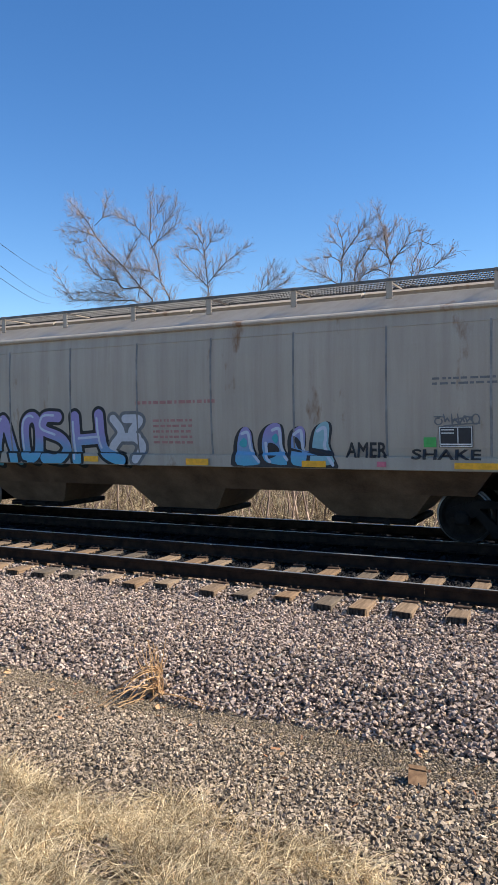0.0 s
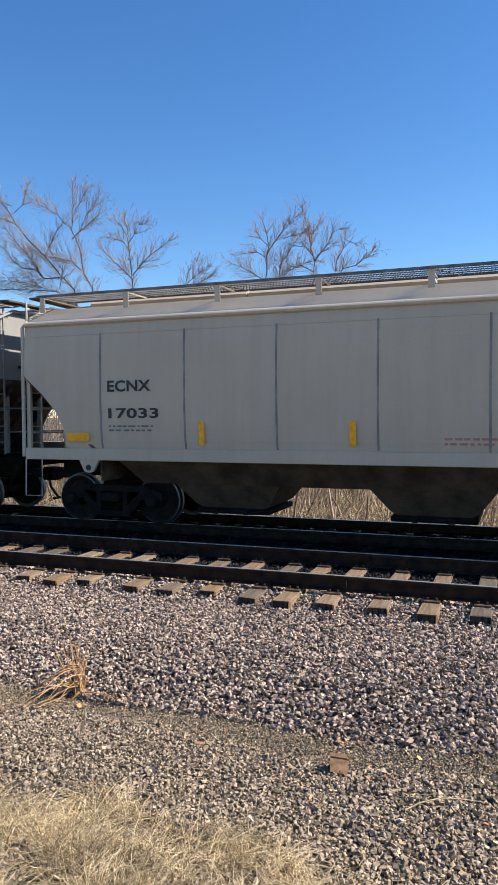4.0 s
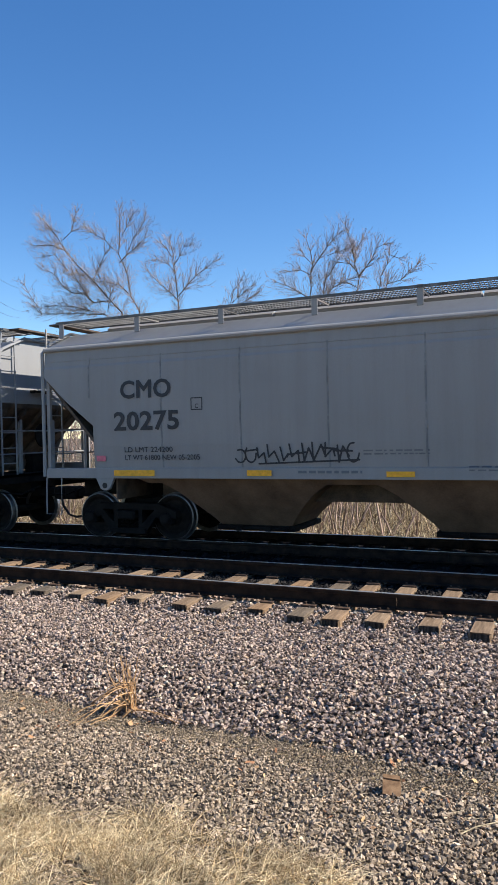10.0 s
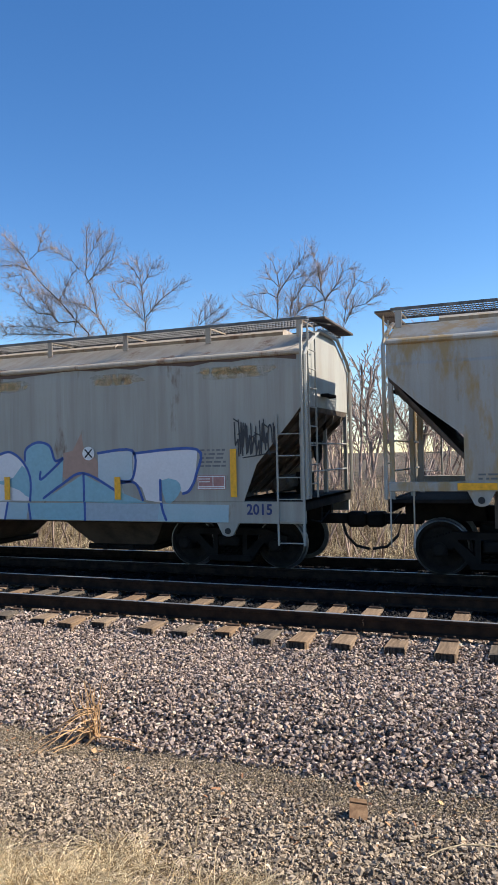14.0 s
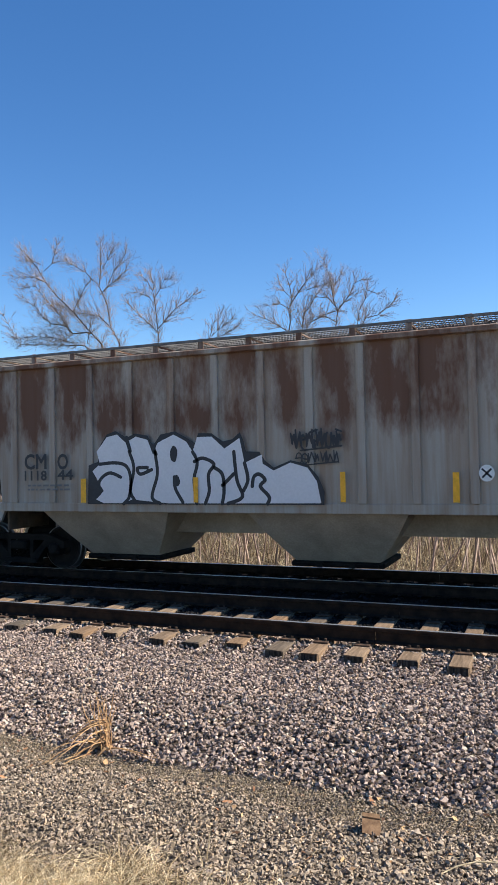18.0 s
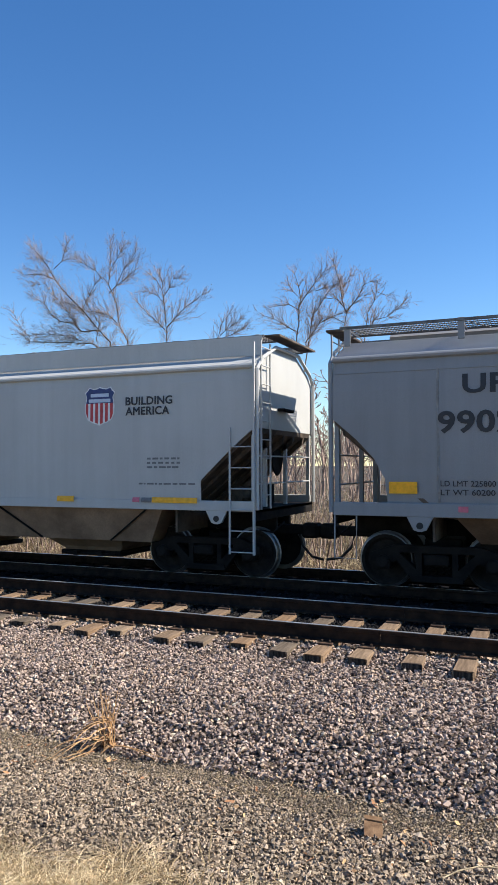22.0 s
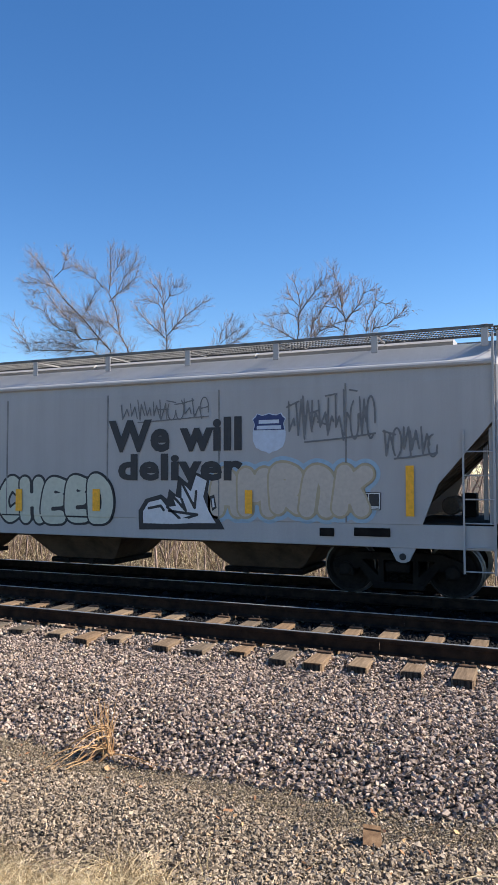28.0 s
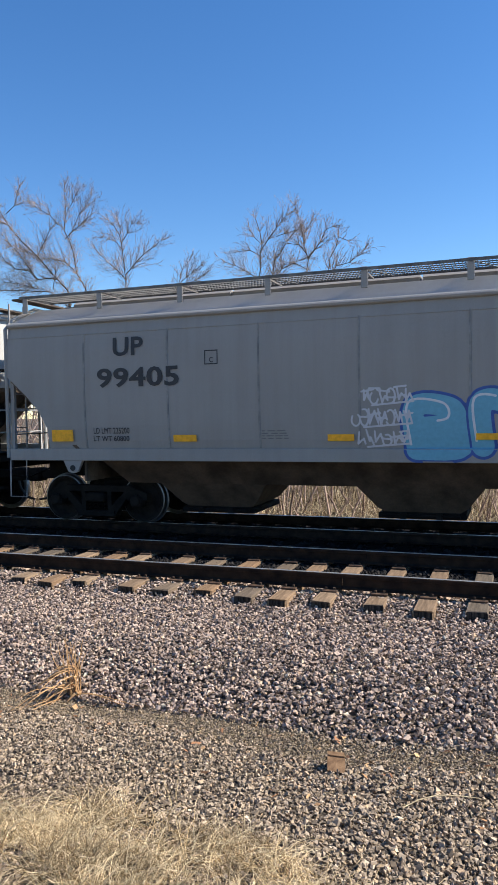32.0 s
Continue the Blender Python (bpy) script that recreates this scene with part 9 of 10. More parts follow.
def disc_mark(spec, mat, d0, d1, z0, z1):
    bm = bmesh.new()
    cx, cz, w = (d0 + d1) / 2, (z0 + z1) / 2, (d1 - d0) / 2
    poly(bm, ring(cx, cz, w, (z1 - z0) / 2, 20, random.Random(1), 0.0, 2))
    ob = decal(spec, "round_sign", bm, mat, 4)
    bm = bmesh.new()
    ribbon(bm, [Vector((cx - w * 0.6, cz - w * 0.6)), Vector((cx + w * 0.6, cz + w * 0.6))], 0.03)
    ribbon(bm, [Vector((cx - w * 0.6, cz + w * 0.6)), Vector((cx + w * 0.6, cz - w * 0.6))], 0.03)
    decal(spec, "cross", bm, "black", 5, ob)


def rust_band(spec, d0, d1, z0, z1):
    r = random.Random(int(d0 * 10))
    bm = bmesh.new()
    n = 40
    poly(bm, [(d0 + (d1 - d0) * i / n, z0 + r.uniform(-0.02, 0.06)) for i in range(n + 1)] + [(d1, z1), (d0, z1)])
    decal(spec, "rust_band", bm, "rustline", 0.2, label="brown rust stain under the eave")


def mark_car_0(c):
    runs = [[(3.69, 1.28), (3.99, 2.17), (4.28, 1.3)],
            [(4.6, 1.42), (4.61, 2.06), (4.82, 2.23), (4.98, 2.04), (4.94, 1.51), (4.74, 1.34)],
            [(5.51, 2.22), (5.17, 2.21), (5.1, 1.96), (5.55, 1.79), (5.71, 1.56), (5.48, 1.34), (5.13, 1.37)],
            [(5.96, 2.22), (5.99, 1.33)],
            [(6.57, 2.25), (6.66, 1.56), (7.1, 1.34)],
            [(6, 1.74), (6.61, 1.78)]]
    tall_letters(c, runs)
    fingers_piece(c)
    tall_letters(c, [[(6.92, 2.16), (7.11, 1.88), (6.86, 1.56), (7.1, 1.32)], [(7.21, 2.16), (7.55, 2.13), (7.35, 1.88), (7.59, 1.65), (7.44, 1.37)], [(7.11, 1.8), (7.49, 1.8)]], "greyw", "faint", 0.17)
    lettering(c, "AMER", "black", 11.75, 12.46, 1.45, 1.71)
    lettering(c, "SHAKE", "black", 12.86, 13.95, 1.43, 1.60)
    stencil_lines(c, "faint", 13.20, 14.39, 2.59, 2.75, n=2)
    placard(c, "black", 13.30, 13.83, 1.63, 1.97)
    patch(c, "green", 13.06, 13.26, 1.63, 1.79)
    scrawl(c, "faint", 13.24, 13.93, 1.99, 2.16, n=5)
    patch(c, "yellow", 13.55, 14.35, 1.29, 1.39)
    patch(c, "yellow", 8.61, 9.10, 1.28, 1.40)
    patch(c, "yellow", 10.96, 11.40, 1.28, 1.39)
    patch(c, "yellow", 6.20, 6.56, 1.31, 1.42)
    stencil_lines(c, "redfaint", 7.47, 9.29, 2.37, 2.51, n=1)
    stencil_lines(c, "redfaint", 7.86, 8.74, 1.63, 2.15, n=5)
    patch(c, "pink", 12.29, 12.45, 1.30, 1.39)


def mark_car_1(c):
    lettering(c, "CMO", "black", 2.41, 3.55, 2.66, 2.98)
    lettering(c, "21038", "black", 2.44, 3.77, 2.04, 2.40)
    lettering(c, "LD LMT 224500", "black", 2.44, 3.23, 1.90, 1.98)
    lettering(c, "LT WT 61400", "black", 2.44, 3.22, 1.74, 1.82)
    boxed_mark(c, "black", 3.89, 4.13, 2.40, 2.64)
    stencil_lines(c, "faint", 4.00, 4.82, 1.78, 1.91, n=2)
    patch(c, "yellow", 0.98, 1.91, 1.45, 1.57)
    patch(c, "yellow", 3.74, 4.20, 1.47, 1.57)
    patch(c, "yellow", 6.55, 6.97, 1.46, 1.55)
    stencil_lines(c, "redfaint", 5.67, 6.17, 1.72, 1.99, n=5)
    scrawl(c, "greyw", 6.28, 6.92, 1.73, 2.05, n=5)
    scrawl(c, "greyw", 4.85, 5.57, 1.57, 2.10, n=4)
    lettering(c, "CH-110-L05", "black", 7.38, 8.14, 1.72, 1.84)
    lettering(c, "DO NOT", "black", 8.20, 8.57, 1.90, 1.97)
    stencil_lines(c, "faint", 8.20, 8.65, 1.73, 1.83, n=2)
    stencil_lines(c, "faint", 1.35, 1.52, 2.02, 2.13, n=2)
    stencil_lines(c, "faint", 1.35, 1.57, 1.69, 1.81, n=2)
    shield(c, 13.15, 13.85, 2.43, 3.22)
    lettering(c, "BUILDING", "black", 13.98, 14.98, 2.87, 3.02)
    lettering(c, "AMERICA", "black", 13.98, 14.98, 2.66, 2.81)
    for d0, d1, z0, z1 in ((8.45, 8.8, 2.95, 3.45), (8.4, 9.15, 2.13, 2.64), (9.8, 10.7, 2.78, 3.45), (11.2, 12.2, 2.6, 3.55), (12.8, 13.5, 2.1, 2.55),
                           (12.7, 14.4, 3.6, 3.8), (8.6, 9.3, 3.6, 3.8), (14.2, 15.3, 2.4, 3.05)):
        rust_bloom(c, d0, d1, z0, z1)
    scrawl(c, "black", 8.96, 10.07, 2.04, 2.44, n=9, thick=1)
    for k in range(6):
        stencil_lines(c, "redfaint", 10.17, 10.69, 1.74 + 0.045 * k, 1.77 + 0.045 * k, n=1)
    patch(c, "yellow", 9.25, 9.70, 1.46, 1.56)
    placard(c, "black", 14.28, 14.75, 1.71, 2.07)
    patch(c, "yellow", 14.39, 15.26, 1.45, 1.56)
    patch(c, "yellow", 12.16, 12.65, 1.47, 1.57)
    stencil_lines(c, "faint", 13.24, 13.86, 1.73, 2.01, n=3)


def mark_car_2(c):
    lettering(c, "CMO", "black", 1.92, 2.66, 3.00, 3.25)
    lettering(c, "23455", "black", 1.86, 2.82, 2.53, 2.74)
    lettering(c, "LD LMT 225000", "black", 1.88, 2.51, 1.64, 1.72)
    lettering(c, "LT WT 60000", "black", 1.88, 2.52, 1.51, 1.58)
    patch(c, "yellow", 1.07, 1.14, 1.55, 2.38)
    patch(c, "pink", 1.12, 1.29, 1.24, 1.34)
    stencil_lines(c, "faint", 1.24, 1.53, 1.52, 1.67, n=3)
    grinning_piece(c)
    lobed_piece(c)
    patch(c, "yellow", 6.43, 6.57, 1.54, 1.95)
    patch(c, "yellow", 9.07, 9.19, 1.55, 1.97)
    patch(c, "yellow", 11.73, 11.82, 1.53, 1.98)
    scrawl(c, "black", 11.87, 12.72, 1.29, 1.40, n=6)
    scrawl(c, "greyw", 10.63, 11.13, 2.22, 2.69, n=4)
    scrawl(c, "greyw", 5.85, 6.41, 1.58, 1.78, n=5)


def mark_car_3(c):
    lettering(c, "ECNX", "black", 1.86, 2.76, 2.52, 2.73)
    lettering(c, "17033", "black", 1.87, 2.91, 2.03, 2.22)
    stencil_lines(c, "faint", 1.87, 2.79, 1.76, 1.91, n=2)
    patch(c, "yellow", 0.96, 1.45, 1.60, 1.76)
    for d in (3.7, 6.4, 9.0, 11.7):
        patch(c, "yellow", d, d + 0.11, 1.55, 1.97)
    stencil_lines(c, "redfaint", 7.9, 8.7, 1.55, 1.71, n=2)
    stencil_lines(c, "faint", 12.9, 13.6, 1.66, 1.9, n=3)


def mark_car_4(c):
    lettering(c, "CMO 101153", "black", 1.83, 4.24, 3.14, 3.44)
    boxed_mark(c, "faint", 3.71, 3.95, 2.49, 2.74)
    stencil_lines(c, "faint", 1.87, 2.70, 1.79, 1.91, n=2)
    shield(c, 12.32, 13.00, 2.79, 3.57)
    lettering(c, "BUILDING", "black", 13.05, 13.81, 3.28, 3.41)
    lettering(c, "AMERICA", "black", 13.05, 13.77, 3.12, 3.25)
    patch(c, "yellow", 6.49, 6.60, 1.55, 1.99)
    patch(c, "yellow", 9.15, 9.26, 1.54, 1.98)
    patch(c, "yellow", 11.80, 11.90, 1.52, 1.94)
    patch(c, "white", 7.08, 7.35, 1.54, 1.66)
    stencil_lines(c, "redfaint", 7.99, 8.73, 1.55, 1.71, n=2)
    stencil_lines(c, "redfaint", 9.46, 9.82, 1.55, 1.79, n=4)
    stencil_lines(c, "redfaint", 5.89, 6.33, 1.55, 1.81, n=4)
    stencil_lines(c, "faint", 10.26, 10.93, 1.55, 1.65, n=2)
    stencil_lines(c, "black", 13.00, 13.65, 1.66, 1.91, n=3)
    patch(c, "red", 13.88, 14.05, 1.54, 1.62)
    patch(c, "under", 12.81, 13.09, 1.29, 1.38)


def mark_car_5(c):
    lettering(c, "CMO", "black", 1.62, 2.36, 2.49, 2.72)
    lettering(c, "22177", "black", 1.65, 2.50, 2.07, 2.27)
    lettering(c, "LD LMT 225300", "black", 1.70, 2.52, 1.66, 1.75)
    lettering(c, "LT WT 59700", "black", 1.70, 2.52, 1.53, 1.61)
    boxed_mark(c, "black", 3.48, 3.71, 2.23, 2.47)
    scrawl(c, "greyw", 2.97, 3.65, 1.50, 2.08, n=7)
    patch(c, "yellow", 1.05, 1.14, 1.69, 2.39)
    patch(c, "yellow", 3.72, 3.81, 1.52, 1.93)
    patch(c, "yellow", 6.35, 6.42, 1.54, 1.84)
    stencil_lines(c, "faint", 3.53, 4.16, 1.52, 1.63, n=3)
    patch(c, "white", 7.61, 7.83, 1.53, 1.64)
    red_block(c, 4.13, 10.17, 1.29, 2.48)
    slant_logo(c, "blue", 11.96, 13.46, 3.29, 3.85)
    placard(c, "black", 11.57, 12.01, 1.57, 1.85)
    patch(c, "yellow", 11.28, 11.39, 1.53, 1.99)
    patch(c, "yellow", 13.88, 13.98, 1.56, 2.43)
    patch(c, "green", 12.16, 12.35, 1.55, 1.70)
    stencil_lines(c, "faint", 12.73, 13.39, 1.66, 1.92, n=3)
    stencil_lines(c, "redfaint", 10.05, 10.32, 1.54, 1.77, n=4)


def mark_car_6(c):
    lettering(c, "UP", "black", 2.53, 3.15, 3.18, 3.49)
    lettering(c, "99165", "black", 2.20, 3.71, 2.58, 2.91)
    lettering(c, "LD LMT 225900", "black", 1.80, 2.58, 1.75, 1.83)
    lettering(c, "LT WT 60100", "black", 1.80, 2.58, 1.61, 1.69)
    patch(c, "yellow", 0.98, 1.44, 1.60, 1.78)
    patch(c, "pink", 2.09, 2.28, 1.33, 1.39)
    shield(c, 11.20, 11.91, 2.85, 3.63)
    lettering(c, "BUILDING", "black", 12.06, 13.03, 3.24, 3.42)
    lettering(c, "AMERICA", "black", 12.06, 12.99, 3.05, 3.23)
    patch(c, "yellow", 6.41, 6.90, 1.59, 1.73)
    patch(c, "yellow", 8.63, 9.10, 1.59, 1.71)
    patch(c, "yellow", 11.52, 11.98, 1.59, 1.71)
    patch(c, "yellow", 14.01, 14.32, 1.60, 1.80)
    placard(c, "black", 13.22, 13.67, 1.61, 1.92)
    patch(c, "green", 12.94, 13.20, 1.56, 1.65)
    stencil_lines(c, "faint", 12.41, 13.14, 1.58, 1.87, n=3)
    patch(c, "white", 7.65, 7.90, 1.76, 1.90)
    stencil_lines(c, "faint", 7.64, 8.04, 1.62, 1.72, n=2)
    lettering(c, "SPAZZ ONE", "black", 11.85, 12.91, 1.29, 1.52)
    lettering(c, "SPAZZ ONE", "black", 7.71, 8.76, 1.26, 1.46)
    lettering(c, "1", "black", 9.52, 9.61, 1.27, 1.45)
    lettering(c, "MOBS", "black", 9.86, 10.35, 1.27, 1.44)
    heart(c, "black", 9.68, 9.82, 1.27, 1.44)
    blot(c, "black", 7.11, 7.32, 1.88, 2.15)
    blot(c, "black", 7.37, 7.57, 1.87, 2.14)
    blot(c, "black", 7.23, 7.54, 1.60, 1.91)
    blot(c, "black", 7.06, 7.56, 1.28, 1.60)
    throw_up(c, "greyw", 4.15, 5.97, 1.31, 1.90, word="ckmb", seed=9)
    boxed_mark(c, "black", 4.08, 4.35, 2.96, 3.22)


def mark_car_7(c):
    lettering(c, "CMO", "black", 1.84, 2.96, 2.79, 3.14)
    lettering(c, "20275", "black", 1.68, 3.12, 2.18, 2.55)
    lettering(c, "LD LMT 224200", "black", 1.90, 2.96, 1.77, 1.87)
    lettering(c, "LT WT 61800 NEW 05-2005", "black", 1.90, 3.52, 1.62, 1.72)
    boxed_mark(c, "black", 3.37, 3.61, 2.53, 2.76)
    scrawl(c, "black", 4.23, 6.51, 1.56, 1.91, n=9, thick=1)
    stencil_lines(c, "black", 5.43, 6.56, 1.33, 1.43, n=1)
    patch(c, "yellow", 1.67, 2.58, 1.32, 1.43)
    patch(c, "yellow", 4.48, 4.95, 1.33, 1.43)
    patch(c, "yellow", 6.97, 7.43, 1.32, 1.41)
    stencil_lines(c, "faint", 6.58, 7.66, 1.66, 1.77, n=2)
    stencil_lines(c, "faint", 8.26, 8.84, 1.39, 1.50, n=2)
    patch(c, "pink", 1.24, 1.45, 1.60, 1.71)
    scrawl(c, "black", 9.29, 10.58, 1.54, 2.14, n=10, thick=1)
    shield(c, 12.56, 13.25, 2.76, 3.49)
    placard(c, "black", 13.48, 14.01, 1.68, 2.01)
    patch(c, "black", 13.74, 13.92, 2.04, 2.16)
    patch(c, "yellow", 11.84, 12.27, 1.36, 1.46)
    patch(c, "yellow", 14.17, 15.17, 1.36, 1.46)
    patch(c, "mint", 15.07, 15.26, 1.58, 1.89)
    patch(c, "pink", 15.29, 15.51, 1.57, 1.66)
    stencil_lines(c, "faint", 14.33, 14.75, 1.56, 1.87, n=4)
    stencil_lines(c, "faint", 15.29, 15.52, 1.70, 1.88, n=4)
    lettering(c, "CH-110-L04", "black", 10.28, 11.20, 1.35, 1.47)


def mark_car_8(c):
    lettering(c, "UP 111788", "black", 1.43, 3.66, 2.97, 3.41)
    splatter(c, "green", 0.42, 1.64, 2.52, 2.91)
    splatter(c, "dark", 1.64, 2.87, 2.58, 2.95)
    
    curl_piece(c)
    white_piece(c)
    shield(c, 11.92, 12.60, 2.81, 3.55)
    patch(c, "yellow", 6.27, 6.71, 1.37, 1.47)
    patch(c, "yellow", 8.72, 9.12, 1.37, 1.47)
    patch(c, "yellow", 11.24, 11.68, 1.38, 1.47)
    boxed_mark(c, "black", 4.30, 4.56, 3.18, 3.45)
    throw_up(c, "darkline", 5.2, 8.18, 0.80, 1.25, word="ecmeo", seed=13, fat=1.0)
    lettering(c, "BUILDING", "black", 12.78, 13.80, 3.21, 3.39)
    lettering(c, "AMERICA", "black", 12.78, 13.76, 3.00, 3.19)
    patch(c, "yellow", 13.49, 14.39, 1.39, 1.50)
    stencil_lines(c, "faint", 13.29, 14.07, 2.02, 2.22, n=3)
    stencil_lines(c, "faint", 13.28, 14.01, 1.70, 1.78, n=2)


def mark_car_9(c):
    lettering(c, "CMO", "black", 1.34, 2.12, 2.21, 2.42)
    lettering(c, "111896", "black", 1.34, 2.50, 1.89, 2.12)
    lettering(c, "LD LMT 222300", "black", 1.41, 2.26, 1.53, 1.62)
    lettering(c, "LT WT 63700", "black", 1.40, 2.25, 1.39, 1.47)
    boxed_mark(c, "black", 3.76, 4.00, 1.97, 2.20)
    triangle_mark(c, "white", 4.45, 4.65, 2.04, 2.17)
    patch(c, "yellow", 1.21, 1.35, 1.32, 2.19)
    patch(c, "yellow", 3.70, 3.80, 1.34, 1.76)
    patch(c, "yellow", 6.42, 6.52, 1.34, 1.77)
    oblong_tag(c, "greyw", 2.70, 4.41, 0.90, 1.24)
    flower_doodle(c, 5.17, 6.41, 0.97, 2.37)
    frosted_piece(c)
    disc_mark(c, "white", 11.71, 11.98, 2.03, 2.29)
    patch(c, "yellow", 9.87, 10.01, 1.28, 1.73)
    patch(c, "yellow", 12.42, 12.55, 1.29, 1.71)
    patch(c, "yellow", 14.77, 14.89, 1.34, 2.18)
    scrawl(c, "black", 14.85, 15.63, 2.04, 2.71, n=8)
    lettering(c, "2015", "navy", 15.05, 15.52, 1.03, 1.22)
    placard(c, "redfaint", 14.12, 14.67, 1.47, 1.72)
    stencil_lines(c, "faint", 14.18, 14.68, 1.84, 2.19, n=5)
    rust_band(c, 0.09, 16.01, 3.69, 3.82)
    for d0, d1 in ((4.6, 6.4), (6.8, 8.9), (9.2, 10.4), (12.0, 13.2), (14.2, 15.6)):
        rust_bloom(c, d0, d1, 3.42, 3.64)


def mark_car_10(c):
    lettering(c, "CMO", "black", 2.45, 3.57, 2.69, 3.03)
    lettering(c, "21142", "black", 2.43, 3.79, 2.07, 2.41)
    stencil_lines(c, "black", 1.38, 2.13, 1.58, 1.71, n=2)
    for d0, d1, z0, z1 in ((4.0, 4.65, 2.4, 3.15), (5.05, 6.2, 2.1, 3.0), (4.5, 5.4, 1.6, 2.1), (7.0, 8.3, 2.3, 3.3), (9.5, 10.6, 1.9, 2.9)):
        rust_bloom(c, d0, d1, z0, z1)
    patch(c, "yellow", 2.45, 3.05, 1.60, 1.70)
    patch(c, "yellow", 1.07, 1.66, 1.45, 1.56)


def mark_car_11(c):
    patch(c, "yellow", 5.60, 5.74, 2.28, 2.82)
    patch(c, "yellow", 7.32, 7.45, 2.19, 2.75)
    patch(c, "yellow", 9.13, 9.25, 2.10, 2.63)
    stencil_lines(c, "redfaint", 7.50, 9.25, 2.93, 3.01, n=1)
    stencil_lines(c, "faint", 6.16, 7.13, 2.20, 2.36, n=2)
    stencil_lines(c, "faint", 9.64, 10.34, 2.13, 2.27, n=2)
    patch(c, "yellow", 9.57, 9.68, 1.56, 2.02)
    patch(c, "yellow", 12.21, 12.33, 1.55, 1.97)
    patch(c, "yellow", 14.81, 14.97, 1.56, 2.45)
    patch(c, "green", 14.46, 14.66, 1.56, 1.69)
    stencil_lines(c, "black", 13.35, 14.02, 1.86, 2.10, n=3)
    stencil_lines(c, "black", 13.38, 13.97, 1.56, 1.70, n=2)
    stencil_lines(c, "redfaint", 9.84, 10.35, 1.58, 1.82, n=4)
    stencil_lines(c, "redfaint", 7.79, 8.99, 2.65, 2.75, n=1)
    stencil_lines(c, "faint", 8.29, 9.15, 1.56, 1.74, n=2)
    stencil_lines(c, "faint", 10.54, 11.46, 1.57, 1.70, n=3)
    patch(c, "under", 13.22, 13.44, 1.33, 1.41)
    stencil_lines(c, "faint", 14.27, 15.17, 3.62, 3.68, n=2)


def mark_car_12(c):
    lettering(c, "CM", "black", 2.18, 2.72, 2.07, 2.38)
    lettering(c, "O", "black", 2.98, 3.23, 2.06, 2.37)
    lettering(c, "1118", "black", 2.18, 2.72, 1.85, 2.05)
    lettering(c, "44", "black", 2.98, 3.34, 1.86, 2.06)
    chalk_piece(c)
    scrawl(c, "black", 7.81, 8.70, 2.33, 2.67, n=8, thick=1)
    scrawl(c, "black", 7.90, 8.64, 2.08, 2.31, n=6)
    patch(c, "yellow", 3.54, 3.66, 1.42, 1.88)
    patch(c, "yellow", 5.96, 6.05, 1.43, 1.88)
    patch(c, "yellow", 8.67, 8.76, 1.44, 1.94)
    patch(c, "yellow", 10.47, 10.57, 1.44, 1.91)
    disc_mark(c, "white", 10.86, 11.09, 1.76, 2.02)
    stencil_lines(c, "faint", 2.25, 3.27, 1.62, 1.78, n=2)
    placard(c, "black", 13.16, 13.60, 1.62, 1.96)
    patch(c, "yellow", 15.09, 15.22, 1.44, 2.38)
    triangle_mark(c, "white", 14.75, 14.96, 1.55, 1.73)
    patch(c, "yellow", 12.89, 13.01, 1.42, 1.84)


def mark_car_13(c):
    lettering(c, "CHTT", "black", 1.80, 2.96, 2.56, 2.94)
    lettering(c, "721341", "black", 1.60, 3.29, 1.98, 2.35)
    lettering(c, "LD LMT 223100", "black", 1.42, 2.24, 1.85, 1.93)
    lettering(c, "LT WT 62900", "black", 1.41, 2.24, 1.70, 1.78)
    patch(c, "yellow", 1.79, 2.70, 1.25, 1.37)
    patch(c, "yellow", 4.02, 4.37, 1.26, 1.36)
    hand_letters(c, "none", "black", 0.06, 3.38, 1.15, 2.72, 0.25, 0.05)
    stencil_lines(c, "faint", 1.44, 1.72, 1.54, 1.67, n=3)
    stencil_lines(c, "faint", 2.49, 2.84, 1.89, 1.98, n=1)
    patch(c, "white", 2.50, 2.65, 1.54, 1.61)
    stencil_lines(c, "faint", 3.53, 4.23, 2.64, 2.68, n=1)
    lettering(c, "CH-110-L10", "black", 6.75, 7.57, 1.52, 1.66)
    patch(c, "yellow", 6.54, 6.98, 1.26, 1.37)
    patch(c, "yellow", 9.86, 10.31, 1.28, 1.38)
    patch(c, "yellow", 12.30, 12.76, 1.29, 1.39)
    patch(c, "yellow", 14.07, 14.98, 1.27, 1.38)
    shield(c, 12.16, 12.83, 2.59, 3.52)
    lettering(c, "BUILDING", "black", 13.05, 14.05, 2.92, 3.09)
    lettering(c, "AMERICA", "black", 13.05, 13.98, 2.72, 2.89)
    placard(c, "black", 13.51, 13.97, 1.54, 1.83)
    boxed_mark(c, "mint", 13.29, 13.48, 1.64, 1.77)
    stencil_lines(c, "black", 14.49, 15.32, 1.83, 2.11, n=3)
    patch(c, "white", 8.33, 8.58, 1.54, 1.66)
    stencil_lines(c, "faint", 8.33, 8.58, 1.69, 1.73, n=1)
    stencil_lines(c, "faint", 9.17, 9.59, 1.52, 1.67, n=3)
    stencil_lines(c, "redfaint", 10.83, 11.23, 1.54, 1.78, n=5)
    patch(c, "mint", 14.71, 14.88, 1.56, 1.72)
    patch(c, "white", 14.34, 14.49, 1.54, 1.63)
    stencil_lines(c, "faint", 11.99, 12.62, 1.54, 1.57, n=1)
    patch(c, "under", 13.66, 13.93, 1.29, 1.37)


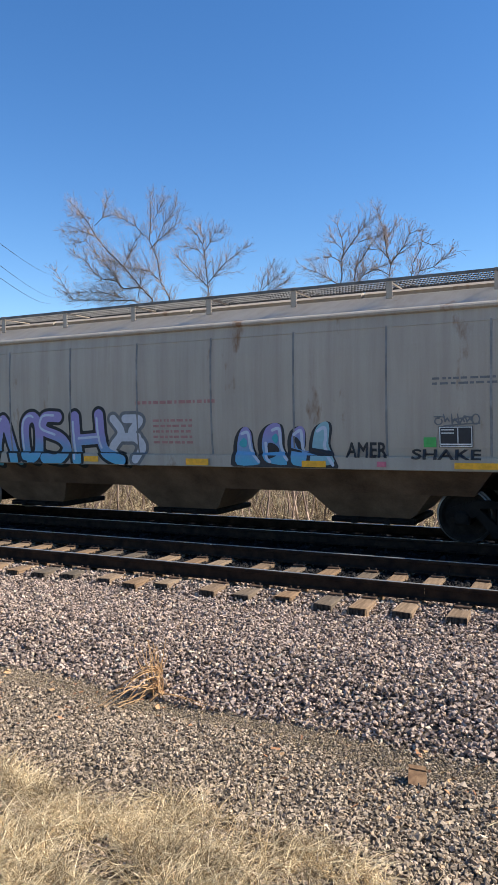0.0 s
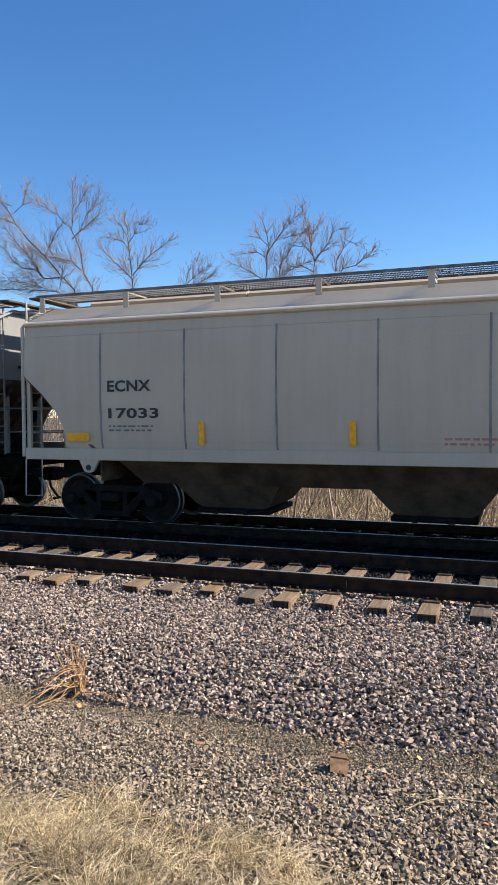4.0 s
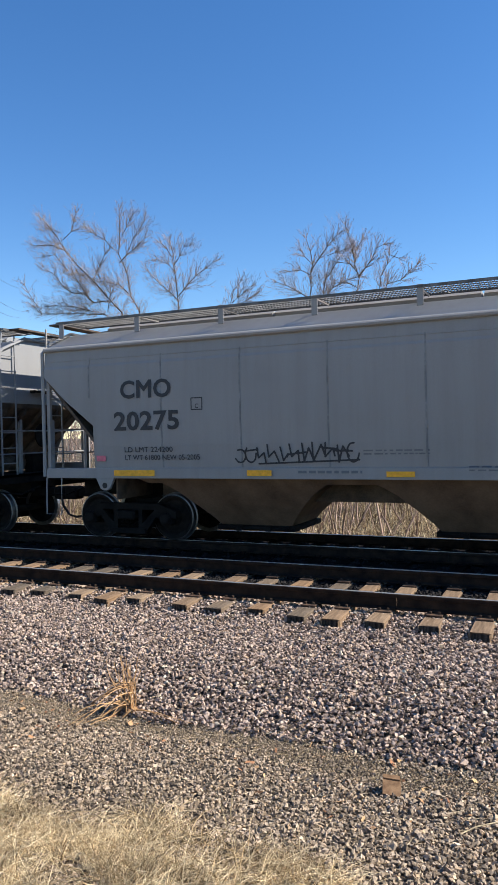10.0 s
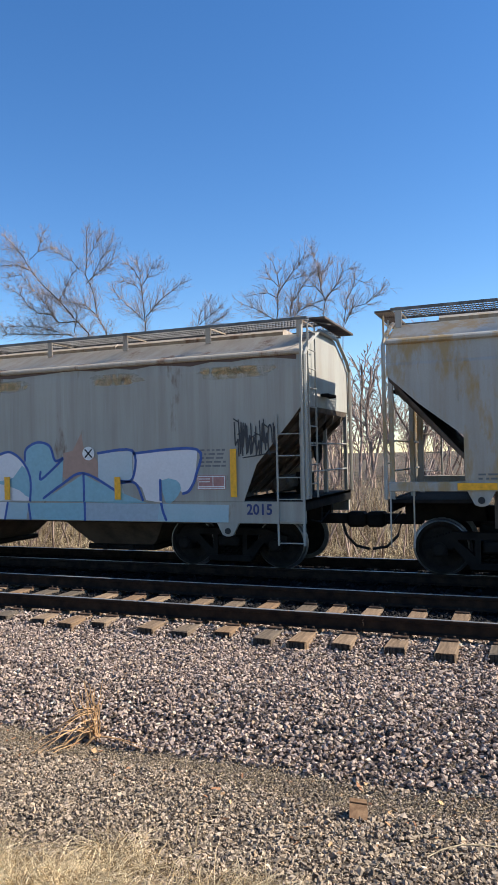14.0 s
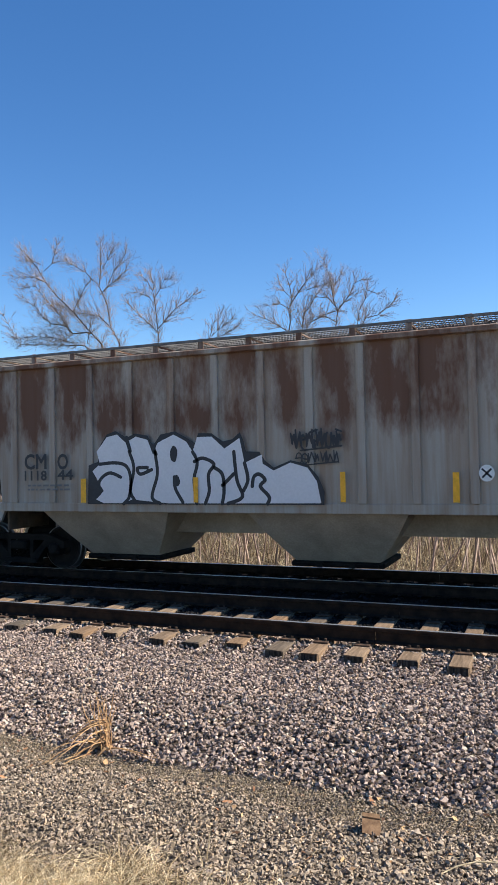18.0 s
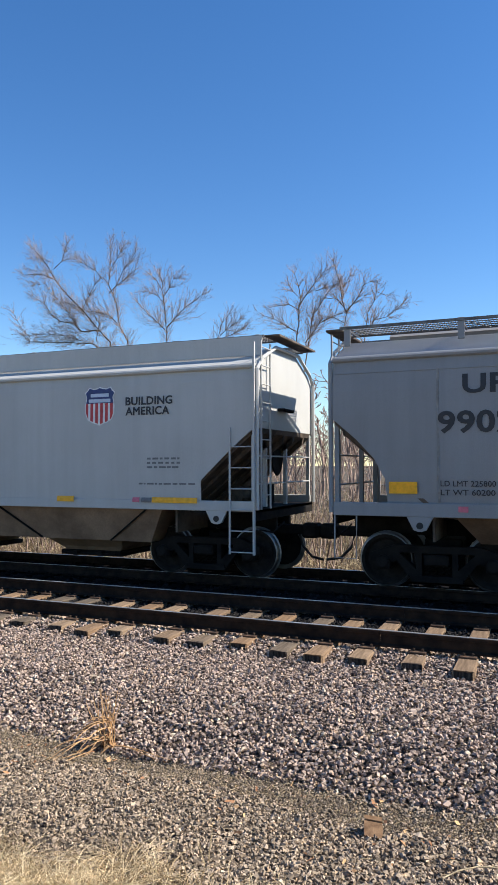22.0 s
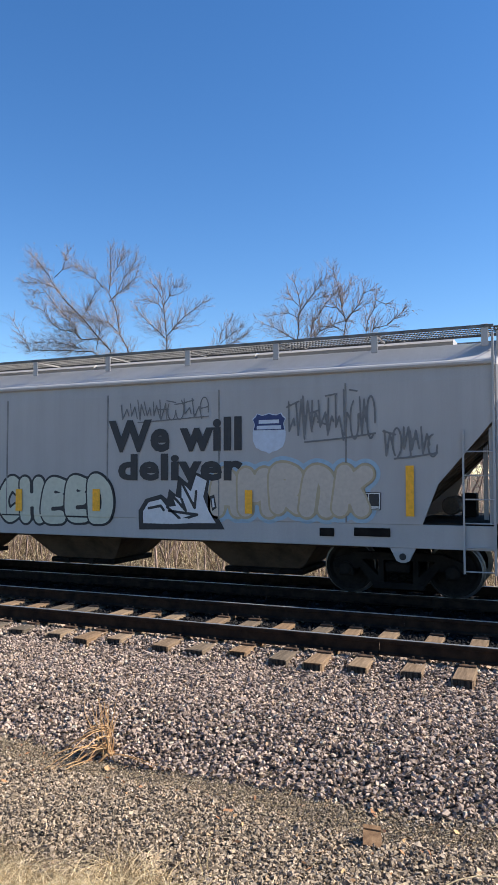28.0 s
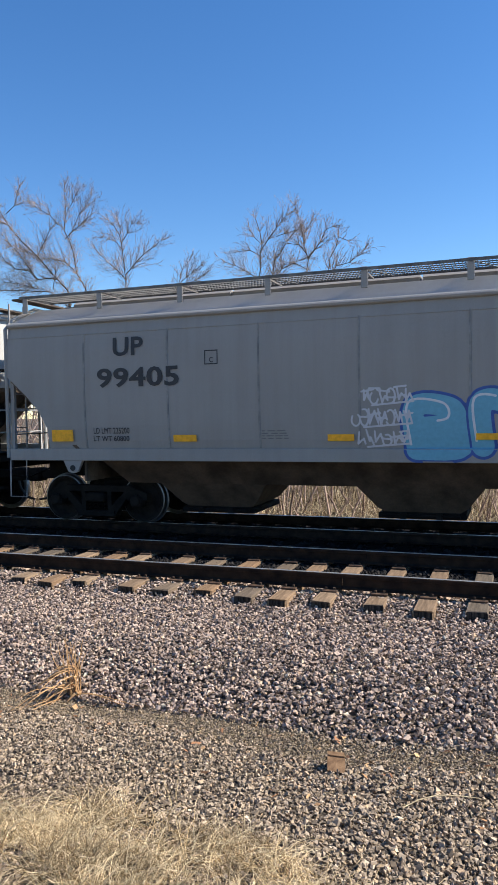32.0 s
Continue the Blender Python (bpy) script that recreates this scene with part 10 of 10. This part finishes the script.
def mark_car_14(c):
    lettering(c, "UP 111722", "black", 1.53, 3.70, 3.02, 3.44)
    boxed_mark(c, "black", 4.20, 4.45, 3.12, 3.38)
    lettering(c, "LD LMT 224050", "black", 1.57, 2.45, 1.83, 1.93)
    lettering(c, "LT WT 62000", "black", 1.58, 2.48, 1.68, 1.78)
    patch(c, "yellow", 1.12, 2.09, 1.38, 1.48)
    patch(c, "yellow", 3.78, 4.21, 1.40, 1.49)
    patch(c, "yellow", 6.30, 6.75, 1.39, 1.48)
    patch(c, "pink", 2.06, 2.21, 1.39, 1.48)
    lettering(c, "WARNING", "black", 7.45, 7.97, 1.98, 2.08)
    stencil_lines(c, "faint", 6.83, 7.56, 1.68, 1.94, n=4)
    stencil_lines(c, "faint", 8.07, 8.65, 1.67, 1.86, n=3)
    boxed_mark(c, "faint", 2.84, 3.13, 1.70, 1.84)
    shield(c, 12.00, 12.69, 2.85, 3.60)
    lettering(c, "BUILDING", "black", 12.93, 13.94, 3.22, 3.38)
    lettering(c, "AMERICA", "black", 12.93, 13.88, 3.03, 3.19)
    patch(c, "yellow", 13.52, 14.46, 1.40, 1.50)
    patch(c, "yellow", 11.37, 11.77, 1.39, 1.50)
    patch(c, "pink", 13.09, 13.24, 1.40, 1.49)
    patch(c, "faint", 13.28, 13.50, 1.40, 1.49)
    stencil_lines(c, "faint", 13.40, 14.12, 2.00, 2.24, n=3)
    stencil_lines(c, "faint", 13.22, 14.40, 1.70, 1.77, n=1)


def mark_car_15(c):
    lettering(c, "UP", "black", 2.10, 2.78, 3.19, 3.50)
    lettering(c, "99028", "black", 1.72, 3.17, 2.57, 2.93)
    lettering(c, "LD LMT 225800", "black", 1.75, 2.58, 1.74, 1.83)
    lettering(c, "LT WT 60200", "black", 1.75, 2.57, 1.60, 1.69)
    patch(c, "yellow", 0.94, 1.39, 1.62, 1.81)
    patch(c, "pink", 2.02, 2.17, 1.34, 1.43)
    shield(c, 11.15, 11.87, 2.77, 3.56)
    lettering(c, "BUILDING", "black", 12.05, 13.03, 3.34, 3.53)
    lettering(c, "AMERICA", "black", 12.08, 13.01, 3.14, 3.32)
    patch(c, "yellow", 6.41, 6.87, 1.59, 1.72)
    patch(c, "yellow", 8.63, 9.08, 1.60, 1.72)
    patch(c, "yellow", 11.49, 11.81, 1.60, 1.71)
    patch(c, "white", 7.66, 7.93, 1.75, 1.88)
    stencil_lines(c, "faint", 7.64, 8.00, 1.61, 1.71, n=2)
    stencil_lines(c, "faint", 5.20, 5.58, 1.60, 1.77, n=3)
    stencil_lines(c, "faint", 12.41, 13.20, 1.63, 1.86, n=3)
    boxed_mark(c, "black", 4.12, 4.39, 2.95, 3.19)
    patch(c, "pink", 13.21, 13.38, 1.34, 1.41)


def mark_car_16(c):
    lettering(c, "CHTT", "black", 1.79, 2.97, 2.57, 2.94)
    lettering(c, "720807", "black", 1.60, 3.33, 2.00, 2.39)
    lettering(c, "LD LMT 222300", "black", 1.46, 2.29, 1.86, 1.94)
    lettering(c, "LT WT 62700", "black", 1.46, 2.29, 1.71, 1.79)
    boxed_mark(c, "black", 4.25, 4.51, 2.36, 2.60)
    patch(c, "yellow", 1.86, 2.76, 1.28, 1.39)
    patch(c, "yellow", 4.48, 4.92, 1.28, 1.39)
    patch(c, "yellow", 6.90, 7.33, 1.27, 1.38)
    thin_tags(c)
    stencil_lines(c, "faint", 2.76, 2.99, 1.51, 1.67, n=3)
    stencil_lines(c, "faint", 4.66, 5.02, 1.57, 1.66, n=3)
    shield(c, 12.56, 13.21, 2.63, 3.39)
    lettering(c, "BUILDING", "black", 13.45, 14.41, 2.93, 3.11)
    lettering(c, "AMERICA", "black", 13.45, 14.38, 2.71, 2.89)
    scrawl(c, "black", 9.98, 11.23, 1.50, 1.89, n=7)
    scrawl(c, "black", 10.96, 12.02, 1.79, 2.08, n=7)
    scrawl(c, "black", 12.15, 13.51, 1.52, 1.92, n=8)
    placard(c, "black", 13.94, 14.36, 1.57, 1.86)
    patch(c, "yellow", 14.48, 15.37, 1.29, 1.41)
    patch(c, "yellow", 12.28, 12.78, 1.29, 1.39)
    patch(c, "yellow", 9.88, 10.34, 1.28, 1.39)
    patch(c, "green", 15.03, 15.24, 1.61, 1.76)
    patch(c, "pink", 14.78, 14.90, 1.56, 1.64)
    boxed_mark(c, "faint", 15.32, 15.53, 1.61, 1.76)
    stencil_lines(c, "black", 14.87, 15.70, 1.87, 2.12, n=3)
    patch(c, "under", 14.11, 14.36, 1.29, 1.38)


def mark_car_17(c):
    lettering(c, "UP", "black", 1.49, 2.15, 2.84, 3.27)
    lettering(c, "95508", "black", 1.49, 3.00, 2.26, 2.60)
    stencil_lines(c, "black", 2.21, 3.64, 2.06, 2.19, n=2)
    patch(c, "yellow", 0.52, 0.99, 1.78, 1.99)
    for d in (3.6, 6.4, 8.6, 11.5):
        patch(c, "yellow", d, d + 0.46, 1.59, 1.72)
    stencil_lines(c, "faint", 7.6, 8.0, 1.61, 1.71, n=2)
    stencil_lines(c, "faint", 12.4, 13.2, 1.63, 1.86, n=3)


def mark_car_18(c):
    throw_up(c, "tagold", 3.47, 6.57, 1.15, 2.09, word="mmns", seed=19)
    scrawl(c, "faint", 3.13, 5.21, 2.52, 3.16, n=7)
    lettering(c, "We will", "black", 9.42, 12.20, 2.48, 3.09)
    lettering(c, "deliver", "black", 9.64, 12.22, 1.95, 2.45)
    plain_shield(c, 12.40, 13.03, 2.42, 3.13)
    throw_up(c, "chart", 6.79, 9.52, 1.02, 2.08, word="cheed", seed=20)
    spiked_piece(c)
    throw_up(c, "tan", 11.61, 14.48, 1.30, 2.26, word="amrnk", seed=22)
    scrawl(c, "faint", 9.70, 11.55, 3.06, 3.48, n=9)
    scrawl(c, "faint", 13.06, 14.58, 2.63, 3.48, n=9, thick=1)
    scrawl(c, "faint", 14.72, 15.57, 2.33, 2.88, n=5, thick=1)
    patch(c, "yellow", 15.07, 15.20, 1.39, 2.20)
    patch(c, "yellow", 12.27, 12.41, 1.38, 1.79)
    patch(c, "yellow", 9.08, 9.25, 1.37, 1.79)
    patch(c, "yellow", 7.22, 7.38, 1.34, 1.78)
    placard(c, "black", 14.21, 14.66, 1.48, 1.77)
    patch(c, "under", 13.62, 13.87, 1.03, 1.17)
    patch(c, "under", 14.21, 14.81, 1.05, 1.19)


def mark_car_19(c):
    lettering(c, "NDYX", "black", 1.25, 2.12, 2.18, 2.42)
    lettering(c, "515896", "black", 1.30, 2.43, 1.74, 1.96)
    patch(c, "yellow", 2.32, 2.78, 0.97, 1.07)
    patch(c, "yellow", 4.16, 5.00, 1.00, 1.11)
    patch(c, "yellow", 6.75, 7.20, 0.97, 1.08)
    patch(c, "yellow", 9.34, 9.80, 0.98, 1.09)
    green_piece(c)
    scrawl(c, "black", 6.99, 7.49, 1.71, 1.90, n=4)
    throw_up(c, "outline", 7.66, 10.04, 1.21, 2.13, word="tuok", seed=23)
    boxed_mark(c, "faint", 3.73, 3.94, 2.00, 2.18)
    stencil_lines(c, "faint", 1.34, 2.41, 1.37, 1.57, n=2)
    throw_up(c, "outline", 10.89, 13.54, 0.63, 1.70, word="yer", seed=24)
    scrawl(c, "black", 9.86, 10.80, 1.88, 2.22, n=5)
    placard(c, "black", 14.13, 14.69, 1.42, 1.70)
    patch(c, "yellow", 15.19, 16.10, 0.93, 1.05)
    patch(c, "green", 13.89, 14.09, 1.39, 1.58)
    patch(c, "mint", 14.28, 14.49, 1.75, 1.86)
    stencil_lines(c, "faint", 14.04, 14.64, 1.91, 2.15, n=4)
    throw_up(c, "outline", 12.73, 14.21, 0.89, 2.24, word="nk", seed=25)


def mark_car_20(c):
    lettering(c, "UP 111790", "black", 1.54, 3.77, 3.02, 3.45)
    lettering(c, "LD LMT 223900", "black", 1.53, 2.40, 1.82, 1.90)
    lettering(c, "LT WT 62100", "black", 1.52, 2.42, 1.67, 1.76)
    patch(c, "yellow", 1.11, 2.03, 1.36, 1.49)
    patch(c, "pink", 2.02, 2.18, 1.37, 1.48)
    patch(c, "yellow", 3.81, 4.24, 1.36, 1.46)
    boxed_mark(c, "faint", 2.85, 3.07, 1.68, 1.81)
    boxed_mark(c, "black", 8.84, 9.08, 3.41, 3.65)
    shield(c, 12.08, 12.74, 2.81, 3.57)
    lettering(c, "BUILDING", "black", 12.93, 13.93, 3.18, 3.38)
    lettering(c, "AMERICA", "black", 12.92, 13.88, 2.98, 3.16)
    oblong_tag(c, "faint", 13.07, 14.06, 1.62, 2.09)
    stencil_lines(c, "faint", 13.55, 14.0, 1.74, 2.0, n=5)
    patch(c, "yellow", 6.50, 6.85, 1.36, 1.47)
    patch(c, "yellow", 8.85, 9.30, 1.36, 1.47)
    patch(c, "yellow", 11.37, 11.84, 1.36, 1.47)
    patch(c, "yellow", 13.63, 14.40, 1.37, 1.48)
    patch(c, "pink", 13.16, 13.29, 1.37, 1.46)
    patch(c, "faint", 13.33, 13.56, 1.37, 1.44)
    lettering(c, "WARNING", "black", 7.51, 8.05, 2.01, 2.10)
    stencil_lines(c, "faint", 6.93, 7.69, 1.67, 1.94, n=4)
    stencil_lines(c, "faint", 8.14, 8.77, 1.68, 1.85, n=3)
    stencil_lines(c, "faint", 13.49, 14.19, 2.06, 2.24, n=2)


def mark_car_21(c):
    lettering(c, "UP", "black", 2.35, 2.97, 3.16, 3.50)
    lettering(c, "99405", "black", 2.01, 3.68, 2.59, 2.95)
    lettering(c, "LD LMT 225200", "black", 1.90, 2.65, 1.75, 1.86)
    lettering(c, "LT WT 60800", "black", 1.89, 2.64, 1.61, 1.71)
    boxed_mark(c, "black", 4.17, 4.42, 2.94, 3.19)
    patch(c, "yellow", 0.99, 1.46, 1.61, 1.83)
    patch(c, "yellow", 3.54, 3.99, 1.60, 1.72)
    patch(c, "yellow", 6.35, 6.79, 1.60, 1.71)
    patch(c, "yellow", 8.68, 9.06, 1.61, 1.71)
    stencil_lines(c, "faint", 5.20, 5.67, 1.62, 1.79, n=4)
    scrawl(c, "greyw", 6.92, 7.72, 2.19, 2.46, n=5, thick=1)
    scrawl(c, "greyw", 6.75, 7.72, 1.84, 2.13, n=6, thick=1)
    scrawl(c, "greyw", 6.83, 7.67, 1.52, 1.79, n=5, thick=1)
    throw_up(c, "aqua", 7.61, 9.61, 1.26, 2.40, word="bn", seed=26)


for k, mark in enumerate((mark_car_0, mark_car_1, mark_car_2, mark_car_3, mark_car_4, mark_car_5, mark_car_6, mark_car_7, mark_car_8, mark_car_9, mark_car_10, mark_car_11, mark_car_12, mark_car_13, mark_car_14, mark_car_15, mark_car_16, mark_car_17, mark_car_18, mark_car_19, mark_car_20, mark_car_21)):
    mark(CARS[k + 1])


def train_shift(t):
    """How far the train has rolled towards -x, slowing a little."""
    return 11.33 * t - 0.00375 * t * t


def motions():
    for spec in CARS:
        mid = spec["at"] + spec["len"] / 2
        walk(spec["ob"], [(t, pose(mid - train_shift(t), Y_TRAIN, Z_TRAIN)) for t in np.arange(0, 32.01, 2.0).tolist()])
    step = 1 / 30
    times = [k * step for k in range(961)]
    for w, sx, car in WHEELS:
        spec = [c for c in CARS if c["ob"] == car][0]
        mid = spec["at"] + spec["len"] / 2
        # keyed densely while the car is within reach of the eye, held before and after
        rows = [(t, pose(sx, 0, 0.457, 0, -math.degrees(train_shift(t) / 0.457) % 360, 0)) for t in times if abs(mid - train_shift(t) + 5) < 24]
        if rows[0][0] > 0:
            rows.insert(0, (0.0, rows[0][1]))
        if rows[-1][0] < 32:
            rows.append((32.0, rows[-1][1]))
        walk(w, rows)



motions()
